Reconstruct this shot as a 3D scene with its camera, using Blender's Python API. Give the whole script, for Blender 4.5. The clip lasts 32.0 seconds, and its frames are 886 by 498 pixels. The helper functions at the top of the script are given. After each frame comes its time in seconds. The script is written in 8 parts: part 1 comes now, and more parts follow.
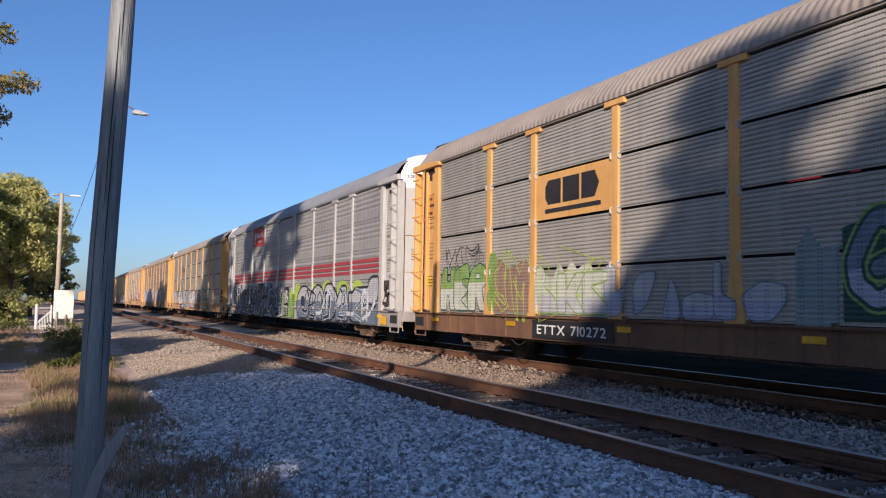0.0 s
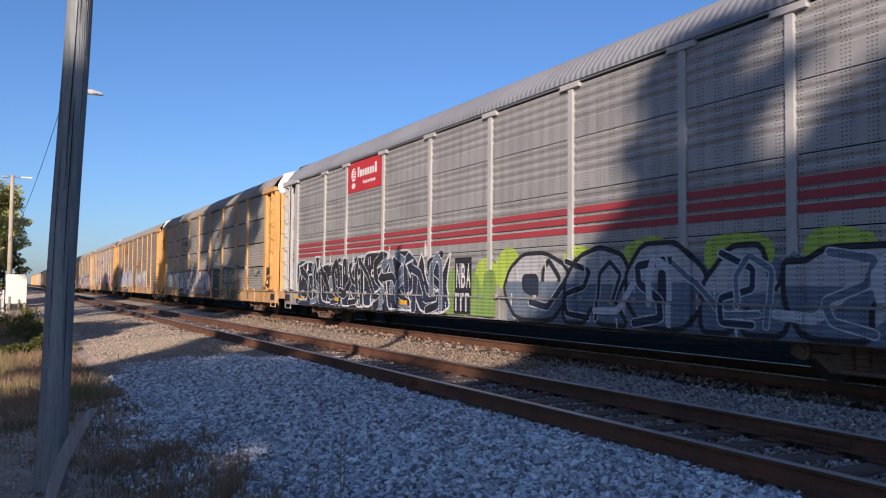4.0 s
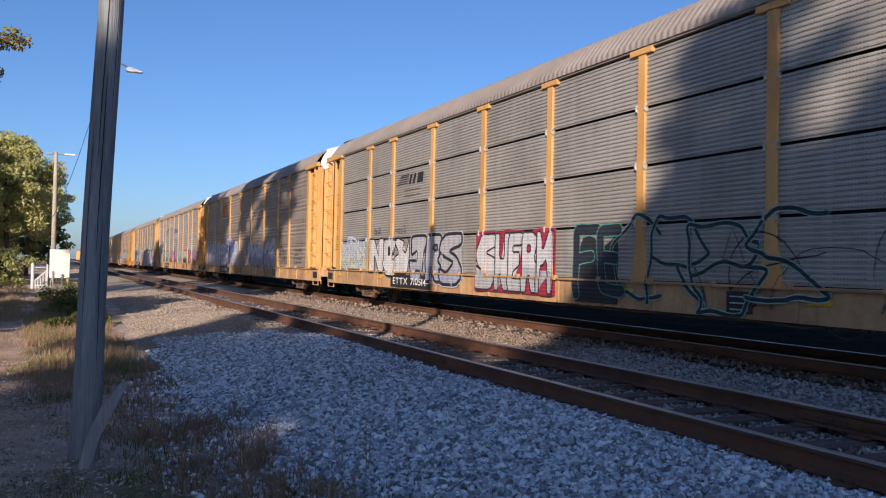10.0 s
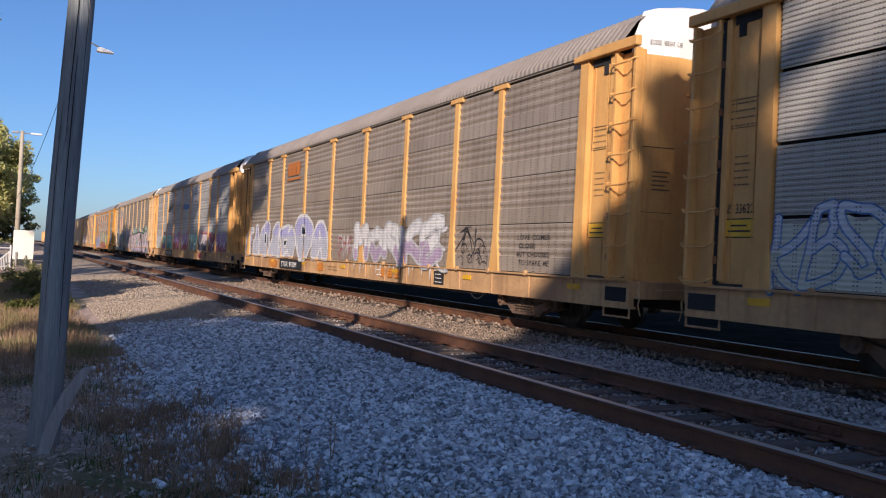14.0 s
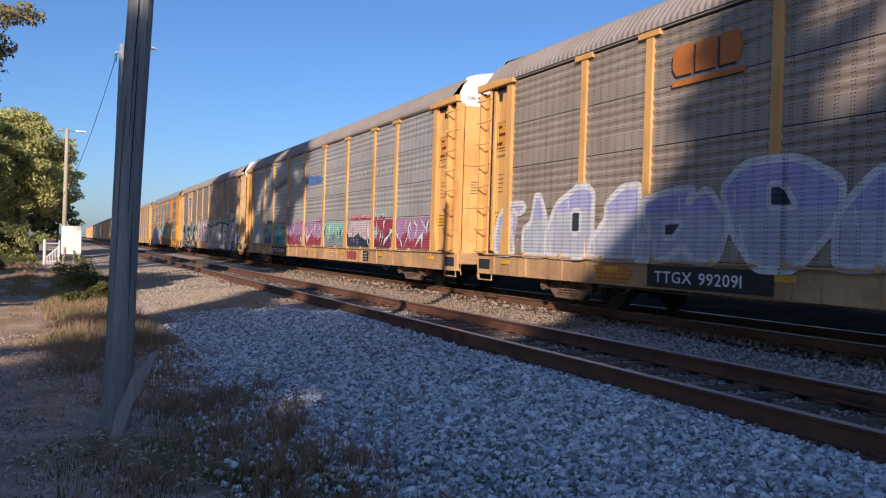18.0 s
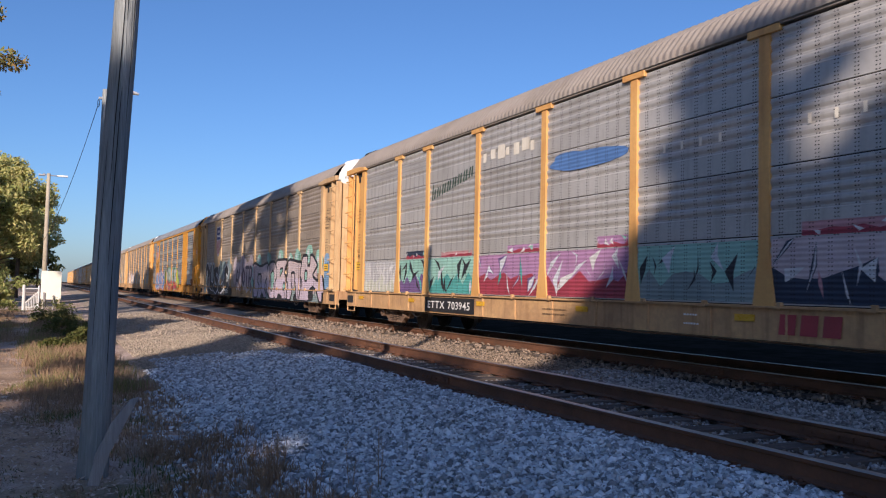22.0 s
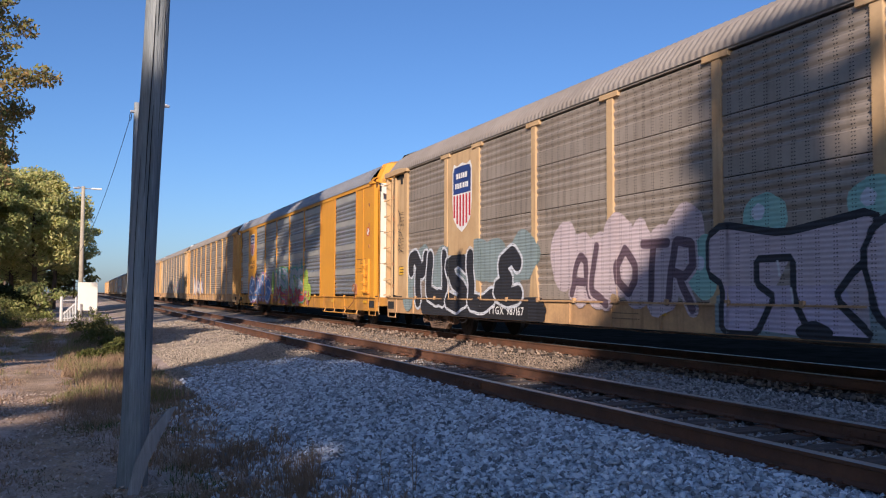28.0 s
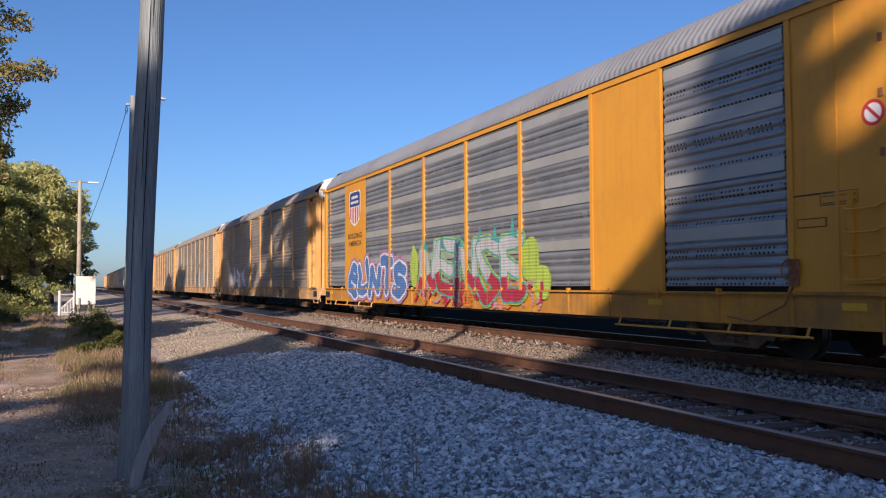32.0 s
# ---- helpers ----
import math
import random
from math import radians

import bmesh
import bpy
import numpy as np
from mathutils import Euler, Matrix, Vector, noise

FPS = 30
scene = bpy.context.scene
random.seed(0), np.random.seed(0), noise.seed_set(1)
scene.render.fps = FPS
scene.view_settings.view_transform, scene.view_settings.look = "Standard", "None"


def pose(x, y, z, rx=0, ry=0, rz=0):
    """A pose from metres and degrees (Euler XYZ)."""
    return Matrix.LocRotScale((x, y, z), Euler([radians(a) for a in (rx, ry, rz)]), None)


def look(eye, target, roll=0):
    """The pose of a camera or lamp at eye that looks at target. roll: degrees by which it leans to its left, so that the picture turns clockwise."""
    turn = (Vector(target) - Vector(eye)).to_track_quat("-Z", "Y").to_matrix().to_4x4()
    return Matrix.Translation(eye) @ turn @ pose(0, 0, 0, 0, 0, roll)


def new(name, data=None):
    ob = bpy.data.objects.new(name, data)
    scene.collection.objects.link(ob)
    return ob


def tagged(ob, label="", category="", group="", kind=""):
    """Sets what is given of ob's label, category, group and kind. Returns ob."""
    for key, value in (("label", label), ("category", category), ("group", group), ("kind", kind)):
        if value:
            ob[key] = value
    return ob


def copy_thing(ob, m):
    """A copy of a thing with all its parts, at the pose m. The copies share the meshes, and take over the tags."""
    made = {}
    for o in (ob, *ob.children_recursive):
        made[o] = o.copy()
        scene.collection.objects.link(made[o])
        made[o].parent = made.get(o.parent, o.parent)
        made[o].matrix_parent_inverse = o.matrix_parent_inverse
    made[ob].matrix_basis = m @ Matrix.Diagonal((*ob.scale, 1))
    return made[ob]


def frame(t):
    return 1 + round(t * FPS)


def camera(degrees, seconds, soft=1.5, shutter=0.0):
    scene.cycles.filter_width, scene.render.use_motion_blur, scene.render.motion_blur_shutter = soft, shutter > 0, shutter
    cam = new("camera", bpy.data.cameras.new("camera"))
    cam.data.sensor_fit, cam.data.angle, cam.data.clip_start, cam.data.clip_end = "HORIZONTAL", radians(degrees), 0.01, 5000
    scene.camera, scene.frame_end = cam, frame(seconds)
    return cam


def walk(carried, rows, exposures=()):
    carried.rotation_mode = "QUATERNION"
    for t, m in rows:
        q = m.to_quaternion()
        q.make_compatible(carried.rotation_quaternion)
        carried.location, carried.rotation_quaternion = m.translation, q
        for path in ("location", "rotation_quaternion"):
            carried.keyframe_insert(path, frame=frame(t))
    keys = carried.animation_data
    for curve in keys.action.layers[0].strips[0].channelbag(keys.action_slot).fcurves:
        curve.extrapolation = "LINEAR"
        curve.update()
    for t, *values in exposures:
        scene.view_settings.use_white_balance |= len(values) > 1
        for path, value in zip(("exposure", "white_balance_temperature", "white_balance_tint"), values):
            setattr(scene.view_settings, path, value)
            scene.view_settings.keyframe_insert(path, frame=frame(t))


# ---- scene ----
cam = camera(56.32, 32.0, 1.1, 0.15)

PATH = [
    (0, pose(0.061, 0.097, 1.234, 93.86, -0.93, 65.29)),
    (0.5, pose(0.029, 0.057, 1.224, 93.48, -1.01, 65.24)),
    (1, pose(0.001, -0.001, 1.207, 93.18, -1.31, 63.79)),
    (1.5, pose(0.001, -0.035, 1.200, 92.96, -1.99, 62.04)),
    (2, pose(0.001, -0.040, 1.195, 92.77, -1.36, 61.66)),
    (2.5, pose(0.003, -0.043, 1.198, 92.26, -1.23, 62.01)),
    (3, pose(0.002, -0.039, 1.199, 92.27, -1.57, 61.90)),
    (3.5, pose(-0.009, -0.009, 1.210, 92.42, -0.97, 61.97)),
    (5.5, pose(0.076, 0.119, 1.240, 93.24, 0.38, 64.12)),
    (6, pose(0.049, 0.120, 1.233, 92.99, 0.28, 64.46)),
    (6.5, pose(0.034, 0.120, 1.231, 92.57, 0.20, 64.36)),
    (7, pose(0.016, 0.113, 1.224, 91.86, 0.04, 64.55)),
    (7.5, pose(0.009, 0.112, 1.222, 91.37, -0.06, 64.74)),
    (8, pose(0.018, 0.115, 1.220, 91.44, -0.45, 64.64)),
    (8.5, pose(0.014, 0.116, 1.222, 91.45, -0.84, 64.31)),
    (9, pose(0.016, 0.112, 1.221, 91.45, -1.18, 64.15)),
    (9.5, pose(0.011, 0.108, 1.225, 91.14, -1.19, 64.37)),
    (10, pose(0.013, 0.108, 1.223, 91.17, -1.15, 65.03)),
    (10.5, pose(0.021, 0.104, 1.224, 91.49, -1.46, 65.30)),
    (11, pose(0.027, 0.102, 1.225, 91.69, -2.03, 65.50)),
    (11.5, pose(0.022, 0.103, 1.231, 91.85, -2.36, 65.48)),
    (12, pose(0.032, 0.105, 1.235, 91.89, -2.39, 65.41)),
    (12.5, pose(0.041, 0.105, 1.232, 91.87, -2.22, 65.50)),
    (13, pose(0.026, 0.104, 1.223, 91.26, -2.19, 65.02)),
    (13.5, pose(0.018, 0.104, 1.219, 90.82, -2.70, 64.00)),
    (14, pose(0.020, 0.108, 1.228, 90.71, -2.75, 62.98)),
    (14.5, pose(-0.008, 0.113, 1.220, 90.49, -2.15, 63.11)),
    (15, pose(-0.046, 0.050, 1.202, 90.70, -1.83, 64.33)),
    (15.5, pose(-0.077, -0.012, 1.168, 90.62, -2.00, 65.92)),
    (17.5, pose(-0.045, -0.070, 1.155, 89.63, -1.59, 65.62)),
    (18, pose(-0.039, -0.073, 1.154, 89.86, -1.72, 65.49)),
    (18.5, pose(-0.041, -0.079, 1.151, 89.87, -1.83, 65.55)),
    (19, pose(-0.034, -0.078, 1.155, 89.92, -1.79, 64.76)),
    (19.5, pose(-0.036, -0.072, 1.153, 90.54, -1.38, 63.84)),
    (20, pose(-0.033, -0.066, 1.157, 91.35, -0.74, 63.68)),
    (20.5, pose(-0.036, -0.067, 1.155, 92.17, -0.29, 64.02)),
    (21, pose(-0.031, -0.067, 1.161, 92.63, -0.26, 64.25)),
    (21.5, pose(-0.019, -0.067, 1.163, 93.02, -0.79, 64.47)),
    (22, pose(-0.017, -0.066, 1.160, 92.80, -1.26, 64.37)),
    (22.5, pose(-0.028, -0.066, 1.161, 92.19, -1.35, 64.40)),
    (23, pose(-0.017, -0.066, 1.169, 91.96, -1.17, 64.56)),
    (23.5, pose(-0.012, -0.065, 1.166, 92.07, -1.10, 64.91)),
    (24, pose(-0.005, -0.064, 1.172, 91.93, -1.07, 65.32)),
    (24.5, pose(-0.013, -0.063, 1.168, 91.73, -0.99, 65.64)),
    (25, pose(0.001, -0.069, 1.168, 92.23, -0.80, 65.06)),
    (25.5, pose(-0.004, -0.075, 1.171, 92.86, -0.12, 65.33)),
    (26, pose(-0.022, -0.083, 1.168, 93.10, -0.20, 66.08)),
    (26.5, pose(-0.018, -0.081, 1.170, 92.94, -0.32, 66.29)),
    (28.5, pose(0.005, -0.076, 1.176, 93.11, -0.04, 66.65)),
    (29, pose(-0.000, -0.081, 1.171, 92.92, 0.24, 67.10)),
    (29.5, pose(-0.003, -0.078, 1.172, 92.43, 0.53, 67.60)),
    (30, pose(-0.015, -0.081, 1.168, 92.24, 0.27, 67.68)),
    (30.5, pose(-0.008, -0.080, 1.175, 92.36, 0.13, 67.52)),
    (31, pose(-0.016, -0.076, 1.169, 92.42, -0.26, 66.96)),
    (31.5, pose(-0.009, -0.083, 1.169, 92.55, -0.34, 66.49)),
    (32, pose(-0.008, -0.077, 1.172, 92.43, 0.27, 66.35)),
]

walk(cam, PATH, [(0.0, 0.50, 5500, 17), (32.0, 0.50, 5500, 17)])

# ---- light: low late sun behind the camera, clear sky ----
SUN_EL = 20.0
HEAD = Vector((-0.825, 0.566, 0.0)).normalized()      # the way the light runs over the ground
SIDE = Vector((0.566, 0.825, 0.0)).normalized()
TAN_EL = math.tan(radians(SUN_EL))

world = bpy.data.worlds.new("sky")
scene.world = world
world.use_nodes = True
wn = world.node_tree.nodes
sky = wn.new("ShaderNodeTexSky")
sky.sky_type = "NISHITA"
sky.sun_disc = False
sky.sun_elevation = radians(SUN_EL)
sky.sun_rotation = math.atan2(-HEAD.x, -HEAD.y)
sky.altitude = 100
sky.air_density, sky.dust_density, sky.ozone_density = 1.0, 0.8, 5.0
world.node_tree.links.new(sky.outputs[0], wn["Background"].inputs[0])
wn["Background"].inputs[1].default_value = 0.079

sun = bpy.data.lights.new("sun", "SUN")
sun.energy, sun.angle, sun.color = 4.75, radians(0.55), (1.0, 0.79, 0.55)
sun_ob = new("sun", sun)
sun_ob.matrix_world = look(Vector((0, 0, 60)) - HEAD * 100, Vector((0, 0, 60)) - Vector((0, 0, 100 * TAN_EL)))


# ---- materials ----
def rgb(c):
    return (c[0], c[1], c[2], 1.0)


def material(name, base, other=None, rough=0.7, metal=0.0, big=1.0, small=25.0, mix=0.5, grain=0.25, bump=0.15, bump_scale=None,
             streak=None, streak_amount=0.0, per_object=0.0, per_island=0.0, ribs=0.0, rib_pitch=0.075, holes=None, stretch=(1, 1, 1), spec=0.4):
    """A worn surface: two colours by a large noise, a fine grain, vertical streaks of dirt or rust, bump; ribs and punched holes along z where asked."""
    m = bpy.data.materials.new(name)
    m.use_nodes = True
    nt = m.node_tree
    n, ln = nt.nodes, nt.links.new
    b = n["Principled BSDF"]
    b.inputs["Roughness"].default_value = rough
    b.inputs["Metallic"].default_value = metal
    b.inputs["Specular IOR Level"].default_value = spec
    tc = n.new("ShaderNodeTexCoord")
    info = n.new("ShaderNodeObjectInfo")
    shift = n.new("ShaderNodeVectorMath")
    shift.operation = "MULTIPLY_ADD"
    comb = n.new("ShaderNodeCombineXYZ")
    for i in range(3):
        ln(info.outputs["Random"], comb.inputs[i])
    shift.inputs[1].default_value = (37, 19, 53)
    ln(comb.outputs[0], shift.inputs[0])
    mp = n.new("ShaderNodeMapping")
    mp.inputs["Scale"].default_value = stretch
    ln(tc.outputs["Object"], mp.inputs[0])
    ln(mp.outputs[0], shift.inputs[2])
    vec = shift.outputs[0]

    def noise_tex(scale, detail=4.0, v=vec, r=0.6):
        t = n.new("ShaderNodeTexNoise")
        t.inputs["Scale"].default_value, t.inputs["Detail"].default_value, t.inputs["Roughness"].default_value = scale, detail, r
        ln(v, t.inputs["Vector"])
        return t.outputs["Fac"]

    def ramp(fac, lo, hi):
        r = n.new("ShaderNodeMapRange")
        r.inputs["From Min"].default_value, r.inputs["From Max"].default_value = lo, hi
        ln(fac, r.inputs["Value"])
        return r.outputs[0]

    def blend(fac, a, c, kind="MIX"):
        x = n.new("ShaderNodeMix")
        x.data_type, x.blend_type = "RGBA", kind
        if isinstance(fac, float):
            x.inputs[0].default_value = fac
        else:
            ln(fac, x.inputs[0])
        for s, v in ((6, a), (7, c)):
            if isinstance(v, tuple):
                x.inputs[s].default_value = v
            else:
                ln(v, x.inputs[s])
        return x.outputs[2]

    def math_node(op, a, c=None):
        x = n.new("ShaderNodeMath")
        x.operation = op
        for i, v in enumerate((a, c)):
            if v is None:
                continue
            if isinstance(v, (int, float)):
                x.inputs[i].default_value = v
            else:
                ln(v, x.inputs[i])
        return x.outputs[0]

    other = other or tuple(c * 0.6 for c in base)
    lo = 0.62 - mix * 0.45
    col = blend(ramp(noise_tex(big), lo, lo + 0.3), rgb(base), rgb(other))
    fine = noise_tex(small, 6.0)
    g = n.new("ShaderNodeMix")
    g.data_type, g.blend_type = "RGBA", "MULTIPLY"
    g.inputs[0].default_value = 1.0
    ln(col, g.inputs[6])
    cg = n.new("ShaderNodeCombineColor")
    v = math_node("ADD", math_node("MULTIPLY", fine, 2 * grain), 1.0 - grain)
    for i in range(3):
        ln(v, cg.inputs[i])
    ln(cg.outputs[0], g.inputs[7])
    col = g.outputs[2]
    if streak:
        ms = n.new("ShaderNodeMapping")
        ms.inputs["Scale"].default_value = (7, 7, 0.5)
        ln(vec, ms.inputs[0])
        f = math_node("MULTIPLY", ramp(noise_tex(1.0, 5.0, ms.outputs[0]), 0.52, 0.78), streak_amount)
        col = blend(f, col, rgb(streak))
    for amount, src in ((per_object, "o"), (per_island, "i")):
        if amount:
            if src == "o":
                rnd = info.outputs["Random"]
            else:
                rnd = n.new("ShaderNodeNewGeometry").outputs["Random Per Island"]
            k = math_node("ADD", math_node("MULTIPLY", rnd, 2 * amount), 1.0 - amount)
            ck = n.new("ShaderNodeCombineColor")
            for i in range(3):
                ln(k, ck.inputs[i])
            col = blend(1.0, col, ck.outputs[0], "MULTIPLY")
    if holes:
        # punched holes: (pitch x, pitch z, radius, band period and share along z, then along x)
        px, pz, rad, period, share, period_x, share_x = (tuple(holes) + (0.62, 0.8))[:7]
        sp = n.new("ShaderNodeSeparateXYZ")
        ln(tc.outputs["Object"], sp.inputs[0])
        fx = math_node("SUBTRACT", math_node("FRACT", math_node("DIVIDE", sp.outputs[0], px)), 0.5)
        fz = math_node("SUBTRACT", math_node("FRACT", math_node("DIVIDE", sp.outputs[2], pz)), 0.5)
        dx, dz = math_node("MULTIPLY", fx, px), math_node("MULTIPLY", fz, pz)
        d = math_node("SQRT", math_node("ADD", math_node("MULTIPLY", dx, dx), math_node("MULTIPLY", dz, dz)))
        inside = math_node("LESS_THAN", d, rad)
        band = math_node("LESS_THAN", math_node("FRACT", math_node("DIVIDE", sp.outputs[2], period)), share)
        bandx = math_node("LESS_THAN", math_node("FRACT", math_node("DIVIDE", sp.outputs[0], period_x)), share_x)
        col = blend(math_node("MULTIPLY", math_node("MULTIPLY", inside, band), bandx), col, (0.012, 0.012, 0.014, 1))
    ln(col, b.inputs["Base Color"])
    rr = math_node("ADD", math_node("MULTIPLY", fine, 0.3), rough - 0.15)
    ln(rr, b.inputs["Roughness"])
    bp = n.new("ShaderNodeBump")
    bp.inputs["Strength"].default_value = bump
    bp.inputs["Distance"].default_value = 0.02
    height = noise_tex(bump_scale or small, 5.0)
    if ribs:
        sp2 = n.new("ShaderNodeSeparateXYZ")
        ln(tc.outputs["Object"], sp2.inputs[0])
        wv = math_node("SINE", math_node("MULTIPLY", sp2.outputs[2], 2 * math.pi / rib_pitch))
        height = math_node("ADD", math_node("MULTIPLY", wv, ribs), math_node("MULTIPLY", height, 0.3))
    ln(height, bp.inputs["Height"])
    ln(bp.outputs[0], b.inputs["Normal"])
    return m


def leaf_material(name, a, c, trans=0.35):
    m = bpy.data.materials.new(name)
    m.use_nodes = True
    n, ln = m.node_tree.nodes, m.node_tree.links.new
    b = n["Principled BSDF"]
    geo = n.new("ShaderNodeNewGeometry")
    mx = n.new("ShaderNodeMix")
    mx.data_type = "RGBA"
    mx.inputs[6].default_value, mx.inputs[7].default_value = rgb(a), rgb(c)
    ln(geo.outputs["Random Per Island"], mx.inputs[0])
    ln(mx.outputs[2], b.inputs["Base Color"])
    b.inputs["Roughness"].default_value = 0.6
    b.inputs["Specular IOR Level"].default_value = 0.1
    tr = n.new("ShaderNodeBsdfTranslucent")
    ln(mx.outputs[2], tr.inputs[0])
    ms = n.new("ShaderNodeMixShader")
    ms.inputs[0].default_value = trans
    ln(b.outputs[0], ms.inputs[1])
    ln(tr.outputs[0], ms.inputs[2])
    ln(ms.outputs[0], n["Material Output"].inputs[0])
    return m


M = {}
M["ballast_brown"] = material("brown_crushed_stone", (0.31, 0.235, 0.17), (0.21, 0.16, 0.12), 0.9, big=4, small=50, grain=0.25, bump=0.3, per_island=0.45)
M["ballast_mid"] = material("dusty_crushed_stone", (0.34, 0.315, 0.295), (0.24, 0.225, 0.215), 0.85, big=5, small=60, grain=0.06, bump=0.0, per_island=0.62)
M["ballast"] = material("crushed_stone", (0.60, 0.597, 0.592), (0.45, 0.455, 0.465), 0.8, big=5, small=60, grain=0.06, bump=0.0, per_island=0.7)
M["ballast_dirty"] = material("rusty_crushed_stone", (0.27, 0.20, 0.15), (0.17, 0.13, 0.10), 0.9, big=6, small=60, grain=0.35, bump=0.4, per_island=0.5)
M["litter"] = leaf_material("leaf_litter", (0.36, 0.25, 0.18), (0.68, 0.54, 0.42), 0.05)


def ground_material():
    """Soil, sandy path, ballast and fouled ballast, which run into one another along uneven edges; shade between
    stones, under and behind the train is put into the colours.
    """
    m = bpy.data.materials.new("ground")
    m.use_nodes = True
    n, ln = m.node_tree.nodes, m.node_tree.links.new
    b = n["Principled BSDF"]
    b.inputs["Roughness"].default_value = 0.95
    b.inputs["Specular IOR Level"].default_value = 0.0
    tc = n.new("ShaderNodeTexCoord")
    sp = n.new("ShaderNodeSeparateXYZ")
    ln(tc.outputs["Object"], sp.inputs[0])

    def tex(scale, detail=6.0):
        t = n.new("ShaderNodeTexNoise")
        t.inputs["Scale"].default_value, t.inputs["Detail"].default_value, t.inputs["Roughness"].default_value = scale, detail, 0.62
        ln(tc.outputs["Object"], t.inputs["Vector"])
        return t.outputs["Fac"]

    def mth(op, a, c):
        x = n.new("ShaderNodeMath")
        x.operation = op
        for i, v in enumerate((a, c)):
            if isinstance(v, (int, float)):
                x.inputs[i].default_value = v
            else:
                ln(v, x.inputs[i])
        return x.outputs[0]

    def step(v, lo, hi):
        r = n.new("ShaderNodeMapRange")
        r.interpolation_type = "SMOOTHSTEP"
        r.inputs["From Min"].default_value, r.inputs["From Max"].default_value = lo, hi
        ln(v, r.inputs["Value"])
        return r.outputs[0]

    def mixc(f, a, c):
        x = n.new("ShaderNodeMix")
        x.data_type = "RGBA"
        ln(f, x.inputs[0])
        for s, v in ((6, a), (7, c)):
            if isinstance(v, tuple):
                x.inputs[s].default_value = v
            else:
                ln(v, x.inputs[s])
        return x.outputs[2]

    def two(a, c, scale):
        return mixc(step(tex(scale), 0.35, 0.65), rgb(a), rgb(c))

    rough_edge = mth("MULTIPLY", mth("SUBTRACT", tex(0.9), 0.5), 1.6)
    fine_edge = mth("MULTIPLY", mth("SUBTRACT", tex(6.0), 0.5), 0.8)
    y = mth("ADD", sp.outputs[1], mth("ADD", rough_edge, fine_edge))
    soil = two((0.62, 0.48, 0.39), (0.45, 0.345, 0.275), 3.0)
    green = two((0.13, 0.14, 0.06), (0.24, 0.20, 0.10), 4.0)
    soil = mixc(step(tex(0.35), 0.5, 0.66), soil, green)
    path = two((0.56, 0.40, 0.27), (0.33, 0.24, 0.165), 1.6)
    sand = two((0.45, 0.375, 0.295), (0.34, 0.28, 0.215), 3.0)
    # sheet far darker than the stones on it: shade in their gaps, as colour
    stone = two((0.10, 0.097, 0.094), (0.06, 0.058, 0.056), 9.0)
    foul = two((0.17, 0.125, 0.095), (0.11, 0.085, 0.068), 5.0)
    # far track's grime, darkened further for the shade under the cars
    grime_shade = two((0.085, 0.065, 0.052), (0.05, 0.042, 0.036), 5.0)
    verge = two((0.50, 0.44, 0.36), (0.38, 0.33, 0.26), 0.8)
    # near-black tone: the shade behind the train, put into the soil's colour
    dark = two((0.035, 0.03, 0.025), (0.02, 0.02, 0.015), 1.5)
    c = soil
    along = mth("SUBTRACT", y, mth("MULTIPLY", sp.outputs[0], 0.076))
    on_path = mth("MULTIPLY", step(along, -0.25, 0.4), mth("SUBTRACT", 1.0, step(along, 0.5, 1.1)))
    c = mixc(mth("MULTIPLY", on_path, mth("SUBTRACT", 1.0, step(sp.outputs[0], -9.0, -5.0))), c, path)
    shoulder = mth("SUBTRACT", y, mth("MULTIPLY", mth("MAXIMUM", mth("SUBTRACT", -12.0, sp.outputs[0]), 0.0), 0.008))
    xw = mth("ADD", sp.outputs[0], mth("MULTIPLY", rough_edge, 3.0))
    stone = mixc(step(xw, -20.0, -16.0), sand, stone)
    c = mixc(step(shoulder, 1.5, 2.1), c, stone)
    y2 = mth("ADD", sp.outputs[1], fine_edge)
    near_track = mth("MULTIPLY", step(y2, 4.8, 5.2), mth("SUBTRACT", 1.0, step(y2, 6.35, 6.75)))
    c = mixc(near_track, c, foul)
    c = mixc(step(y2, 9.0, 9.8), c, grime_shade)
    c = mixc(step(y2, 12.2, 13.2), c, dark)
    c = mixc(step(y2, 26.0, 28.0), c, verge)
    g = mth("ADD", mth("MULTIPLY", tex(38.0), 0.9), 0.55)
    gc = n.new("ShaderNodeCombineColor")
    for i in range(3):
        ln(g, gc.inputs[i])
    mx = n.new("ShaderNodeMix")
    mx.data_type, mx.blend_type = "RGBA", "MULTIPLY"
    mx.inputs[0].default_value = 1.0
    ln(c, mx.inputs[6])
    ln(gc.outputs[0], mx.inputs[7])
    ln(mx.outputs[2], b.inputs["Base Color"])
    bp = n.new("ShaderNodeBump")
    bp.inputs["Strength"].default_value, bp.inputs["Distance"].default_value = 0.9, 0.03
    ln(tex(22.0), bp.inputs["Height"])
    ln(bp.outputs[0], b.inputs["Normal"])
    return m


M["ground"] = ground_material()
M["rail_rust"] = material("rusty_rail_steel", (0.17, 0.078, 0.042), (0.095, 0.05, 0.032), 0.8, metal=0.15, big=2, small=40, grain=0.35, bump=0.3)
M["rail_top"] = material("worn_rail_head", (0.55, 0.48, 0.42), (0.36, 0.28, 0.22), 0.38, metal=0.8, big=2, small=30, grain=0.2, bump=0.05, stretch=(0.2, 3, 3))
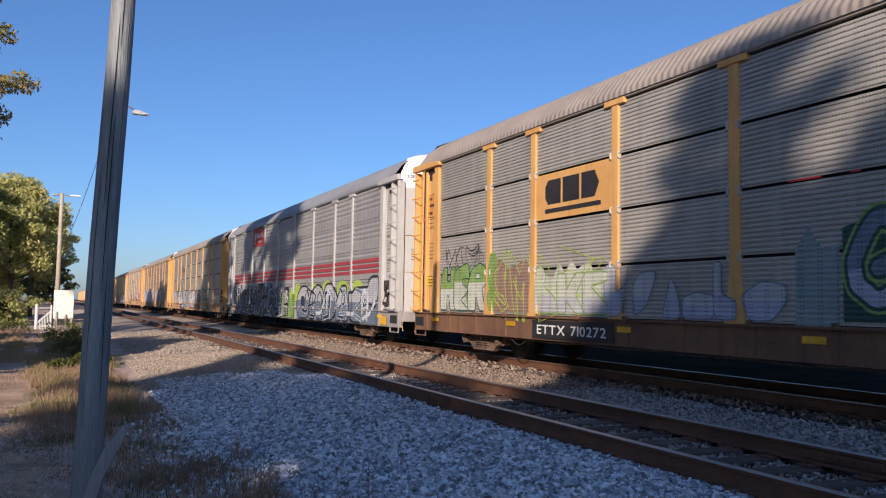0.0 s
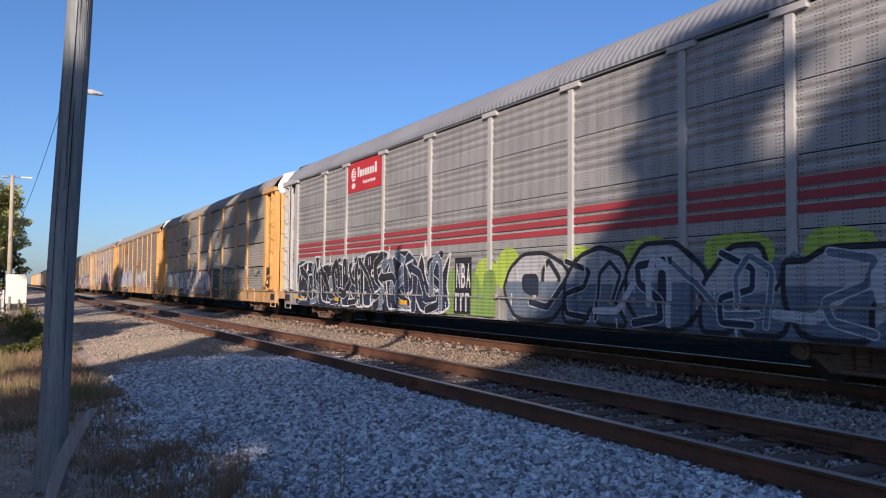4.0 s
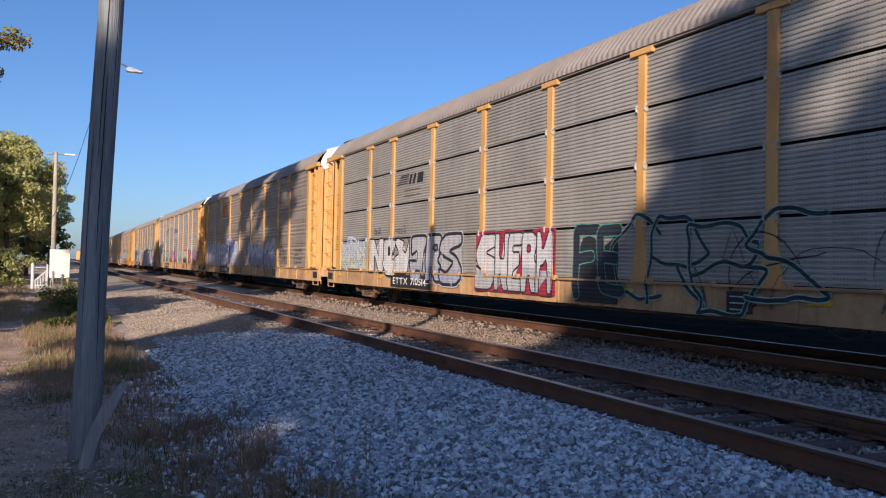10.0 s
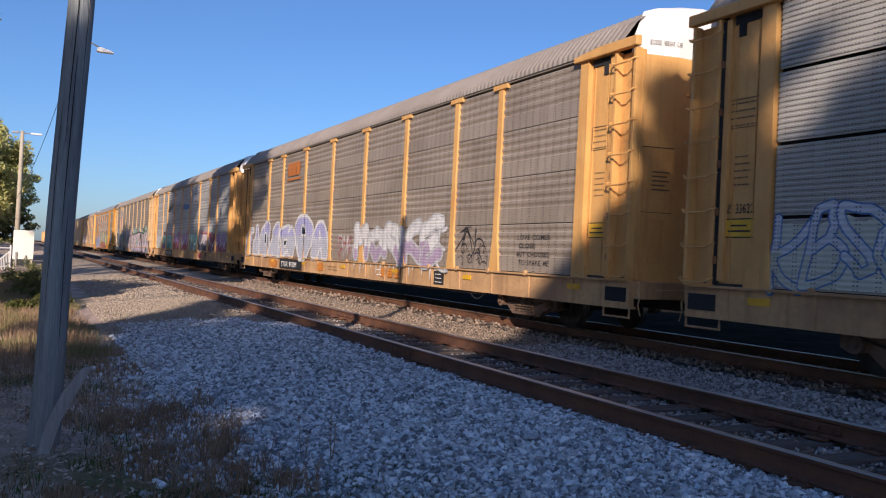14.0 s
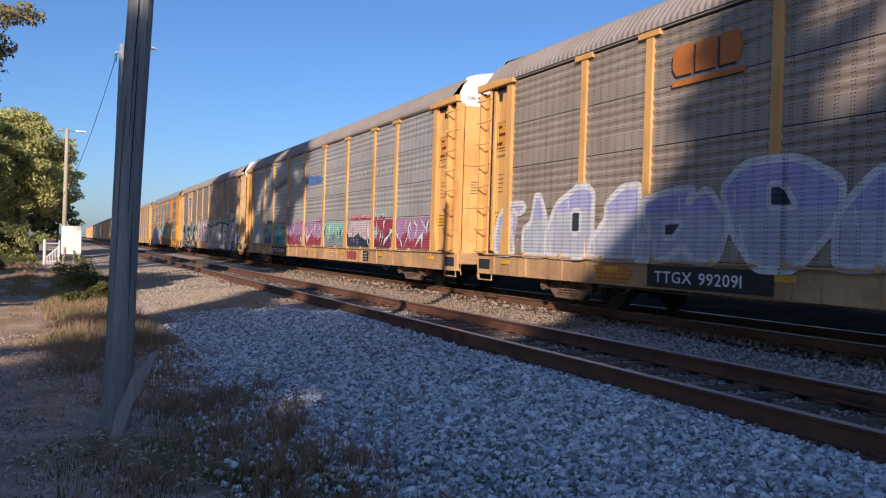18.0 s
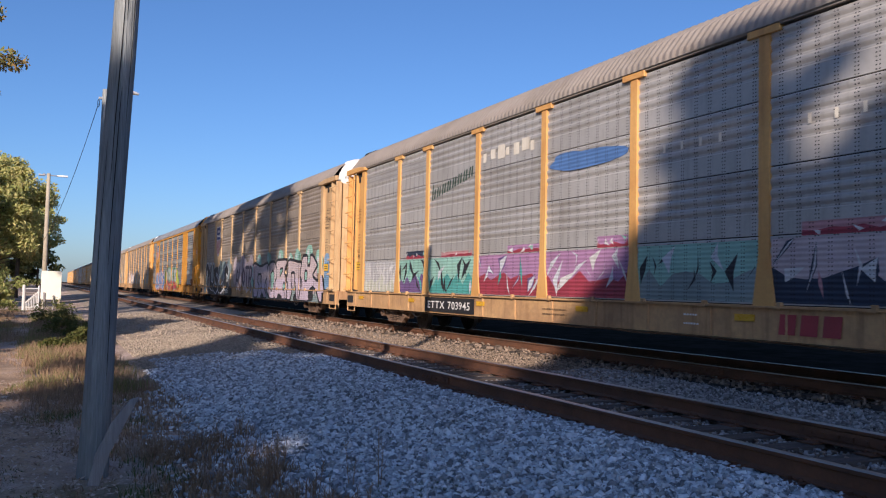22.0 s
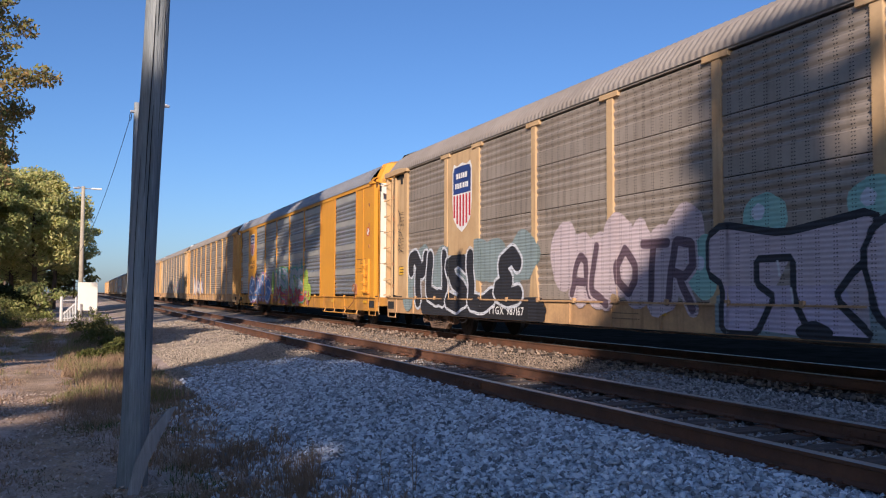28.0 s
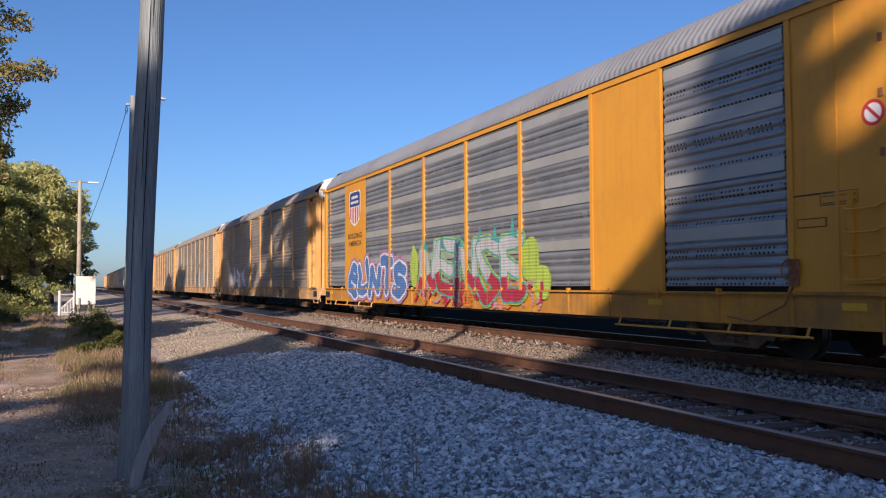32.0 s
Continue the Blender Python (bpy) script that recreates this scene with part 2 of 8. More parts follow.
M["tie"] = material("weathered_tie_wood", (0.115, 0.092, 0.078), (0.065, 0.052, 0.046), 0.9, big=3, small=18, grain=0.5, bump=0.7, stretch=(5, 0.6, 5), per_object=0.3)
M["tie_far"] = M["tie"]
M["pole_wood"] = material("weathered_pole_wood", (0.33, 0.345, 0.34), (0.17, 0.185, 0.19), 0.9, big=2.2, small=20, grain=0.5, bump=0.9, stretch=(4, 4, 0.25), mix=0.6)
M["crack"] = material("dark_wood_crack", (0.02, 0.017, 0.014), rough=1.0)
M["plank"] = material("grey_plank", (0.38, 0.36, 0.34), (0.28, 0.26, 0.245), 0.9, big=2, small=20, grain=0.35, bump=0.5, stretch=(5, 5, 0.5))
M["concrete_pole"] = material("pale_pole", (0.42, 0.37, 0.28), (0.33, 0.28, 0.2), 0.85, big=1, small=12)
M["lamp_white"] = material("white_lamp_metal", (0.75, 0.74, 0.72), rough=0.4, mix=0.2, grain=0.05)
M["galv"] = material("galvanised_bracket", (0.4, 0.4, 0.41), (0.3, 0.3, 0.31), 0.5, metal=0.6)
M["cable"] = material("black_cable", (0.03, 0.03, 0.032), rough=0.6)
M["sign_white"] = material("cream_sign_board", (0.80, 0.75, 0.62), (0.74, 0.69, 0.56), 0.7, mix=0.3, grain=0.06, bump=0.05)
M["fence_white"] = material("white_fence_paint", (0.62, 0.60, 0.56), (0.5, 0.48, 0.44), 0.7, grain=0.15)
M["bark"] = material("tree_bark", (0.13, 0.095, 0.07), (0.07, 0.055, 0.04), 0.95, big=3, small=14, grain=0.5, bump=1.0, stretch=(3, 3, 0.6))
M["leaf_pine"] = leaf_material("pine_needles", (0.08, 0.13, 0.04), (0.15, 0.18, 0.06))
M["leaf_oak"] = leaf_material("oak_leaves", (0.26, 0.31, 0.095), (0.44, 0.40, 0.16))
M["leaf_autumn"] = leaf_material("autumn_leaves", (0.20, 0.235, 0.075), (0.42, 0.27, 0.12))
M["leaf_wood"] = leaf_material("woodland_leaves", (0.38, 0.42, 0.13), (0.62, 0.54, 0.23))
M["leaf_far"] = leaf_material("far_leaves", (0.16, 0.19, 0.07), (0.24, 0.22, 0.09))
M["grass_dry"] = leaf_material("dry_grass", (0.42, 0.29, 0.18), (0.25, 0.17, 0.11), 0.25)
M["grass_olive"] = leaf_material("olive_grass", (0.32, 0.28, 0.12), (0.18, 0.18, 0.07), 0.3)
M["grass_green"] = leaf_material("green_grass", (0.06, 0.10, 0.025), (0.13, 0.15, 0.05), 0.25)
# brush leaves with the wood's shade put into their colour
M["leaf_shaded_brush"] = leaf_material("shaded_brush", (0.02, 0.03, 0.01), (0.04, 0.045, 0.015), 0.1)
M["shrub"] = leaf_material("shrub_leaves", (0.08, 0.10, 0.03), (0.17, 0.16, 0.05), 0.3)
# the cars
RUST = (0.16, 0.075, 0.035)
M["ballast_sandy"] = material("sandy_crushed_stone", (0.42, 0.345, 0.265), (0.32, 0.26, 0.195), 0.9, big=4, small=50, grain=0.2, bump=0.3, per_island=0.25)
M["yellow"] = material("faded_yellow_paint", (0.66, 0.375, 0.12), (0.56, 0.29, 0.085), 0.55, big=0.9, small=16, grain=0.14, bump=0.12, streak=RUST, streak_amount=0.35, mix=0.5)
M["tan"] = material("dusty_tan_paint", (0.55, 0.38, 0.20), (0.45, 0.29, 0.14), 0.65, big=0.9, small=16, grain=0.14, bump=0.12, streak=RUST, streak_amount=0.4)
M["gold"] = material("bright_yellow_paint", (0.68, 0.31, 0.026), (0.58, 0.255, 0.024), 0.45, big=0.7, small=16, grain=0.08, bump=0.08, streak=RUST, streak_amount=0.15, mix=0.35)
M["sill_yellow"] = material("grimy_yellow_sill", (0.58, 0.36, 0.165), (0.36, 0.215, 0.11), 0.7, big=0.8, small=14, grain=0.3, bump=0.2, streak=RUST, streak_amount=0.6, mix=0.6)
M["gold_sill"] = material("grimy_gold_sill", (0.62, 0.28, 0.025), (0.34, 0.17, 0.04), 0.6, big=0.8, small=14, grain=0.25, bump=0.15, streak=RUST, streak_amount=0.6, mix=0.6)
M["sill_rust"] = material("rusty_brown_sill", (0.20, 0.105, 0.055), (0.13, 0.07, 0.045), 0.8, big=0.9, small=14, grain=0.3, bump=0.3, streak=(0.05, 0.035, 0.03), streak_amount=0.6)
M["sill_grey"] = material("grimy_grey_sill", (0.33, 0.32, 0.31), (0.20, 0.17, 0.15), 0.7, big=0.8, small=14, grain=0.25, bump=0.2, streak=RUST, streak_amount=0.5)
M["grey_post"] = material("pale_grey_paint", (0.46, 0.45, 0.43), (0.38, 0.37, 0.35), 0.6, big=0.8, small=15, grain=0.12, streak=RUST, streak_amount=0.25)
DIRT = (0.10, 0.075, 0.055)
M["panel_rib"] = material("galvanised_ribbed_panel", (0.43, 0.405, 0.36), (0.33, 0.31, 0.27), 0.45, metal=0.2, big=0.7, small=12, grain=0.15, bump=0.1, streak=DIRT, streak_amount=0.22, per_object=0.07, holes=(0.05, 0.072, 0.008, 2.0, 1.0))
M["panel_perf"] = material("perforated_steel_panel", (0.47, 0.455, 0.435), (0.37, 0.355, 0.335), 0.45, metal=0.22, big=0.6, small=12, grain=0.15, bump=0.1, streak=DIRT, streak_amount=0.3, holes=(0.05, 0.0532, 0.011, 2.0, 1.0, 0.30, 0.34), per_object=0.06)
M["panel_brown"] = material("dusty_brown_panel", (0.37, 0.31, 0.25), (0.27, 0.225, 0.178), 0.48, metal=0.2, big=0.6, small=12, grain=0.18, bump=0.1, streak=DIRT, streak_amount=0.4, holes=(0.05, 0.0532, 0.011, 2.0, 1.0, 0.25, 0.40), per_object=0.06)
M["panel_grey"] = material("grey_perforated_panel", (0.38, 0.37, 0.355), (0.30, 0.29, 0.28), 0.5, metal=0.15, big=0.6, small=12, grain=0.14, bump=0.1, streak=DIRT, streak_amount=0.35, holes=(0.06, 0.0532, 0.010, 2.0, 1.0, 0.36, 0.5), per_object=0.05)
M["panel_new"] = material("bright_galvanised_panel", (0.38, 0.39, 0.40), (0.29, 0.30, 0.31), 0.40, metal=0.55, big=1.0, small=14, grain=0.12, bump=0.05, holes=(0.085, 0.075, 0.02, 0.45, 0.33))
M["inside"] = material("dark_car_interior", (0.025, 0.025, 0.027), rough=0.9)
M["roof"] = material("weathered_roof_sheet", (0.335, 0.29, 0.25), (0.265, 0.23, 0.195), 0.65, metal=0.1, big=0.6, small=10, grain=0.18, bump=0.08, streak=(0.2, 0.14, 0.1), streak_amount=0.3)
M["roof_new"] = material("grey_roof_sheet", (0.33, 0.33, 0.34), (0.26, 0.26, 0.27), 0.5, metal=0.3, big=0.6, small=10, grain=0.12, bump=0.06)
M["white"] = material("white_paint", (0.80, 0.79, 0.76), (0.68, 0.66, 0.62), 0.55, big=1, small=14, grain=0.08, streak=RUST, streak_amount=0.15)
M["cream"] = material("cream_paint", (0.72, 0.68, 0.58), (0.60, 0.55, 0.46), 0.6, big=1, small=14, grain=0.1, streak=RUST, streak_amount=0.3)
M["black"] = material("black_paint", (0.02, 0.02, 0.022), (0.035, 0.03, 0.03), 0.6, grain=0.1)
M["stencil"] = material("faded_stencil", (0.16, 0.11, 0.06), rough=0.7, grain=0.2)
M["dark_steel"] = material("oily_cast_steel", (0.06, 0.048, 0.04), (0.035, 0.03, 0.028), 0.75, metal=0.2, big=3, small=20, grain=0.3, bump=0.3)
M["truck_steel"] = material("dusty_cast_steel", (0.19, 0.12, 0.08), (0.10, 0.068, 0.05), 0.8, metal=0.1, big=3, small=20, grain=0.3, bump=0.3)
M["wheel_tread"] = material("polished_wheel_tread", (0.3, 0.27, 0.25), rough=0.35, metal=0.9)
M["red"] = material("red_paint", (0.50, 0.035, 0.04), (0.42, 0.03, 0.035), 0.5, grain=0.08, mix=0.4)
M["red_band"] = material("faded_red_paint", (0.36, 0.05, 0.06), (0.28, 0.05, 0.055), 0.55, grain=0.12, mix=0.5)
M["navy"] = material("navy_paint", (0.03, 0.06, 0.22), rough=0.5, grain=0.06)
M["sticker"] = material("yellow_sticker", (0.80, 0.47, 0.03), rough=0.45, grain=0.05)
M["reflector"] = material("amber_reflector", (0.75, 0.42, 0.02), rough=0.3, grain=0.05)


def spray(name, c, d=None):
    return material("spray_" + name, c, d or tuple(x * 0.8 for x in c), 0.55, big=1.5, small=20, grain=0.15, mix=0.5, ribs=0.5, rib_pitch=0.075, bump=0.35, holes=(0.05, 0.0532, 0.010, 2.0, 1.0, 0.30, 0.34))


for nm, c in dict(white=(0.66, 0.65, 0.64), black=(0.03, 0.03, 0.035), green=(0.24, 0.36, 0.10), teal=(0.10, 0.36, 0.33), mint=(0.30, 0.52, 0.44), pink=(0.46, 0.24, 0.36), rose=(0.52, 0.27, 0.28),
                  lilac=(0.40, 0.31, 0.43), blue=(0.10, 0.20, 0.45), purple=(0.16, 0.10, 0.24), red=(0.42, 0.04, 0.07), orange=(0.60, 0.22, 0.03), yellow=(0.55, 0.50, 0.08), maroon=(0.16, 0.03, 0.05),
                  sky=(0.22, 0.36, 0.55), silver=(0.48, 0.48, 0.49), lime=(0.42, 0.55, 0.08), violet=(0.25, 0.22, 0.50)).items():
    M["spray_" + nm] = spray(nm, c)
for nm, c in (("deep_green", (0.03, 0.075, 0.06)), ("navy", (0.03, 0.04, 0.07)), ("slate", (0.16, 0.20, 0.26)), ("peri", (0.40, 0.39, 0.62)), ("rosewood", (0.30, 0.19, 0.15)), ("mintgrey", (0.24, 0.30, 0.30)), ("dusty_pink", (0.56, 0.46, 0.47)), ("pale_lilac", (0.55, 0.46, 0.55)), ("rust", (0.30, 0.12, 0.05))):
    M["spray_" + nm] = spray(nm, c)
for nm, c in (("plum", (0.40, 0.22, 0.38)), ("wine", (0.33, 0.05, 0.075)), ("ice", (0.60, 0.62, 0.66)), ("haze", (0.40, 0.42, 0.52)), ("bone", (0.55, 0.56, 0.46)), ("mud", (0.13, 0.085, 0.105)), ("cloudy", (0.47, 0.48, 0.55))):
    M["spray_" + nm] = spray(nm, c)


# ---- building helpers ----
def link_mesh(name, me, mat, parent=None, label=""):
    ob = new(name, me)
    if mat and not me.materials:
        for m in (mat if isinstance(mat, (list, tuple)) else (mat,)):
            me.materials.append(m)
    if parent:
        ob.parent = parent
    if label:
        ob["label"] = label
    return ob


def mesh_of(name, bm, smooth=False):
    me = bpy.data.meshes.new(name)
    bm.to_mesh(me)
    bm.free()
    if smooth:
        me.polygons.foreach_set("use_smooth", [True] * len(me.polygons))
    return me


def part(name, bm, mat, parent=None, label="", smooth=False):
    return link_mesh(name, mesh_of(name, bm, smooth), mat, parent, label)


def raw_mesh(name, verts, faces, smooth=False):
    """A mesh from arrays: verts (n, 3), faces (m, k) with one k."""
    me = bpy.data.meshes.new(name)
    faces = np.asarray(faces, dtype=np.int32)
    m, k = faces.shape
    me.vertices.add(len(verts))
    me.vertices.foreach_set("co", np.asarray(verts, dtype=np.float32).ravel())
    me.loops.add(m * k)
    me.loops.foreach_set("vertex_index", faces.ravel())
    me.polygons.add(m)
    me.polygons.foreach_set("loop_start", np.arange(0, m * k, k, dtype=np.int32))
    me.polygons.foreach_set("loop_total", np.full(m, k, dtype=np.int32))
    if smooth:
        me.polygons.foreach_set("use_smooth", np.ones(m, dtype=bool))
    me.update(calc_edges=True)
    return me


def box(bm, x0, x1, y0, y1, z0, z1, bevel=0.0):
    vs = [bm.verts.new((x, y, z)) for x in (x0, x1) for y in (y0, y1) for z in (z0, z1)]
    fs = [bm.faces.new([vs[i] for i in f]) for f in ((0, 1, 3, 2), (4, 6, 7, 5), (0, 4, 5, 1), (2, 3, 7, 6), (0, 2, 6, 4), (1, 5, 7, 3))]
    if bevel:
        es = list({e for f in fs for e in f.edges})
        bmesh.ops.bevel(bm, geom=es, offset=bevel, segments=2, affect="EDGES", profile=0.6)
    return vs


def prism(bm, outline, axis, a, b):
    """Outline of 2D points drawn out along an axis from a to b. axis x: (y, z); y: (x, z); z: (x, y)."""
    def at(p, s):
        return {"x": (s, p[0], p[1]), "y": (p[0], s, p[1]), "z": (p[0], p[1], s)}[axis]
    v0 = [bm.verts.new(at(p, a)) for p in outline]
    v1 = [bm.verts.new(at(p, b)) for p in outline]
    n = len(outline)
    for i in range(n):
        j = (i + 1) % n
        bm.faces.new((v0[i], v0[j], v1[j], v1[i]))
    bm.faces.new(v0[::-1])
    bm.faces.new(v1)
    bmesh.ops.recalc_face_normals(bm, faces=bm.faces[:])


def tube(bm, pts, radii, sides=8, cap=True):
    pts = [Vector(p) for p in pts]
    if not isinstance(radii, (list, tuple)):
        radii = [radii] * len(pts)
    rings = []
    for i, p in enumerate(pts):
        d = (pts[min(i + 1, len(pts) - 1)] - pts[max(i - 1, 0)]).normalized()
        u = d.cross(Vector((0, 0, 1)) if abs(d.z) < 0.95 else Vector((1, 0, 0))).normalized()
        w = d.cross(u)
        rings.append([bm.verts.new(p + radii[i] * (math.cos(2 * math.pi * k / sides) * u + math.sin(2 * math.pi * k / sides) * w)) for k in range(sides)])
    for a, b in zip(rings, rings[1:]):
        for k in range(sides):
            bm.faces.new((a[k], a[(k + 1) % sides], b[(k + 1) % sides], b[k]))
    if cap:
        bm.faces.new(rings[0][::-1])
        bm.faces.new(rings[-1])


def disc(bm, cx, y0, y1, cz, r, sides=28):
    prism(bm, [(cx + r * math.cos(2 * math.pi * k / sides), cz + r * math.sin(2 * math.pi * k / sides)) for k in range(sides)], "y", y0, y1)


def thing(name, x=0, y=0, z=0):
    ob = new(name)
    ob.location = (x, y, z)
    return ob


GLYPHS = {}


def glyph(ch, fat=0.0):
    """Vertices and faces of one character, about 0.7 high, standing in x and z."""
    if (ch, fat) not in GLYPHS:
        cu = bpy.data.curves.new("glyph", "FONT")
        cu.body, cu.offset, cu.resolution_u = ch, fat, 3
        ob = bpy.data.objects.new("glyph", cu)
        me = bpy.data.meshes.new_from_object(ob)
        co = np.array([v.co[:2] for v in me.vertices]).reshape(-1, 2)
        fs = [tuple(p.vertices) for p in me.polygons]
        bpy.data.objects.remove(ob)
        bpy.data.meshes.remove(me)
        bpy.data.curves.remove(cu)
        GLYPHS[(ch, fat)] = (co, fs)
    return GLYPHS[(ch, fat)]


def lettering(name, words, x0, x1, z0, z1, y, mat, parent=None, label="", fat=0.0, flip=1):
    """A line of plain text fitted into the box, facing -y, as one mesh."""
    bm = bmesh.new()
    cur, placed = 0.0, []
    for ch in words:
        if ch == " ":
            cur += 0.4
            continue
        co, fs = glyph(ch, fat)
        w = co[:, 0].max() - co[:, 0].min()
        placed.append((co - [co[:, 0].min(), 0] + [cur, 0], fs))
        cur += w + 0.09
    cur -= 0.09
    for co, fs in placed:
        vs = [bm.verts.new((x0 + (x1 - x0) * p[0] / cur, y, z0 + (z1 - z0) * p[1] / 0.72)) for p in co]
        for f in fs:
            try:
                bm.faces.new([vs[i] for i in f])
            except ValueError:
                pass
    return part(name, bm, mat, parent, label)


# ---- the ground ----
TRACK_NEAR, TRACK_FAR = 5.74, 10.72          # centre lines of the two tracks, along x
RAIL_OFF = 0.7535


def bed(y):
    """Height of the made ground across the tracks."""
    pts = ((-3.0, -0.47), (1.3, -0.46), (2.2, -0.40), (3.9, -0.215), (4.5, -0.20), (4.85, -0.215), (5.1, -0.242), (6.4, -0.242), (6.65, -0.215), (7.0, -0.21), (8.2, -0.27), (9.5, -0.215), (12.4, -0.215), (14.2, -0.38), (18, -0.3))
    return float(np.interp(y, [p[0] for p in pts], [p[1] for p in pts]))


def ground_z(x, y):
    n = noise.noise(Vector((x * 0.25, y * 0.25, 3.1))) * 0.06 + noise.noise(Vector((x * 1.3, y * 1.3, 7.7))) * 0.02
    far = min(1.0, max(0.0, (-y - 2) / 20))
    hump = 0.16 * max(0.0, noise.noise(Vector((x * 0.42, y * 0.3, 9.2)))) * min(1.0, max(0.0, (-20 - x) / 6)) * min(1.0, max(0.0, 5.0 - y)) * min(1.0, max(0.0, y - 1.6))
    return bed(y) + hump + n * (1.0 if y < 1.5 else 0.35) + far * 0.3 * noise.noise(Vector((x * 0.05, y * 0.05, 0.4)))


def axis_steps(lo, hi, near_lo, near_hi, fine, grow=1.22):
    out = list(np.arange(near_lo, near_hi + 1e-6, fine))
    s, v = fine, near_hi
    while v < hi:
        s *= grow
        v = min(hi, v + s)
        out.append(v)
    s, v = fine, near_lo
    while v > lo:
        s *= grow
        v = max(lo, v - s)
        out.insert(0, v)
    return out


def ground():
    xs, ys = axis_steps(-2500, 2500, -34, 4, 0.35), axis_steps(-2500, 2500, -3, 16, 0.2)
    verts = [(x, y, ground_z(x, y) if abs(x) < 300 and abs(y) < 100 else bed(y)) for x in xs for y in ys]
    ny = len(ys)
    faces = [(i * ny + j, (i + 1) * ny + j, (i + 1) * ny + j + 1, i * ny + j + 1) for i in range(len(xs) - 1) for j in range(ny - 1)]
    me = raw_mesh("ground", verts, faces, True)
    me.materials.append(M["ground"])
    tagged(new("ground", me), "dry grassy soil and pale ballast beside railway tracks, shade between stones and behind the train coloured in", "ground", kind="structure")


ground()


def stones(name, areas, seed, label, mat="ballast"):
    """Crushed stones, each a small jagged block, strewn over (x0, x1, y0, y1, count, size)."""
    rng = np.random.default_rng(seed)
    corner = np.array([(x, y, z) for x in (-1, 1) for y in (-1, 1) for z in (-1, 1)], float)
    quad = np.array(((0, 1, 3, 2), (4, 6, 7, 5), (0, 4, 5, 1), (2, 3, 7, 6), (0, 2, 6, 4), (1, 5, 7, 3)))
    vs, fs, off = [], [], 0
    for x0, x1, y0, y1, count, size in areas:
        p = np.stack([rng.uniform(x0, x1, count), rng.uniform(y0, y1, count)], 1)
        s = size * np.minimum(rng.lognormal(0, 0.28, (count, 1, 1)), 1.7) * rng.uniform(0.6, 1.25, (count, 1, 3)) * np.array([1.35, 1.05, 0.62])
        c = corner[None] * 0.5 * s * rng.uniform(0.6, 1.15, (count, 8, 3))
        a, b, g = rng.uniform(0, 6.28, count), rng.normal(0, 0.6, count), rng.normal(0, 0.6, count)
        ca, sa, cb, sb, cg, sg = np.cos(a), np.sin(a), np.cos(b), np.sin(b), np.cos(g), np.sin(g)
        x, y, z = c[..., 0], c[..., 1], c[..., 2]
        y, z = cb[:, None] * y - sb[:, None] * z, sb[:, None] * y + cb[:, None] * z
        x, z = cg[:, None] * x + sg[:, None] * z, -sg[:, None] * x + cg[:, None] * z
        x, y = ca[:, None] * x - sa[:, None] * y, sa[:, None] * x + ca[:, None] * y
        gz = np.array([ground_z(q[0], q[1]) for q in p])
        z = z + gz[:, None] + 0.2 * size + rng.uniform(-0.55, 0.85, (count, 1)) * size
        vs.append(np.stack([x + p[:, :1], y + p[:, 1:], z], 2).reshape(-1, 3))
        fs.append((quad[None] + (np.arange(count) * 8)[:, None, None] + off).reshape(-1, 4))
        off += count * 8
    me = raw_mesh(name, np.concatenate(vs), np.concatenate(fs))
    me.materials.append(M[mat])
    tagged(new(name, me), label, "gravel", kind="stuff")


stones("ballast_stones", [(-9.2, -2.2, 1.7, 4.95, 47000, 0.034), (-16, -9.2, 1.6, 4.95, 29000, 0.035), (-17.2, -16, 1.9, 4.2, 3000, 0.033), (-18, -17.2, 1.9, 3.4, 900, 0.03),
                          (-12, -3, 0.9, 1.9, 1400, 0.032), (-2.2, 5, 1.8, 4.95, 14000, 0.045), (-13, 5, 1.3, 1.9, 2500, 0.034)], 3,
       "pale grey crushed stone ballast beside rusty rails")
stones("dusty_ballast", [(-8, -1.5, 6.6, 9.1, 15000, 0.034), (-12.5, -8, 6.7, 9.1, 9500, 0.03), (-17, -1.5, 5.04, 6.44, 11000, 0.028), (-1.5, 5, 6.75, 9.1, 8000, 0.05)], 6, "dusty grey ballast between rails and tracks", "ballast_mid")
stones("brown_ballast", [(-16, -11, 6.75, 9.3, 6000, 0.026), (-22, -16, 6.75, 9.3, 4500, 0.026), (-40, -22, 6.8, 9.2, 3000, 0.034)], 8, "fine brown ballast between the two tracks", "ballast_brown")
stones("sandy_ballast", [(-18, -14, 1.5, 4.95, 8500, 0.025), (-24, -18, 1.7, 4.95, 7500, 0.026), (-40, -24, 2.0, 4.95, 3500, 0.034),
                         ], 5,
       "sandy tan ballast beside the rusty rails", "ballast_sandy")
stones("dirty_ballast", [(-18, -1.5, 5.1, 6.4, 2600, 0.034), (-45, -18, 5.1, 6.4, 1600, 0.05), (-16, -1.5, 9.2, 12.0, 3500, 0.045), (-40, -16, 9.2, 12.0, 2500, 0.07)], 4,
       "rust-stained ballast between the rails", "ballast_dirty")


# ---- the tracks ----
def rail_bm(y, x0, x1):
    bm = bmesh.new()
    prof = [(-0.07, -0.171), (0.07, -0.171), (0.07, -0.158), (0.014, -0.138), (0.010, -0.045), (0.034, -0.036), (0.036, -0.010), (0.028, -0.001),
            (-0.028, -0.001), (-0.036, -0.010), (-0.034, -0.036), (-0.010, -0.045), (-0.014, -0.138), (-0.07, -0.158)]
    prism(bm, [(y + a, b) for a, b in prof], "x", x0, x1)
    bm.normal_update()
    for f in bm.faces:
        f.material_index = 1 if f.normal.z > 0.5 and f.calc_center_median().z > -0.02 else 0
    return bm


TIE = None


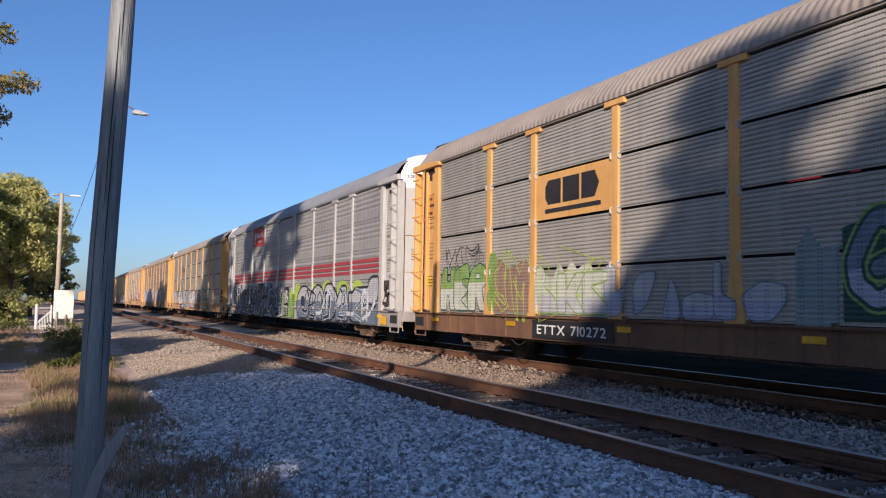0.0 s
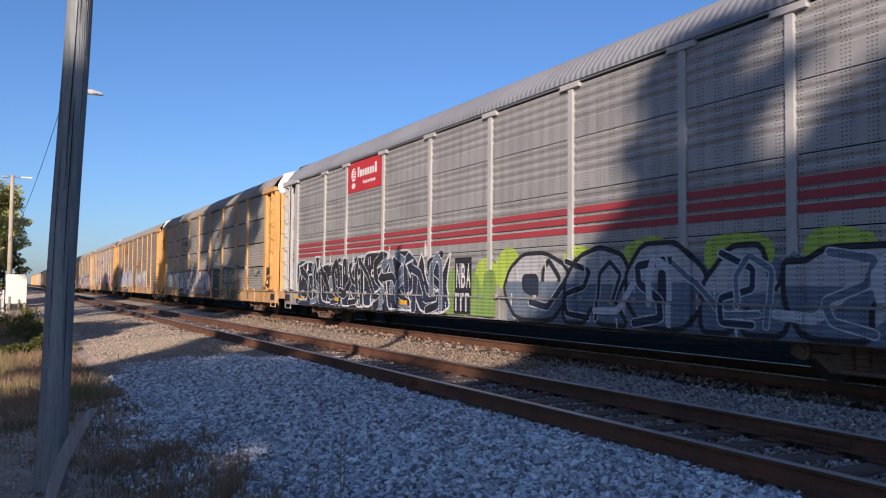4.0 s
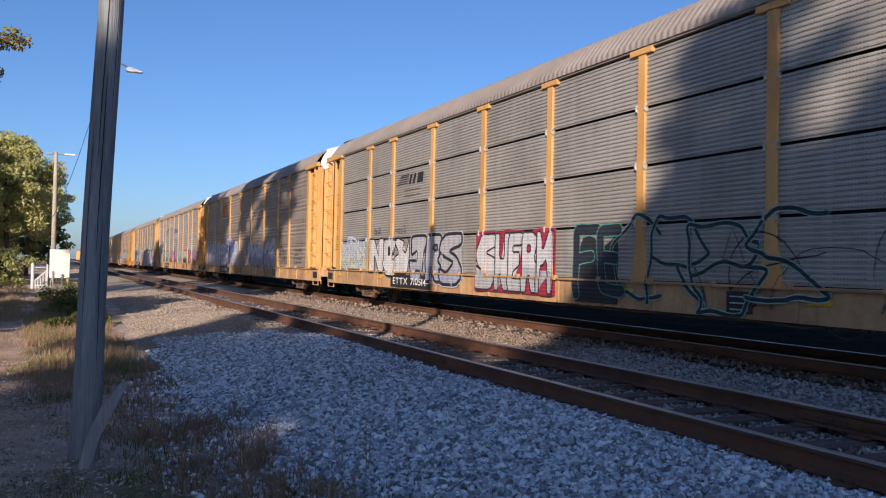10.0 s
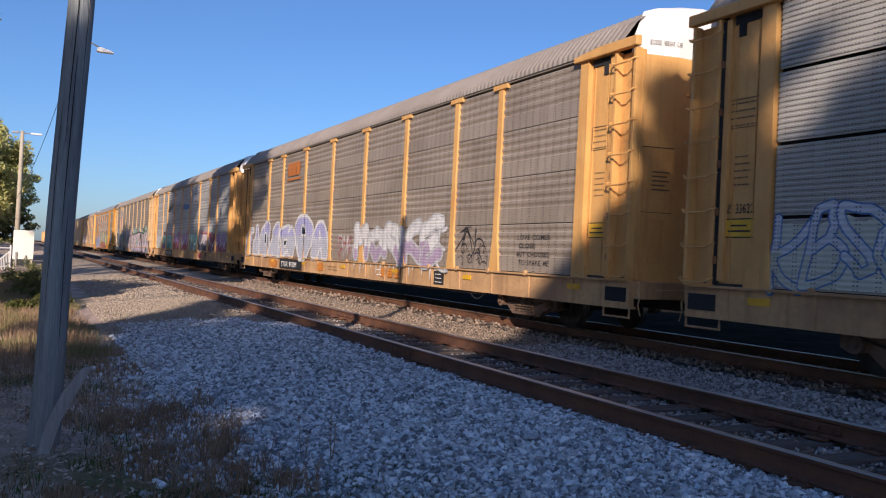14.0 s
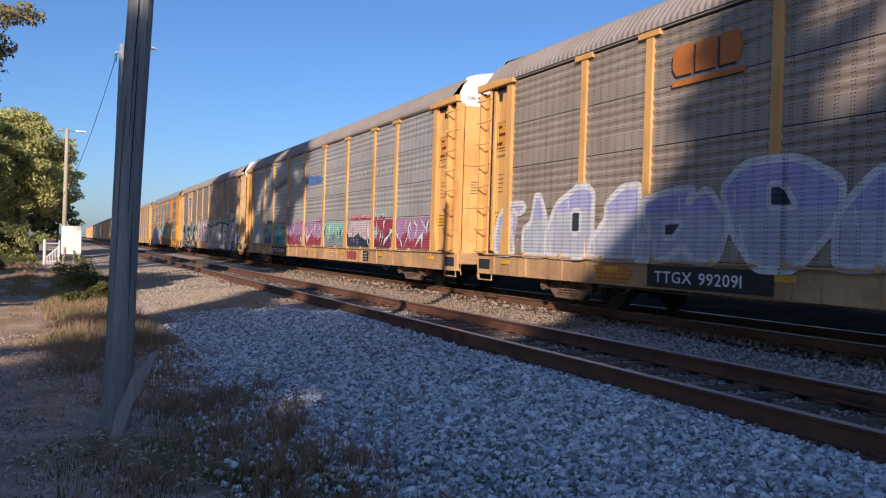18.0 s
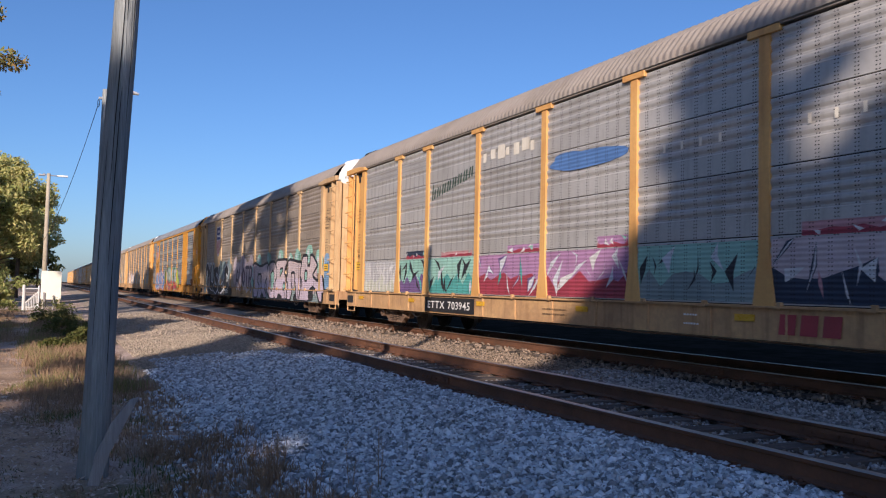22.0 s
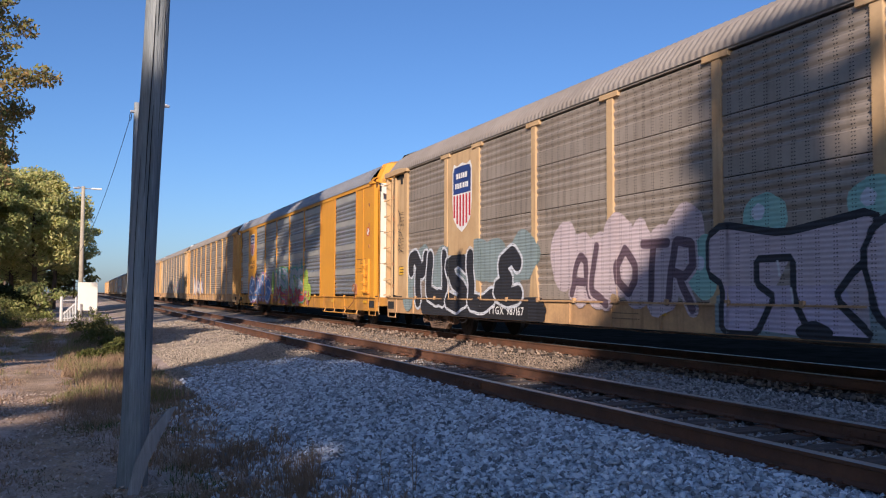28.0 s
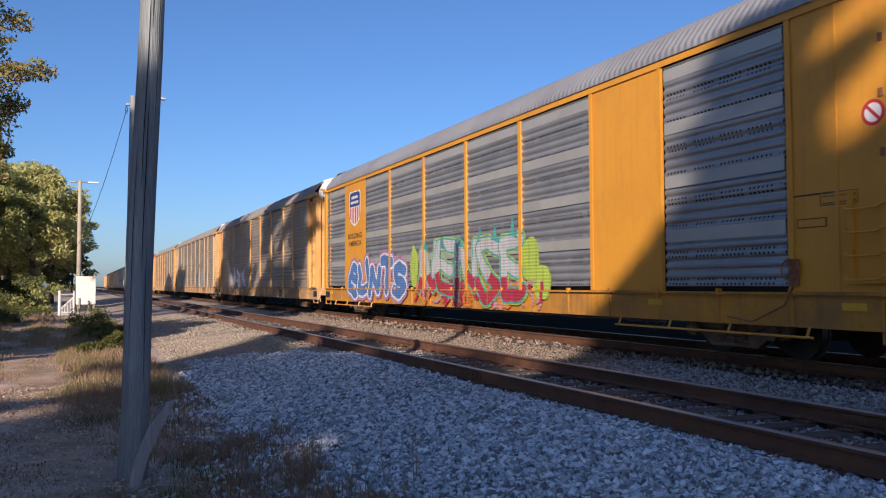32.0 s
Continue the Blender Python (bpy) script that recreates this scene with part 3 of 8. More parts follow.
def track(label, yc, near_lo):
    global TIE
    t = tagged(thing("railway_track", 0, yc, 0), label, "railway track", group="railway tracks", kind="structure")
    for s in (-1, 1):
        part("rail", rail_bm(s * RAIL_OFF, -600, 120), [M["rail_rust"], M["rail_top"]], t, "rusty steel rail with a worn bright head")
    # joint bars on the rails
    for s in (-1, 1):
        for x in np.arange(-58.3 + 5.5 * (s > 0), 6, 11.9):
            bm = bmesh.new()
            for k in (-1, 1):
                box(bm, x - 0.45, x + 0.45, s * RAIL_OFF + k * 0.026 - 0.011, s * RAIL_OFF + k * 0.026 + 0.011, -0.135, -0.05, 0.004)
                for b in range(6):
                    bx = x - 0.375 + 0.15 * b
                    box(bm, bx - 0.016, bx + 0.016, s * RAIL_OFF + k * 0.045 - 0.012, s * RAIL_OFF + k * 0.045 + 0.012, -0.108, -0.078)
            part("joint_bar", bm, M["rail_rust"], t)
    if TIE is None:
        bm = bmesh.new()
        box(bm, -0.115, 0.115, -1.28, 1.28, -0.34, -0.186, 0.012)
        for v in bm.verts:
            v.co += Vector((noise.noise(v.co * 3), 0, noise.noise(v.co * 2.2 + Vector((5, 0, 0))))) * 0.012
        TIE = mesh_of("tie", bm)
        TIE.materials.append(M["tie"])
        bm = bmesh.new()
        for s in (-1, 1):
            box(bm, -0.09, 0.09, s * RAIL_OFF - 0.18, s * RAIL_OFF + 0.18, -0.187, -0.170, 0.004)
            for kx, ky in ((-0.05, -0.09), (0.05, 0.09), (0.05, -0.09), (-0.05, 0.09)):
                box(bm, kx - 0.012, kx + 0.012, s * RAIL_OFF + ky - 0.018, s * RAIL_OFF + ky + 0.018, -0.17, -0.145)
        track.plates = mesh_of("tie_plate", bm)
        track.plates.materials.append(M["rail_rust"])
    rng = random.Random(7 + int(yc))
    for i, x in enumerate(np.arange(near_lo, 7, 0.53)):
        o = link_mesh("tie", TIE, None, t)
        o.location = (x + rng.uniform(-0.04, 0.04), rng.uniform(-0.05, 0.05), rng.uniform(-0.02, 0.004))
        o.rotation_euler = (0, 0, rng.uniform(-0.03, 0.03))
        p = link_mesh("tie_plate", track.plates, None, t)
        p.location = (o.location.x, 0, 0)
    bm = bmesh.new()
    for x in np.arange(near_lo - 0.53, -260, -0.53):
        box(bm, x - 0.115, x + 0.115, -1.28, 1.28, -0.34, -0.19)
    for x in np.arange(7, 100, 0.53):
        box(bm, x - 0.115, x + 0.115, -1.28, 1.28, -0.34, -0.19)
    tagged(part("far_ties", bm, M["tie_far"], t), kind="stuff")


track("empty railway track with rusty rails on pale ballast", TRACK_NEAR, -50)
track("railway track under the freight train, with rusty rails", TRACK_FAR, -40)


# ---- poles, sign, fence ----
def near_pole():
    t = tagged(thing("utility_pole", -7.6, 0.34, -0.6), "weathered grey wooden utility pole with long cracks, in dry grass", "utility pole")
    bm = bmesh.new()
    n, sides, high = 46, 20, 8.35
    rings = []
    for i in range(n):
        z = high * i / (n - 1)
        r = 0.118 - 0.032 * z / high + (0.02 * max(0, 0.6 - z))
        cx, cy = 0.004 * math.sin(z * 1.3), 0.030 * z + 0.008 * math.sin(z * 1.7 + 1)
        ring = []
        for k in range(sides):
            a = 2 * math.pi * k / sides
            rr = r * (1 + 0.035 * noise.noise(Vector((math.cos(a) * 2.2, math.sin(a) * 2.2, z * 0.35))) + 0.02 * noise.noise(Vector((math.cos(a) * 7, math.sin(a) * 7, z * 0.9))))
            ring.append(bm.verts.new((cx + rr * math.cos(a), cy + rr * math.sin(a), z)))
        rings.append(ring)
    for a, b in zip(rings, rings[1:]):
        for k in range(sides):
            bm.faces.new((a[k], a[(k + 1) % sides], b[(k + 1) % sides], b[k]))
    bm.faces.new(rings[-1])
    part("shaft", bm, M["pole_wood"], t, smooth=True)
    # long drying cracks on the side that faces the tracks' near end
    for ang, z0, z1, w in ((4, 1.9, 3.45, 0.004), (-12, 2.6, 4.3, 0.004), (24, 0.9, 2.2, 0.003), (-38, 1.2, 3.0, 0.003), (34, 3.1, 4.6, 0.003), (2, 4.0, 6.0, 0.004)):
        bm = bmesh.new()
        prev = None
        for i in range(15):
            f = i / 14
            z = z0 + (z1 - z0) * f
            a = radians(ang + 4 * noise.noise(Vector((z * 1.4, ang, 0))))
            r = 0.118 - 0.032 * z / high + 0.0045
            ww = w * math.sin(math.pi * min(1, max(0.02, f))) ** 0.5
            c = Vector((r * math.cos(a) + 0.004 * math.sin(z * 1.3), r * math.sin(a) + 0.030 * z + 0.008 * math.sin(z * 1.7 + 1), z))
            tdir = Vector((-math.sin(a), math.cos(a), 0))
            cur = [bm.verts.new(c - tdir * ww), bm.verts.new(c + tdir * ww)]
            if prev:
                bm.faces.new((prev[0], prev[1], cur[1], cur[0]))
            prev = cur
        part("crack", bm, M["crack"], t)
    # the board that leans on the pole's foot
    bm = bmesh.new()
    prism(bm, [(-0.02, 0.0), (0.06, -0.02), (0.15, 0.28), (0.27, 0.52), (0.37, 0.72), (0.30, 0.70), (0.16, 0.52), (0.04, 0.26)], "x", -0.014, 0.014)
    p = tagged(part("plank", bm, M["plank"]), "weathered grey broken board leaning by a pole in dry grass", "plank")
    p.matrix_world = pose(-7.25, 0.31, -0.50, 0, -6, 4)


near_pole()


def lamp_b():
    t = tagged(thing("street_lamp", -32, 1.58, -0.55), "tall wooden street lamp pole with a white lamp arm and cable", "street lamp")
    bm = bmesh.new()
    tube(bm, [(0, -0.06, 0), (0, 0, 4.5), (0, 0.03, 8.65)], [0.17, 0.135, 0.11], 12)
    part("shaft", bm, M["pole_wood"], t, smooth=True)
    bm = bmesh.new()
    tube(bm, [(0.02, 0.08, 8.45), (0.05, 0.2, 8.78), (0.05, 0.42, 8.86), (0.05, 0.7, 8.72)], 0.03, 8)
    part("lamp_arm", bm, M["galv"], t, smooth=True)
    bm = bmesh.new()
    prism(bm, [(0.58, 8.63), (0.62, 8.74), (0.80, 8.74), (1.16, 8.62), (1.16, 8.58), (0.62, 8.58)], "x", -0.09, 0.15)
    bmesh.ops.bevel(bm, geom=bm.edges[:], offset=0.018, segments=2, affect="EDGES")
    part("lamp_head", bm, M["lamp_white"], t, "white lamp head")
    bm = bmesh.new()
    box(bm, -0.06, 0.06, -0.2, 0.16, 8.28, 8.36, 0.01)
    part("bracket", bm, M["galv"], t)
    bm = bmesh.new()
    for k in range(3):
        tube(bm, [(0.12, -0.2 + 0.03 * math.sin(a + k), 8.1 + 0.14 * math.cos(a + k)) for a in np.linspace(0, 5.5, 12)], 0.012, 5)
    part("cable_coil", bm, M["cable"], t)
    bm = bmesh.new()
    pts = []
    for i in range(25):
        f = i / 24
        pts.append((-27.5 * f, -0.2 - 2.4 * f, 8.1 - 9.0 * f + 4.6 * f * f - 0.2 * f))
    tube(bm, pts, 0.011, 5)
    part("cable", bm, M["cable"], t)


lamp_b()


def lamp_a():
    t = tagged(thing("street_lamp", -60, -0.17, -0.55), "pale street lamp pole with two white arms", "street lamp")
    bm = bmesh.new()
    tube(bm, [(0, 0.0, 0), (0, 0, 4.5), (0, 0, 8.75)], [0.17, 0.14, 0.11], 12)
    part("shaft", bm, M["concrete_pole"], t, smooth=True)
    bm = bmesh.new()
    tube(bm, [(0, -0.35, 8.72), (0, 0.0, 8.62), (0, 0.6, 8.62)], 0.035, 8)
    part("lamp_arm", bm, M["galv"], t)
    for y0, y1, s in ((0.5, 1.15, "lamp_head"), (-0.6, -0.2, "lamp_head")):
        bm = bmesh.new()
        box(bm, -0.12, 0.12, y0, y1, 8.57, 8.68, 0.03)
        part(s, bm, M["lamp_white"] if y0 > 0 else M["galv"], t)


lamp_a()


def sign_board():
    t = tagged(thing("sign_board", -52, 0.22, -0.5), "blank cream sign board on posts beside the track", "sign")
    bm = bmesh.new()
    box(bm, -0.04, 0.04, -0.52, 0.52, 0.60, 2.22, 0.012)
    part("board", bm, M["sign_white"], t)
    for y in (-0.42, 0.42):
        bm = bmesh.new()
        box(bm, -0.16, -0.05, y - 0.06, y + 0.06, 0, 2.1, 0.01)
        part("post", bm, M["concrete_pole"], t)
    bm = bmesh.new()
    box(bm, 0.05, 0.13, -0.40, -0.30, 0.0, 1.0, 0.02)
    box(bm, 0.05, 0.13, 0.1, 0.18, 0.0, 0.85, 0.02)
    part("stake", bm, M["plank"], t)


sign_board()


def low_fence():
    t = tagged(thing("fence", -50, -1.1, -0.5), "short white picket fence with a round post", "fence")
    for y, h, r in ((0.0, 1.42, 0.085), (0.72, 1.38, 0.05)):
        bm = bmesh.new()
        tube(bm, [(0, y, 0), (0, y, h - 0.05), (0, y, h)], [r, r, r * 0.6], 12)
        part("post", bm, M["fence_white"], t)
    bm = bmesh.new()
    tube(bm, [(0, 0, 0.35), (0, 0.72, 1.05)], 0.035, 6)
    tube(bm, [(0, 0, 1.2), (0, 0.72, 1.22)], 0.03, 6)
    tube(bm, [(0, 0, 0.2), (0, 0.72, 0.25)], 0.03, 6)
    part("fence_rail", bm, M["fence_white"], t)
    for k in range(8):
        y = 0.09 + 0.077 * k
        bm = bmesh.new()
        box(bm, -0.015, 0.015, y - 0.018, y + 0.018, 0.05, 0.45 + 0.97 * y)
        part("picket", bm, M["fence_white"], t)


low_fence()


# ---- trees ----
def leaf_cloud(name, clumps, per, size, mat, parent, seed, flat=0.5, spread=1.0, gaps=(), at=(0, 0, 0)):
    """Leaves in clumps: each leaf a bent pair of triangles. clumps: (x, y, z, radius)."""
    rng = np.random.default_rng(seed)
    c = np.array(clumps)
    n = len(c) * per
    k = np.repeat(np.arange(len(c)), per)
    d = rng.normal(0, 1, (n, 3))
    d /= np.linalg.norm(d, axis=1)[:, None]
    rad = rng.uniform(0, 1, n) ** 0.45
    p = c[k, :3] + d * (rad * c[k, 3])[:, None] * np.array([spread, spread, flat])
    for gw, gq, rw, rq in gaps:
        # a gap in the crown through which the sun falls
        g = p + np.array(at)
        w = g[:, 0] * SIDE.x + g[:, 1] * SIDE.y
        q = g[:, 2] + TAN_EL * (g[:, 0] * HEAD.x + g[:, 1] * HEAD.y)
        p = p[((w - gw) / rw) ** 2 + ((q - gq) / rq) ** 2 > 1]
    n = len(p)
    a = rng.normal(0, 1, (n, 3))
    a /= np.linalg.norm(a, axis=1)[:, None]
    b = np.cross(a, rng.normal(0, 1, (n, 3)))
    b /= np.linalg.norm(b, axis=1)[:, None]
    nn = np.cross(a, b)
    s = size * rng.uniform(0.6, 1.3, (n, 1))
    v = np.stack([p - a * s, p + b * s * 0.42 + nn * s * 0.12, p + a * s, p - b * s * 0.42 + nn * s * 0.12], 1).reshape(-1, 3)
    f = np.arange(n * 4).reshape(-1, 4)
    me = raw_mesh(name, v, f)
    me.materials.append(mat)
    return link_mesh(name, me, None, parent)


def tree(x, y, height, radius, low, seed, leaf, size, per, label, clumps=60, trunk=0.22, shape=1.0, clump_r=0.28, category="tree", lean=(0, 0), gaps=()):
    """A tapered, slightly crooked trunk, limbs out to the clumps, and a crown of clumps between heights low and height."""
    rng = random.Random(seed)
    z0 = -0.55
    t = tagged(thing("tree", x, y, z0), label, category)
    bm = bmesh.new()
    pts, rs = [], []
    for i in range(9):
        f = i / 8
        pts.append((lean[0] * f * f + 0.25 * math.sin(seed + f * 5) * f, lean[1] * f * f + 0.25 * math.cos(seed * 2 + f * 4) * f, height * 0.93 * f))
        rs.append(trunk * (1 - f) ** 0.8 + 0.025 + (0.12 * trunk if i == 0 else 0))
    tube(bm, pts, rs, 9)
    cl = []
    for i in range(clumps):
        f = rng.random() ** 0.8
        z = low + (height - low) * f
        prof = (math.sin(math.pi * min(1, 0.12 + 0.86 * f)) ** 0.7) if shape > 0.5 else (1.05 - f) ** 0.8
        r = radius * prof * (0.35 + 0.65 * math.sqrt(rng.random())) * rng.uniform(0.75, 1.15)
        a = rng.uniform(0, 2 * math.pi)
        g = z / height
        cx, cy = lean[0] * g * g + r * math.cos(a), lean[1] * g * g + r * math.sin(a)
        cl.append((cx, cy, z, radius * clump_r * rng.uniform(0.6, 1.35)))
        if i % 2 == 0:
            hz = max(low * 0.75, z - 0.45 * r)
            q = hz / (height * 0.93)
            b0 = Vector((lean[0] * q * q, lean[1] * q * q, hz))
            b1 = Vector((cx, cy, z))
            mid = (b0 + b1) / 2 + Vector((0, 0, -0.08 * r))
            br = trunk * 0.22 * (1 - 0.6 * q)
            tube(bm, [b0, mid, b1], [br, br * 0.6, br * 0.2], 5)
    part("trunk", bm, M["bark"], t, smooth=True)
    leaf_cloud("crown", cl, per, size, leaf, t, seed, 0.62, 1.0, gaps, (x, y, z0))
    return t


rt = random.Random(5)
# the wood on the far left of the path
for x, y, h, r in ((-70, -3.4, 10.6, 3.9), (-66, -7.5, 11.0, 3.8), (-74, -9.5, 12.0, 4.2), (-64, -12.0, 11.4, 4.0), (-60, -17.0, 11.6, 4.2), (-78, -5.5, 11.0, 4.0), (-56, -21.5, 11.6, 4.2), (-72, -15.0, 12.6, 4.4), (-52, -26.0, 12.0, 4.4), (-84, -2.5, 9.5, 3.6)):
    i = int(-x - 10 * y)
    tree(x, y, h + rt.uniform(-0.3, 0.3), r, rt.uniform(2.8, 3.8), i, M["leaf_wood"] if i % 3 else M["leaf_oak"], 0.15, 230,
         "tall mixed woodland tree with dull green and yellowing leaves", 120, 0.2, clump_r=0.26)
# undergrowth, two in three coloured near black to stand for shade at the wood's foot
for i in range(9):
    tree(-55 - 4.0 * rt.random(), -2.9 - 1.7 * i, rt.uniform(1.8, 3.4), 1.8, 0.2, 60 + i, M["leaf_oak"] if i % 3 == 0 else M["leaf_shaded_brush"], 0.13, 110, "young undergrowth tree at the edge of the wood", 34, 0.07)
# far trees where the line runs out of sight
for i in range(12):
    tree(-225 - 12 * rt.random(), -22 + 5.0 * i if i < 5 else 22 + 7 * (i - 5), rt.uniform(9, 12.5), rt.uniform(4, 5.5), 1.0, 90 + i, M["leaf_far"], 0.5, 90, "far pale green tree at the end of the line", 50, 0.3)
# the wood along the line farther off, which shades the end of the train
for i in range(15):
    tree(-112 - 12.5 * i - 3 * rt.random(), -16 - 4 * rt.random(), rt.uniform(26, 28.5), 7.0, 10.0, 140 + i, M["leaf_far"], 0.6, 80, "tall woodland tree far down the line", 60, 0.35)
# the tree that hangs in at the path's side
tree(-33.5, -5.3, 14.5, 4.0, 4.6, 131, M["leaf_autumn"], 0.10, 260, "tall tree with olive and yellowing autumn leaves beside the path", 100, 0.26, clump_r=0.19)


GAPS = ((-2.85, 2.38, 0.42, 0.2), (1.1, 2.3, 0.2, 0.16), (1.5, 2.15, 0.3, 0.14), (3.2, 7.55, 0.36, 0.44), (2.15, 8.32, 0.42, 0.19), (1.7, 8.62, 0.15, 0.2), (2.6, 7.75, 0.14, 0.18), (3.1, 8.75, 0.42, 0.27), (4.05, 8.45, 0.6, 0.7), (2.5, 7.0, 0.12, 0.16),
        (-9.3, 3.8, 2.0, 0.6), (-11.3, 5.3, 1.7, 0.9), (-10.6, 4.4, 0.9, 0.3), (-16.6, 18.1, 0.9, 0.7), (3.75, 9.0, 0.4, 0.4))


def sun_tree(w, s, height, radius, low, seed, per=70, clumps=70, size=0.2, clump_r=0.3, leaf="leaf_oak", trunk=0.3, shape=1.0):
    p = SIDE * w + HEAD * s
    return tree(p.x, p.y, height, radius, low, seed, M[leaf], size, per, "tall roadside tree standing behind the path", clumps, trunk, shape, clump_r, gaps=GAPS)


# trees behind the path, between the low sun and the tracks
sun_tree(2.4, -28, 20.2, 3.7, 9.0, 201, 280, 120, 0.22, 0.14, shape=0.2)
sun_tree(4.4, -27, 18.0, 1.9, 11.0, 215, 300, 60, 0.22, 0.22)
sun_tree(5.2, -30, 19.0, 3.0, 7.0, 210, 150, 90, 0.26, 0.24)
sun_tree(8.5, -29, 18.0, 3.4, 5.0, 211, 170, 80, 0.26)
sun_tree(-3.4, -28, 15.5, 4.0, 3.0, 202, 300, 110, 0.26)
sun_tree(-7.9, -26, 18.0, 1.8, 7.0, 203, 260, 62, 0.24)
sun_tree(-5.6, -30, 18.0, 2.4, 3.0, 207, 240, 60, 0.25)
sun_tree(1.0, -27, 17.2, 3.1, 3.0, 204, 300, 110, 0.25, 0.22)
sun_tree(1.2, -24, 15.9, 2.4, 10.5, 222, 280, 70, 0.24)
sun_tree(6.0, -25, 13.6, 3.6, 2.0, 208, 300, 90, 0.26)
sun_tree(-3.0, -22, 9.0, 4.5, 0.2, 212, 240, 90, 0.26)
sun_tree(4.5, -20, 8.4, 4.5, 0.2, 213, 240, 90, 0.26)
sun_tree(-17.0, 6, 9.0, 2.2, 1.5, 214, 170, 50, 0.24)
sun_tree(-16.0, 0, 21.5, 4.0, 13.5, 206, 170, 95, 0.22, 0.2, leaf="leaf_pine")
sun_tree(-24.5, -2, 26.0, 4.2, 15.5, 221, 130, 70, 0.22, 0.2, leaf="leaf_pine")
sun_tree(-14.6, -4, 12.0, 2.4, 1.5, 216, 260, 70, 0.22)
sun_tree(-19.0, -3, 12.5, 3.2, 1.0, 217, 240, 80, 0.24)
sun_tree(-25.0, -2, 13.0, 3.6, 1.0, 218, 240, 80, 0.24)
sun_tree(-38.5, -4, 24.0, 4.2, 2.0, 219, 240, 120, 0.28)
sun_tree(-46.5, -4, 25.0, 4.6, 2.0, 220, 240, 120, 0.28)


# ---- grass, weeds and shrubs ----
def blades(name, spots, mat, label, seed, width=0.006):
    """Tufts of bent blades; spots: (x, y, radius, count, height)."""
    rng = np.random.default_rng(seed)
    vs, off, fs = [], 0, []
    for x, y, r, count, h in spots:
        a, d = rng.uniform(0, 6.283, count), r * np.sqrt(rng.uniform(0, 1, count))
        px, py = x + d * np.cos(a), y + d * np.sin(a)
        off_path = py - 0.43 - 0.076 * px + 0.22 * np.sin(px * 0.9) + 0.12 * np.sin(px * 2.7 + 1.0)
        trodden = np.exp(-(off_path / 0.42) ** 2) * np.clip((-5.5 - px) / 2.0, 0, 1)
        h = h * (1.0 - 0.88 * trodden) * np.where((off_path < 0) & (px > -24), 0.5, 1.0)       # low on and beyond the trodden path
        pz = np.array([ground_z(u, v) for u, v in zip(px, py)]) - 0.01
        hh = h * rng.uniform(0.4, 1.25, count)
        la, ll = rng.uniform(0, 6.283, count), hh * rng.uniform(0.05, 0.6, count)
        wa = rng.uniform(0, 6.283, count)
        wx, wy = np.cos(wa) * width, np.sin(wa) * width
        for f, k in ((0.0, 1.0), (0.55, 0.8), (1.0, 0.1)):
            ox, oy, oz = px + np.cos(la) * ll * f * f, py + np.sin(la) * ll * f * f, pz + hh * f * (1 - 0.18 * f)
            vs.append(np.stack([np.stack([ox - wx * k, oy - wy * k, oz], 1), np.stack([ox + wx * k, oy + wy * k, oz], 1)], 1))
        v3 = np.concatenate(vs[-3:], 1)
        del vs[-3:]
        vs.append(v3.reshape(-1, 3))
        i = off + np.arange(count) * 6
        fs.append(np.stack([np.stack([i, i + 1, i + 3, i + 2], 1), np.stack([i + 2, i + 3, i + 5, i + 4], 1)], 1).reshape(-1, 4))
        off += count * 6
    me = raw_mesh(name, np.concatenate(vs), np.concatenate(fs))
    me.materials.append(mat)
    tagged(new(name, me), label, "grass", kind="stuff")


def litter(count, x0, x1, y0, y1, seed):
    """Dead leaves lying on the soil."""
    rng = np.random.default_rng(seed)
    p = np.stack([rng.uniform(x0, x1, count), rng.uniform(y0, y1, count)], 1)
    p = p[(p[:, 1] < 1.7 + 0.4 * np.sin(p[:, 0] * 2.1))]
    z = np.array([ground_z(a, b) for a, b in p]) + rng.uniform(0.004, 0.03, len(p))
    c = np.column_stack([p, z])
    t = rng.uniform(0, 6.283, len(p))
    a = np.stack([np.cos(t), np.sin(t), rng.normal(0, 0.35, len(p))], 1) * rng.uniform(0.012, 0.034, (len(p), 1))
    b = np.stack([-np.sin(t), np.cos(t), rng.normal(0, 0.35, len(p))], 1) * rng.uniform(0.006, 0.018, (len(p), 1))
    v = np.stack([c - a, c + b, c + a, c - b], 1).reshape(-1, 3)
    me = raw_mesh("leaf_litter", v, np.arange(len(p) * 4).reshape(-1, 4))
    me.materials.append(M["litter"])
    tagged(new("leaf_litter", me), "brown dead leaves and twigs strewn on soil", "leaves", kind="stuff")


litter(16000, -15, -3.2, -2.6, 2.3, 41)

rg = random.Random(11)
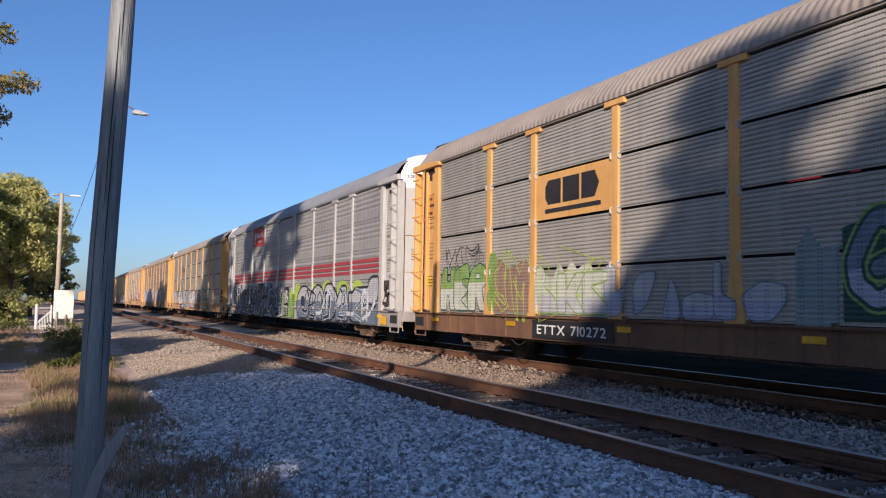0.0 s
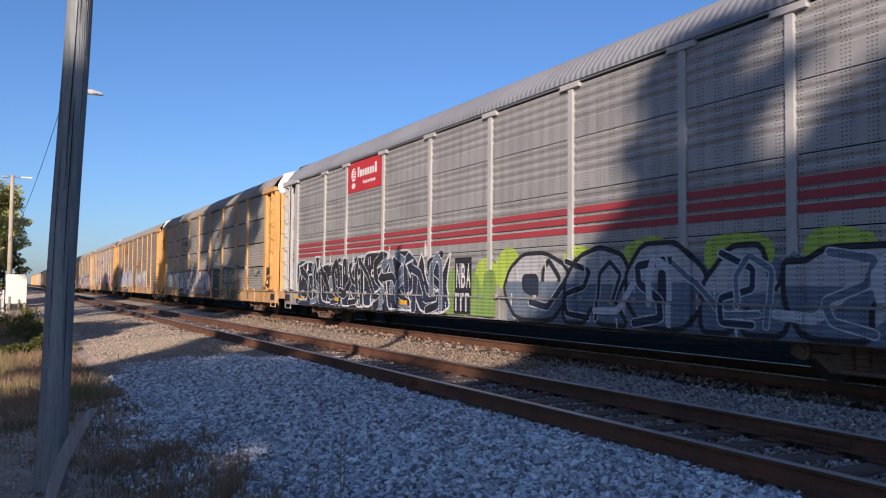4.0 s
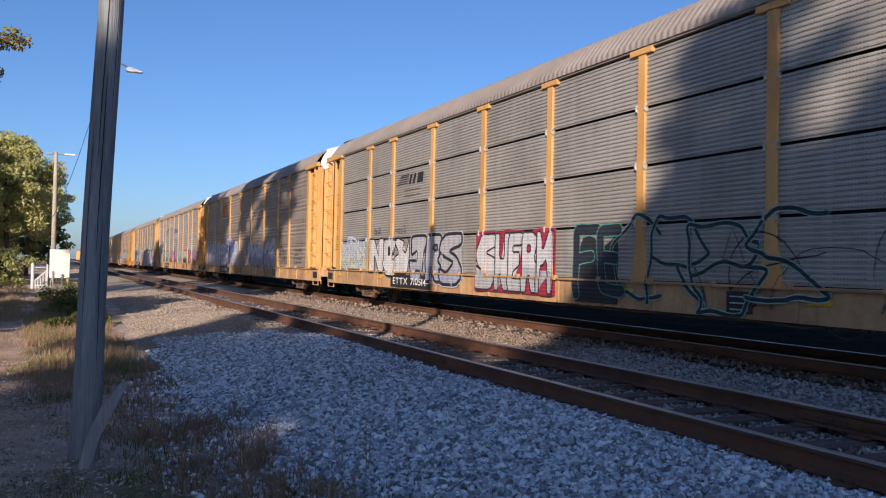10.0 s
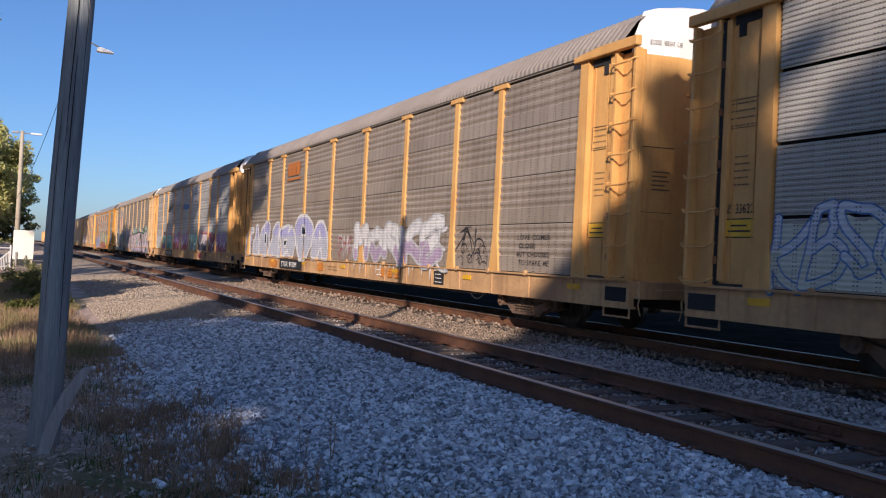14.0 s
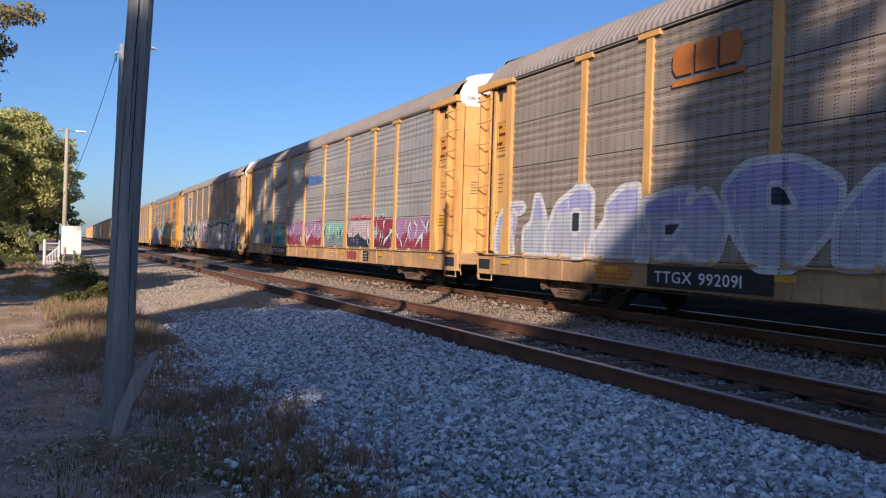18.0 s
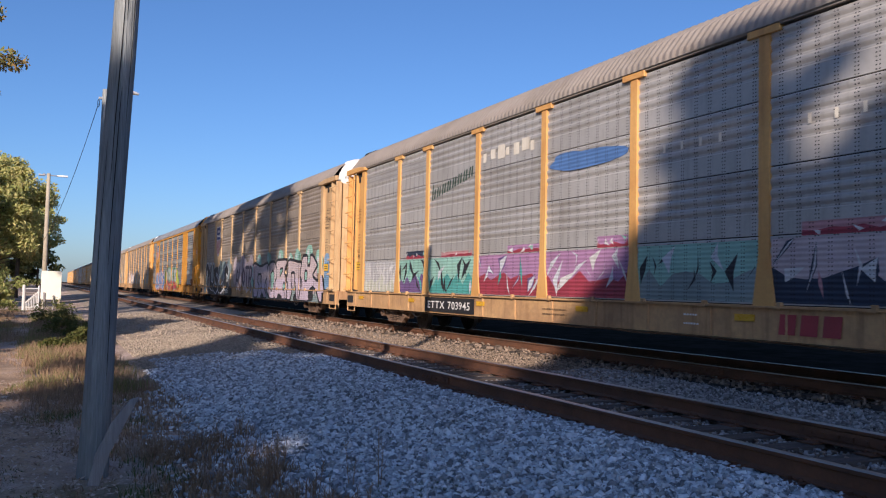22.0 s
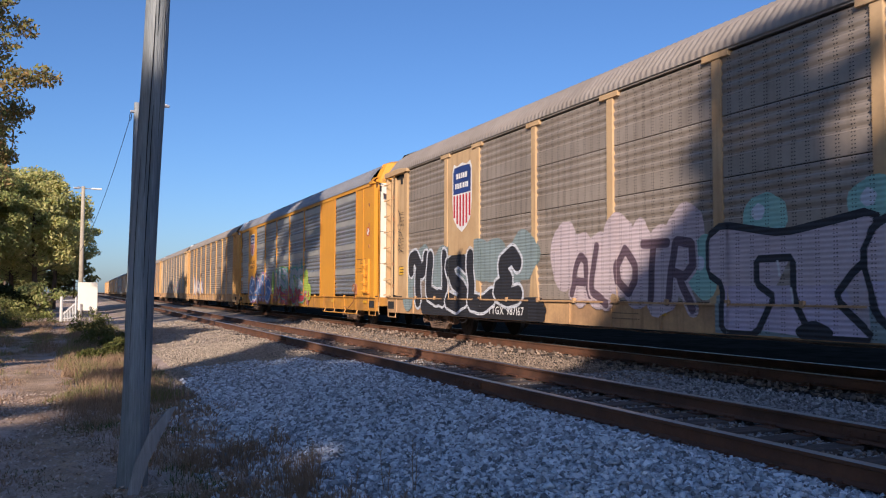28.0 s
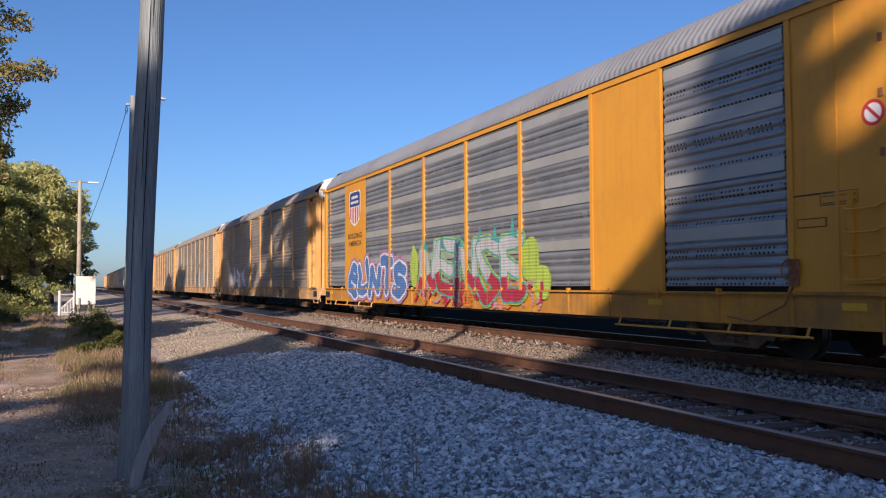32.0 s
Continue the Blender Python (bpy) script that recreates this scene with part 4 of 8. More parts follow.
blades("dry_grass", [(rg.uniform(-9.0, -4.3), rg.uniform(0.9, 1.9), rg.uniform(0.1, 0.25), 45, rg.uniform(0.08, 0.2)) for _ in range(70)]
       + [(rg.uniform(-14, -4.2), rg.uniform(-1.6, 1.75), rg.uniform(0.12, 0.4), 60, rg.uniform(0.04, 0.14)) for _ in range(300)]
       + [(rg.uniform(-34, -12), rg.uniform(-0.3, 1.15), rg.uniform(0.2, 0.45), 90, rg.uniform(0.1, 0.34)) for _ in range(200)]
       + [(rg.uniform(-48, -9), rg.uniform(-7, -1.0), rg.uniform(0.3, 0.7), 110, rg.uniform(0.1, 0.3)) for _ in range(420)] + [(rg.uniform(-40, -9), rg.uniform(-1.3, 0.4), rg.uniform(0.2, 0.4), 45, rg.uniform(0.05, 0.16)) for _ in range(150)], M["grass_dry"], "dry brown and straw-coloured grass on the soil", 31)
blades("olive_grass", [(rg.uniform(-42, -13), rg.uniform(-0.4, 1.3), rg.uniform(0.2, 0.45), 80, rg.uniform(0.12, 0.36)) for _ in range(150)]
       + [(rg.uniform(-42, -10), rg.uniform(-4.5, -1.2), rg.uniform(0.25, 0.5), 90, rg.uniform(0.12, 0.32)) for _ in range(170)]
       + [(rg.uniform(-5.4, -3.2), rg.uniform(1.2, 2.4), 0.25, 260, 0.07) for _ in range(26)], M["grass_olive"], "yellowish green grass and weeds beside the ballast", 33, 0.005)
blades("green_grass", [(rg.uniform(-5.9, -3.4), rg.uniform(0.9, 2.7), 0.25, 260, 0.07) for _ in range(46)]
       + [(rg.uniform(-12, -5), rg.uniform(-0.6, 1.4), 0.2, 60, 0.12) for _ in range(30)], M["grass_green"], "short dull green grass at the ballast's foot", 32, 0.004)


def weed(x, y, h, seed):
    """A dead upright weed: stalks with short twigs."""
    rng = random.Random(seed)
    t = tagged(thing("weed", x, y, ground_z(x, y) - 0.02), "dead brown upright weed stalks in the ballast", "weed", group="weeds by the ballast")
    twigs = bmesh.new()
    for k in range(rng.randint(2, 4)):
        ax, ay = rng.uniform(-0.08, 0.08), rng.uniform(-0.08, 0.08)
        hh = h * rng.uniform(0.6, 1.1)
        bm = bmesh.new()
        tube(bm, [(ax * 0.3, ay * 0.3, 0), (ax * 0.7, ay * 0.7, hh * 0.5), (ax, ay, hh)], [0.004, 0.003, 0.0012], 4)
        part("stalk", bm, M["grass_dry"], t)
        for _ in range(12):
            z = hh * rng.uniform(0.3, 0.98)
            a = rng.uniform(0, 6.28)
            f = z / hh
            b = Vector((ax * f, ay * f, z))
            tube(twigs, [b, b + Vector((math.cos(a) * 0.035, math.sin(a) * 0.035, 0.05))], [0.002, 0.001], 3)
    tagged(part("twig", twigs, M["grass_dry"], t), kind="stuff")


rw = random.Random(77)
for i in range(26):
    weed(rw.uniform(-9.2, -4.6), rw.uniform(1.05, 1.95), rw.uniform(0.14, 0.38), 330 + i)
for i, (x, y, h) in enumerate(((-6.9, 1.75, 0.42), (-6.7, 1.62, 0.5), (-7.0, 1.55, 0.36), (-6.2, 2.15, 0.4), (-6.0, 2.3, 0.45), (-8.4, 1.5, 0.35), (-5.6, 1.75, 0.3), (-9.5, 1.3, 0.32), (-6.5, 1.2, 0.3), (-7.6, 0.95, 0.4))):
    weed(x, y, h, 300 + i)


def shrub(x, y, r, h, seed, leaf="shrub"):
    rng = random.Random(seed)
    t = tagged(thing("shrub", x, y, ground_z(x, y)), "low green leafy shrub in dry grass", "shrub", group="shrubs by the path")
    bm = bmesh.new()
    cl = []
    for k in range(14):
        a, d = rng.uniform(0, 6.28), r * math.sqrt(rng.random())
        z = h * rng.uniform(0.3, 1.0) * (1 - 0.4 * d / r)
        tube(bm, [(0, 0, 0), (0.5 * d * math.cos(a), 0.5 * d * math.sin(a), z * 0.6), (d * math.cos(a), d * math.sin(a), z)], [0.012, 0.008, 0.003], 4)
        cl.append((d * math.cos(a), d * math.sin(a), z, 0.35 * r))
    part("stem", bm, M["bark"], t)
    leaf_cloud("leaves", cl, 60, 0.05, M[leaf], t, seed, 0.8)


for i, (x, y, r, h) in enumerate(((-22.0, 0.75, 0.35, 0.55), (-24.5, 0.8, 0.4, 0.45), (-28, 0.5, 0.6, 0.6), (-33, 0.3, 0.7, 0.7), (-40, 0.2, 0.9, 0.9), (-21, -2.6, 0.8, 0.8), (-26, -3.4, 1.0, 1.0), (-33, -3.8, 1.3, 1.3), (-44, -3.6, 1.5, 1.5))):
    shrub(x, y, r, h, 400 + i)
rs = random.Random(19)
# low brush; every third shrub carries the shade in its leaf colour
for i in range(26):
    shrub(rs.uniform(-56, -34), rs.uniform(-7.5, -3.0) + (0.9 if i % 2 else 0.0), rs.uniform(0.6, 1.1), rs.uniform(0.5, 1.2), 450 + i, "shrub" if i % 3 else "leaf_shaded_brush")
for i in range(6):
    shrub(-29.0 + 1.55 * i, 0.55 + 0.5 * math.sin(i * 2.1) + 0.02 * i, 0.32 + 0.1 * math.sin(i * 1.3), 0.42 + 0.12 * math.cos(i * 1.9), 420 + i)


def glyph_loops(ch, fat=0.05):
    """The outlines of a character as closed loops of 2D points."""
    key = ("loops", ch)
    if key not in GLYPHS:
        co, fs = glyph(ch, fat)
        count = {}
        for f in fs:
            for a, b in zip(f, f[1:] + f[:1]):
                count[(min(a, b), max(a, b))] = count.get((min(a, b), max(a, b)), 0) + 1
        nxt = {}
        for (a, b), c in count.items():
            if c == 1:
                nxt.setdefault(a, []).append(b)
                nxt.setdefault(b, []).append(a)
        loops, seen = [], set()
        for st in nxt:
            if st in seen:
                continue
            lp, cur, prev = [], st, None
            while cur not in seen:
                seen.add(cur)
                lp.append(co[cur])
                step = [k for k in nxt[cur] if k != prev and k not in seen]
                if not step:
                    break
                prev, cur = cur, step[0]
            if len(lp) > 2:
                loops.append(np.array(lp))
        GLYPHS[key] = loops
    return GLYPHS[key]


# ---- the freight cars ----
POSTS = (-9.22, -7.22, -4.36, -1.45, 1.45, 4.36, 7.22, 9.22)
EDGE, BODY, HALF = 12.05, 13.66, 1.63
ROWS = ((1.05, 1.98), (2.03, 2.97), (3.02, 3.96), (4.01, 4.95))
WHEEL_R = 0.42
CACHE = {}


def shared(key, make):
    if key not in CACHE:
        CACHE[key] = make()
    return CACHE[key]


def panel_mesh(kind, width, height, mat):
    """A folded steel sheet facing -y, its lower edge at z 0, its middle at x 0."""
    def make():
        prof = []
        if kind == "rib":
            n = max(2, round(height / 0.072))
            p = height / n
            for i in range(n):
                prof += [(0.0, i * p), (0.0, (i + 0.30) * p), (-0.014, (i + 0.42) * p), (-0.014, (i + 0.88) * p)]
        elif kind == "wave":
            n = max(2, round(height / 0.157))
            p = height / n
            for i in range(n):
                prof += [(-0.028, i * p), (-0.032, (i + 0.22) * p), (-0.022, (i + 0.40) * p), (0.0, (i + 0.55) * p), (0.0, (i + 0.72) * p), (-0.018, (i + 0.88) * p)]
        else:
            flat = 0.31
            p = (height - flat) / 4
            prof += [(-0.014, 0.0), (-0.014, flat)]
            for i in range(4):
                z = flat + i * p
                prof += [(0.004, z + 0.10 * p), (0.004, z + 0.30 * p), (-0.012, z + 0.52 * p), (-0.019, z + 0.66 * p), (-0.019, z + 0.86 * p), (-0.014, z + 0.96 * p)]
        prof.append((prof[0][0], height))
        bm = bmesh.new()
        h = width / 2
        rows = [(bm.verts.new((-h, y, z)), bm.verts.new((h, y, z))) for y, z in prof]
        back = [(bm.verts.new((-h, 0.02, z)), bm.verts.new((h, 0.02, z))) for z in (0, height)]
        for a, b in zip(rows, rows[1:]):
            bm.faces.new((a[0], a[1], b[1], b[0]))
        bm.faces.new((back[0][0], back[0][1], rows[0][1], rows[0][0]))
        bm.faces.new((rows[-1][0], rows[-1][1], back[1][1], back[1][0]))
        bm.faces.new((back[1][0], back[1][1], back[0][1], back[0][0]))
        me = mesh_of("side_panel", bm)
        me.materials.append(M[mat])
        return me
    return shared(("panel", kind, round(width, 3), round(height, 3), mat), make)


def post_mesh(mat, flare, cap):
    def make():
        bm = bmesh.new()
        if flare:
            o = [(-0.21, 1.0), (0.21, 1.0), (0.10, 1.75), (0.10, 4.93), (-0.10, 4.93), (-0.10, 1.75)]
        else:
            o = [(-0.075, 1.0), (0.075, 1.0), (0.075, 4.93), (-0.075, 4.93)]
        prism(bm, o, "y", -0.045, 0.03)
        if cap:
            prism(bm, [(-0.30, 4.90), (0.30, 4.90), (0.30, 5.01), (-0.30, 5.01)], "y", -0.07, 0.03)
        bmesh.ops.bevel(bm, geom=[e for e in bm.edges if abs(e.verts[0].co.y - e.verts[1].co.y) < 1e-6 and e.verts[0].co.y < 0], offset=0.008, segments=1, affect="EDGES")
        me = mesh_of("post", bm)
        me.materials.append(M[mat])
        return me
    return shared(("post", mat, flare, cap), make)


def clip_mesh():
    def make():
        bm = bmesh.new()
        tube(bm, [(0.0, 0, -0.06), (0.0, -0.03, -0.04), (0.0, -0.035, 0.04), (0.0, 0, 0.06)], 0.024, 6)
        me = mesh_of("panel_clip", bm)
        me.materials.append(M["grey_post"])
        return me
    return shared("clip", make)


def roof_mesh(mat, half, inset):
    def make():
        half_prof = [(-1.685, 5.02), (-1.665, 5.14), (-1.43, 5.45), (-1.08, 5.69), (-0.55, 5.82), (0.0, 5.86)]
        prof = half_prof + [(-y, z) for y, z in half_prof[-2::-1]]
        xs, x, hi = [], -half, False
        pitch = 0.165
        while x < half - pitch:
            xs += [(x, 0), (x + 0.07, 0), (x + 0.09, 1), (x + 0.145, 1)]
            x += pitch
        xs.append((half, 0))
        vs = []
        for x, up in xs:
            k = 0.019 * up
            for y, z in prof:
                d = Vector((0, y, z - 4.2)).normalized()
                edge = 0.2 if z < 5.05 else 1.0
                vs.append((x, y + d.y * k * edge, z + d.z * k * edge))
        n = len(prof)
        fs = [(i * n + j, i * n + j + 1, (i + 1) * n + j + 1, (i + 1) * n + j) for i in range(len(xs) - 1) for j in range(n - 1)]
        me = raw_mesh("roof", vs, fs)
        me.materials.append(M[mat])
        return me
    return shared(("roof", mat, half), make)


def wheelset_mesh():
    def make():
        bm = bmesh.new()
        tube(bm, [(0, -1.28, 0), (0, 1.28, 0)], 0.075, 10)
        for s in (-1, 1):
            a, b = sorted((s * 0.70, s * 0.82))
            disc(bm, 0, a, b, 0, WHEEL_R, 32)
            a, b = sorted((s * 0.675, s * 0.70))
            disc(bm, 0, a, b, 0, WHEEL_R + 0.027, 32)
            a, b = sorted((s * 0.82, s * 0.86))
            disc(bm, 0, a, b, 0, 0.13, 16)
            for k in range(6):
                q = radians(60 * k)
                c = Vector((0.25 * math.cos(q), 0, 0.25 * math.sin(q)))
                a, b = sorted((s * 0.815, s * 0.835))
                disc(bm, c.x, a, b, c.z, 0.05, 8)
        bm.normal_update()
        for f in bm.faces:
            c = f.calc_center_median()
            f.material_index = 1 if math.hypot(c.x, c.z) > WHEEL_R - 0.03 and abs(f.normal.y) < 0.3 and abs(c.y) > 0.6 else 0
        me = mesh_of("wheelset", bm)
        me.materials.append(M["dark_steel"])
        me.materials.append(M["wheel_tread"])
        return me
    return shared("wheelset", make)


def truck_mesh():
    def make():
        bm = bmesh.new()
        for s in (-1, 1):
            a, b = sorted((s * 1.17, s * 1.31))
            o = [(-1.12, 0.36), (-0.98, 0.30), (-0.72, 0.33), (-0.50, 0.16), (0.50, 0.16), (0.72, 0.33), (0.98, 0.30), (1.12, 0.36), (1.12, 0.52), (0.95, 0.60), (0.62, 0.64), (0.42, 0.72), (-0.42, 0.72), (-0.62, 0.64), (-0.95, 0.60), (-1.12, 0.52)]
            prism(bm, o, "y", a, b)
            # bearing caps, spring nest, bolster end
            for x in (-0.86, 0.86):
                a, b = sorted((s * 1.28, s * 1.40))
                disc(bm, x, a, b, 0.42, 0.12, 16)
                a, b = sorted((s * 1.38, s * 1.43))
                disc(bm, x, a, b, 0.42, 0.06, 10)
            for x in (-0.22, 0.0, 0.22):
                for i in range(6):
                    z = 0.24 + 0.052 * i
                    a, b = sorted((s * 1.29, s * 1.38))
                    box(bm, x - 0.085, x + 0.085, a, b, z, z + 0.028, 0.008)
            a, b = sorted((s * 1.22, s * 1.40))
            box(bm, -0.32, 0.32, a, b, 0.56, 0.68, 0.02)
            box(bm, -0.36, 0.36, a, b, 0.17, 0.23, 0.015)
        box(bm, -0.2, 0.2, -1.2, 1.2, 0.50, 0.72, 0.02)
        me = mesh_of("truck", bm)
        me.materials.append(M["truck_steel"])
        return me
    return shared("truck", make)


def ladder_parts(car, x, mat, rungs=8, z0=1.12, z1=4.72, width=0.50, y=-HALF):
    bm = bmesh.new()
    for s in (-1, 1):
        box(bm, x + s * width / 2 - 0.032, x + s * width / 2 + 0.032, y - 0.045, y + 0.10, z0 - 0.08, z1 + 0.2, 0.006)
    box(bm, x - width / 2 - 0.03, x + width / 2 + 0.03, y - 0.045, y + 0.10, z0 - 0.10, z0 - 0.06, 0.004)
    lad = part("ladder", bm, M[mat], car)

    def make():
        b2 = bmesh.new()
        w = width / 2 + 0.035
        tube(b2, [(-w, 0.02, 0.02), (-w, -0.085, 0.0), (-w * 0.75, -0.11, -0.045), (w * 0.75, -0.11, -0.045), (w, -0.085, 0.0), (w, 0.02, 0.02)], 0.016, 6)
        me = mesh_of("rung", b2)
        me.materials.append(M[mat])
        return me
    me = shared(("rung", mat, width), make)
    for i in range(rungs):
        r = link_mesh("rung", me, None, lad)
        r.location = (x, y - 0.02, z0 + (z1 - z0) * i / (rungs - 1))


def end_parts(car, s, sp):
    """Side door bay, ladder, hood and end door at the end s of a car."""
    ep, half = sp["end"], sp["half"]
    e = sp["edge"]
    # corner post beside the panels, recessed door sheet with its folds, ladder bay behind the stiles
    for yy, pre in ((-1, ""), (1, "far_")):
        bm = bmesh.new()
        if sp["flare"]:
            o = [(s * (e - 0.02), 1.0), (s * (e + 0.42), 1.0), (s * (e + 0.27), 1.75), (s * (e + 0.26), 5.0), (s * (e + 0.02), 5.0), (s * e, 1.75)]
        else:
            o = [(s * (e + 0.02), 1.0), (s * (e + 0.26), 1.0), (s * (e + 0.26), 5.0), (s * (e + 0.02), 5.0)]
        prism(bm, o, "y", *sorted((yy * (HALF + 0.03), yy * 1.5)))
        part(pre + "corner_post", bm, M[ep], car)
        bm = bmesh.new()
        box(bm, *sorted((s * (e + 0.24), s * (half - 0.66))), *sorted((yy * 1.565, yy * 1.48)), 1.06, 4.98)
        part(pre + "door_sheet", bm, M[ep], car)
        bm = bmesh.new()
        xm = s * (half - 0.72)
        box(bm, xm - 0.05, xm + 0.05, *sorted((yy * 1.625, yy * 1.55)), 1.1, 4.9, 0.01)
        part(pre + "door_rib", bm, M[ep], car)
        bm = bmesh.new()
        box(bm, *sorted((s * (half - 0.64), s * (half - 0.02))), *sorted((yy * 1.53, yy * 1.46)), 1.04, 4.9, 0.01)
        part(pre + "ladder_plate", bm, M[ep], car)
    if s < 0:
        bm = bmesh.new()
        box(bm, *sorted((s * (half - 0.66), s * (half - 0.60))), -1.632, -1.50, 1.05, 4.88)
        part("door_gap", bm, M["inside"], car)
    for z in (1.35, 2.05, 2.75, 3.5, 4.2):
        bm = bmesh.new()
        box(bm, *sorted((s * (half - 0.66), s * (half - 0.60))), -1.65, -1.60, z, z + 0.11, 0.008)
        part("door_hinge", bm, M["hinge"], car)
    # fold lines and the foot flange of the door
    for x, w in ((e + 0.36, 0.012), (half - 0.86, 0.012)):
        bm = bmesh.new()
        box(bm, *sorted((s * x, s * (x + w))), -1.585, -1.55, 1.12, 4.8)
        part("door_fold", bm, M[ep], car)
    bm = bmesh.new()
    box(bm, *sorted((s * (e + 0.28), s * (half - 0.05))), -1.60, -1.50, 1.03, 1.075)
    part("door_track", bm, M["dark_steel"], car)
    # the slanting hood over the door
    bm = bmesh.new()
    xa, xb = s * (e - 0.12), s * (half + 0.02)
    prism(bm, [(xa, 4.93), (xb, 4.93), (xb, 5.10), (s * (e + 0.6), 5.10), (xa, 5.03)], "y", -HALF - 0.10, -HALF + 0.02)
    bmesh.ops.bevel(bm, geom=bm.edges[:], offset=0.012, segments=1, affect="EDGES")
    part("door_hood", bm, M[ep], car)
    # black strip standing in for the thin shadow under the hood
    bm = bmesh.new()
    box(bm, *sorted((s * (e + 0.30), s * (half - 0.80))), -1.59, -1.56, 4.80, 4.93)
    part("door_slot", bm, M["inside"], car)
    # black upright piece below that strip
    bm = bmesh.new()
    box(bm, *sorted((s * (e + 0.62), s * (e + 0.74))), -1.592, -1.56, 4.62, 4.81)
    part("door_slot", bm, M["inside"], car)
    # the bowed end door, pale above
    out = [(s * (half - 0.35), -1.52), (s * (half - 0.12), -1.42), (s * (half + 0.02), -0.8), (s * (half + 0.05), 0), (s * (half + 0.02), 0.8), (s * (half - 0.12), 1.42), (s * (half - 0.35), 1.52)]
    bm = bmesh.new()
    prism(bm, out, "z", 1.0, sp["cap_z"])
    door = part("end_door", bm, M[sp["door"]], car)
    if s > 0:
        # seams, the low hatch and stencils, along the door's slanting outer face
        a, b = Vector((half - 0.12, -1.42)), Vector((half + 0.02, -0.8))
        d = (b - a).normalized()
        off = Vector((d.y, -d.x))

        def on_face(name, u0, u1, z0, z1, t, mat):
            p = [a + d * u0, a + d * u1]
            q = [v + off * t for v in p]
            m = bmesh.new()
            prism(m, [(p[0].x, p[0].y), (p[1].x, p[1].y), (q[1].x, q[1].y), (q[0].x, q[0].y)], "z", z0, z1)
            return part(name, m, mat, door)
        on_face("door_seam", 0.0, 0.62, 3.28, 3.295, 0.006, M["seam"])
        on_face("door_seam", 0.0, 0.62, 2.18, 2.19, 0.006, M["seam"])
        on_face("hatch_frame", 0.20, 0.52, 1.32, 2.10, 0.012, M[sp["door"]])
        on_face("hatch", 0.225, 0.495, 1.345, 2.075, 0.020, M[sp["door"]])
        for k in range(5):
            on_face("stencil_line", 0.22, 0.22 + (0.34, 0.28, 0.32, 0.26, 0.34)[k], 2.86 - 0.075 * k, 2.885 - 0.075 * k, 0.004, M["stencil"])
        words = "EXCESS HEIGHT CAR"
        wide = 0.62 / len(words)
        for k, ch in enumerate(words):
            if ch == " ":
                continue
            co, fs = glyph(ch, 0.01)
            m = bmesh.new()
            lo, hi = co[:, 0].min(), co[:, 0].max()
            vs = []
            for px, pz in co:
                u = 0.06 + wide * (k + 0.1 + 0.75 * (px - lo) / max(0.2, hi - lo))
                q = a + d * u + off * 0.02
                vs.append(m.verts.new((q.x, q.y * 0.985, 5.02 + 0.085 * pz / 0.72)))
            for f in fs:
                m.faces.new([vs[i] for i in f])
            part("cap_letter", m, M["black"], door)
    for z in (1.5, 4.2):
        bm = bmesh.new()
        box(bm, *sorted((s * (half - 0.1), s * (half + 0.065))), -0.6, 0.6, z, z + 0.05)
        part("door_bar", bm, M[sp["door"]], door)
    bm = bmesh.new()
    lo = [bm.verts.new((x, y, sp["cap_z"])) for x, y in out]
    mid = [bm.verts.new((x, y * 0.97, 5.2)) for x, y in out]
    hi = [bm.verts.new((x - s * 0.1, y * 0.80, 5.68 + 0.1 * (1 - abs(y) / 1.52))) for x, y in out]
    hh = [bm.verts.new((x - s * 0.35, y * 0.6, 5.80 + 0.1 * (1 - abs(y) / 1.52))) for x, y in out]
    for r0, r1 in ((lo, mid), (mid, hi), (hi, hh)):
        for i in range(len(out) - 1):
            bm.faces.new((r0[i], r0[i + 1], r1[i + 1], r1[i]))
    bm.faces.new(hh)
    bmesh.ops.recalc_face_normals(bm, faces=bm.faces[:])
    part("end_cap", bm, M[sp["cap"]], car, "white top of the car's end", smooth=False)
    # lower step, end sill, coupler
    x0, x1 = sorted((s * (half - 0.72), s * (half - 0.05)))
    for yy, pre in ((-1, ""), (1, "far_")):
        bm = bmesh.new()
        tube(bm, [(x0, yy * 1.58, 0.95), (x0, yy * 1.58, 0.40), (x1, yy * 1.58, 0.40), (x1, yy * 1.58, 0.95)], 0.024, 6)
        part(pre + "side_step", bm, M[sp["sill"]], car)
    bm = bmesh.new()
    box(bm, *sorted((s * (half - 0.4), s * (half + 0.1))), -1.5, 1.5, 0.72, 1.02, 0.02)
    part("end_sill", bm, M[sp["sill"]], car)
    # a dark pocket in the sill behind the step
    bm = bmesh.new()
    box(bm, x0 + 0.06, x1 - 0.06, -1.618, -1.58, 0.66, 0.90)
    part("step_pocket", bm, M["inside"], car)
    bm = bmesh.new()
    box(bm, *sorted((s * (half - 0.3), s * (half + 0.38))), -0.12, 0.12, 0.74, 0.98, 0.02)
    box(bm, *sorted((s * (half + 0.32), s * (half + 0.62))), -0.20, 0.16, 0.70, 1.02, 0.05)
    part("coupler", bm, M["dark_steel"], car)
    bm = bmesh.new()
    tube(bm, [(s * (half + 0.1), -0.35, 0.8), (s * (half + 0.25), -0.36, 0.5), (s * (half + 0.42), -0.3, 0.42), (s * (half + 0.55), -0.2, 0.5)], 0.025, 7)
    part("air_hose", bm, M["black"], car)
    # cut lever with its bent handle
    bm = bmesh.new()
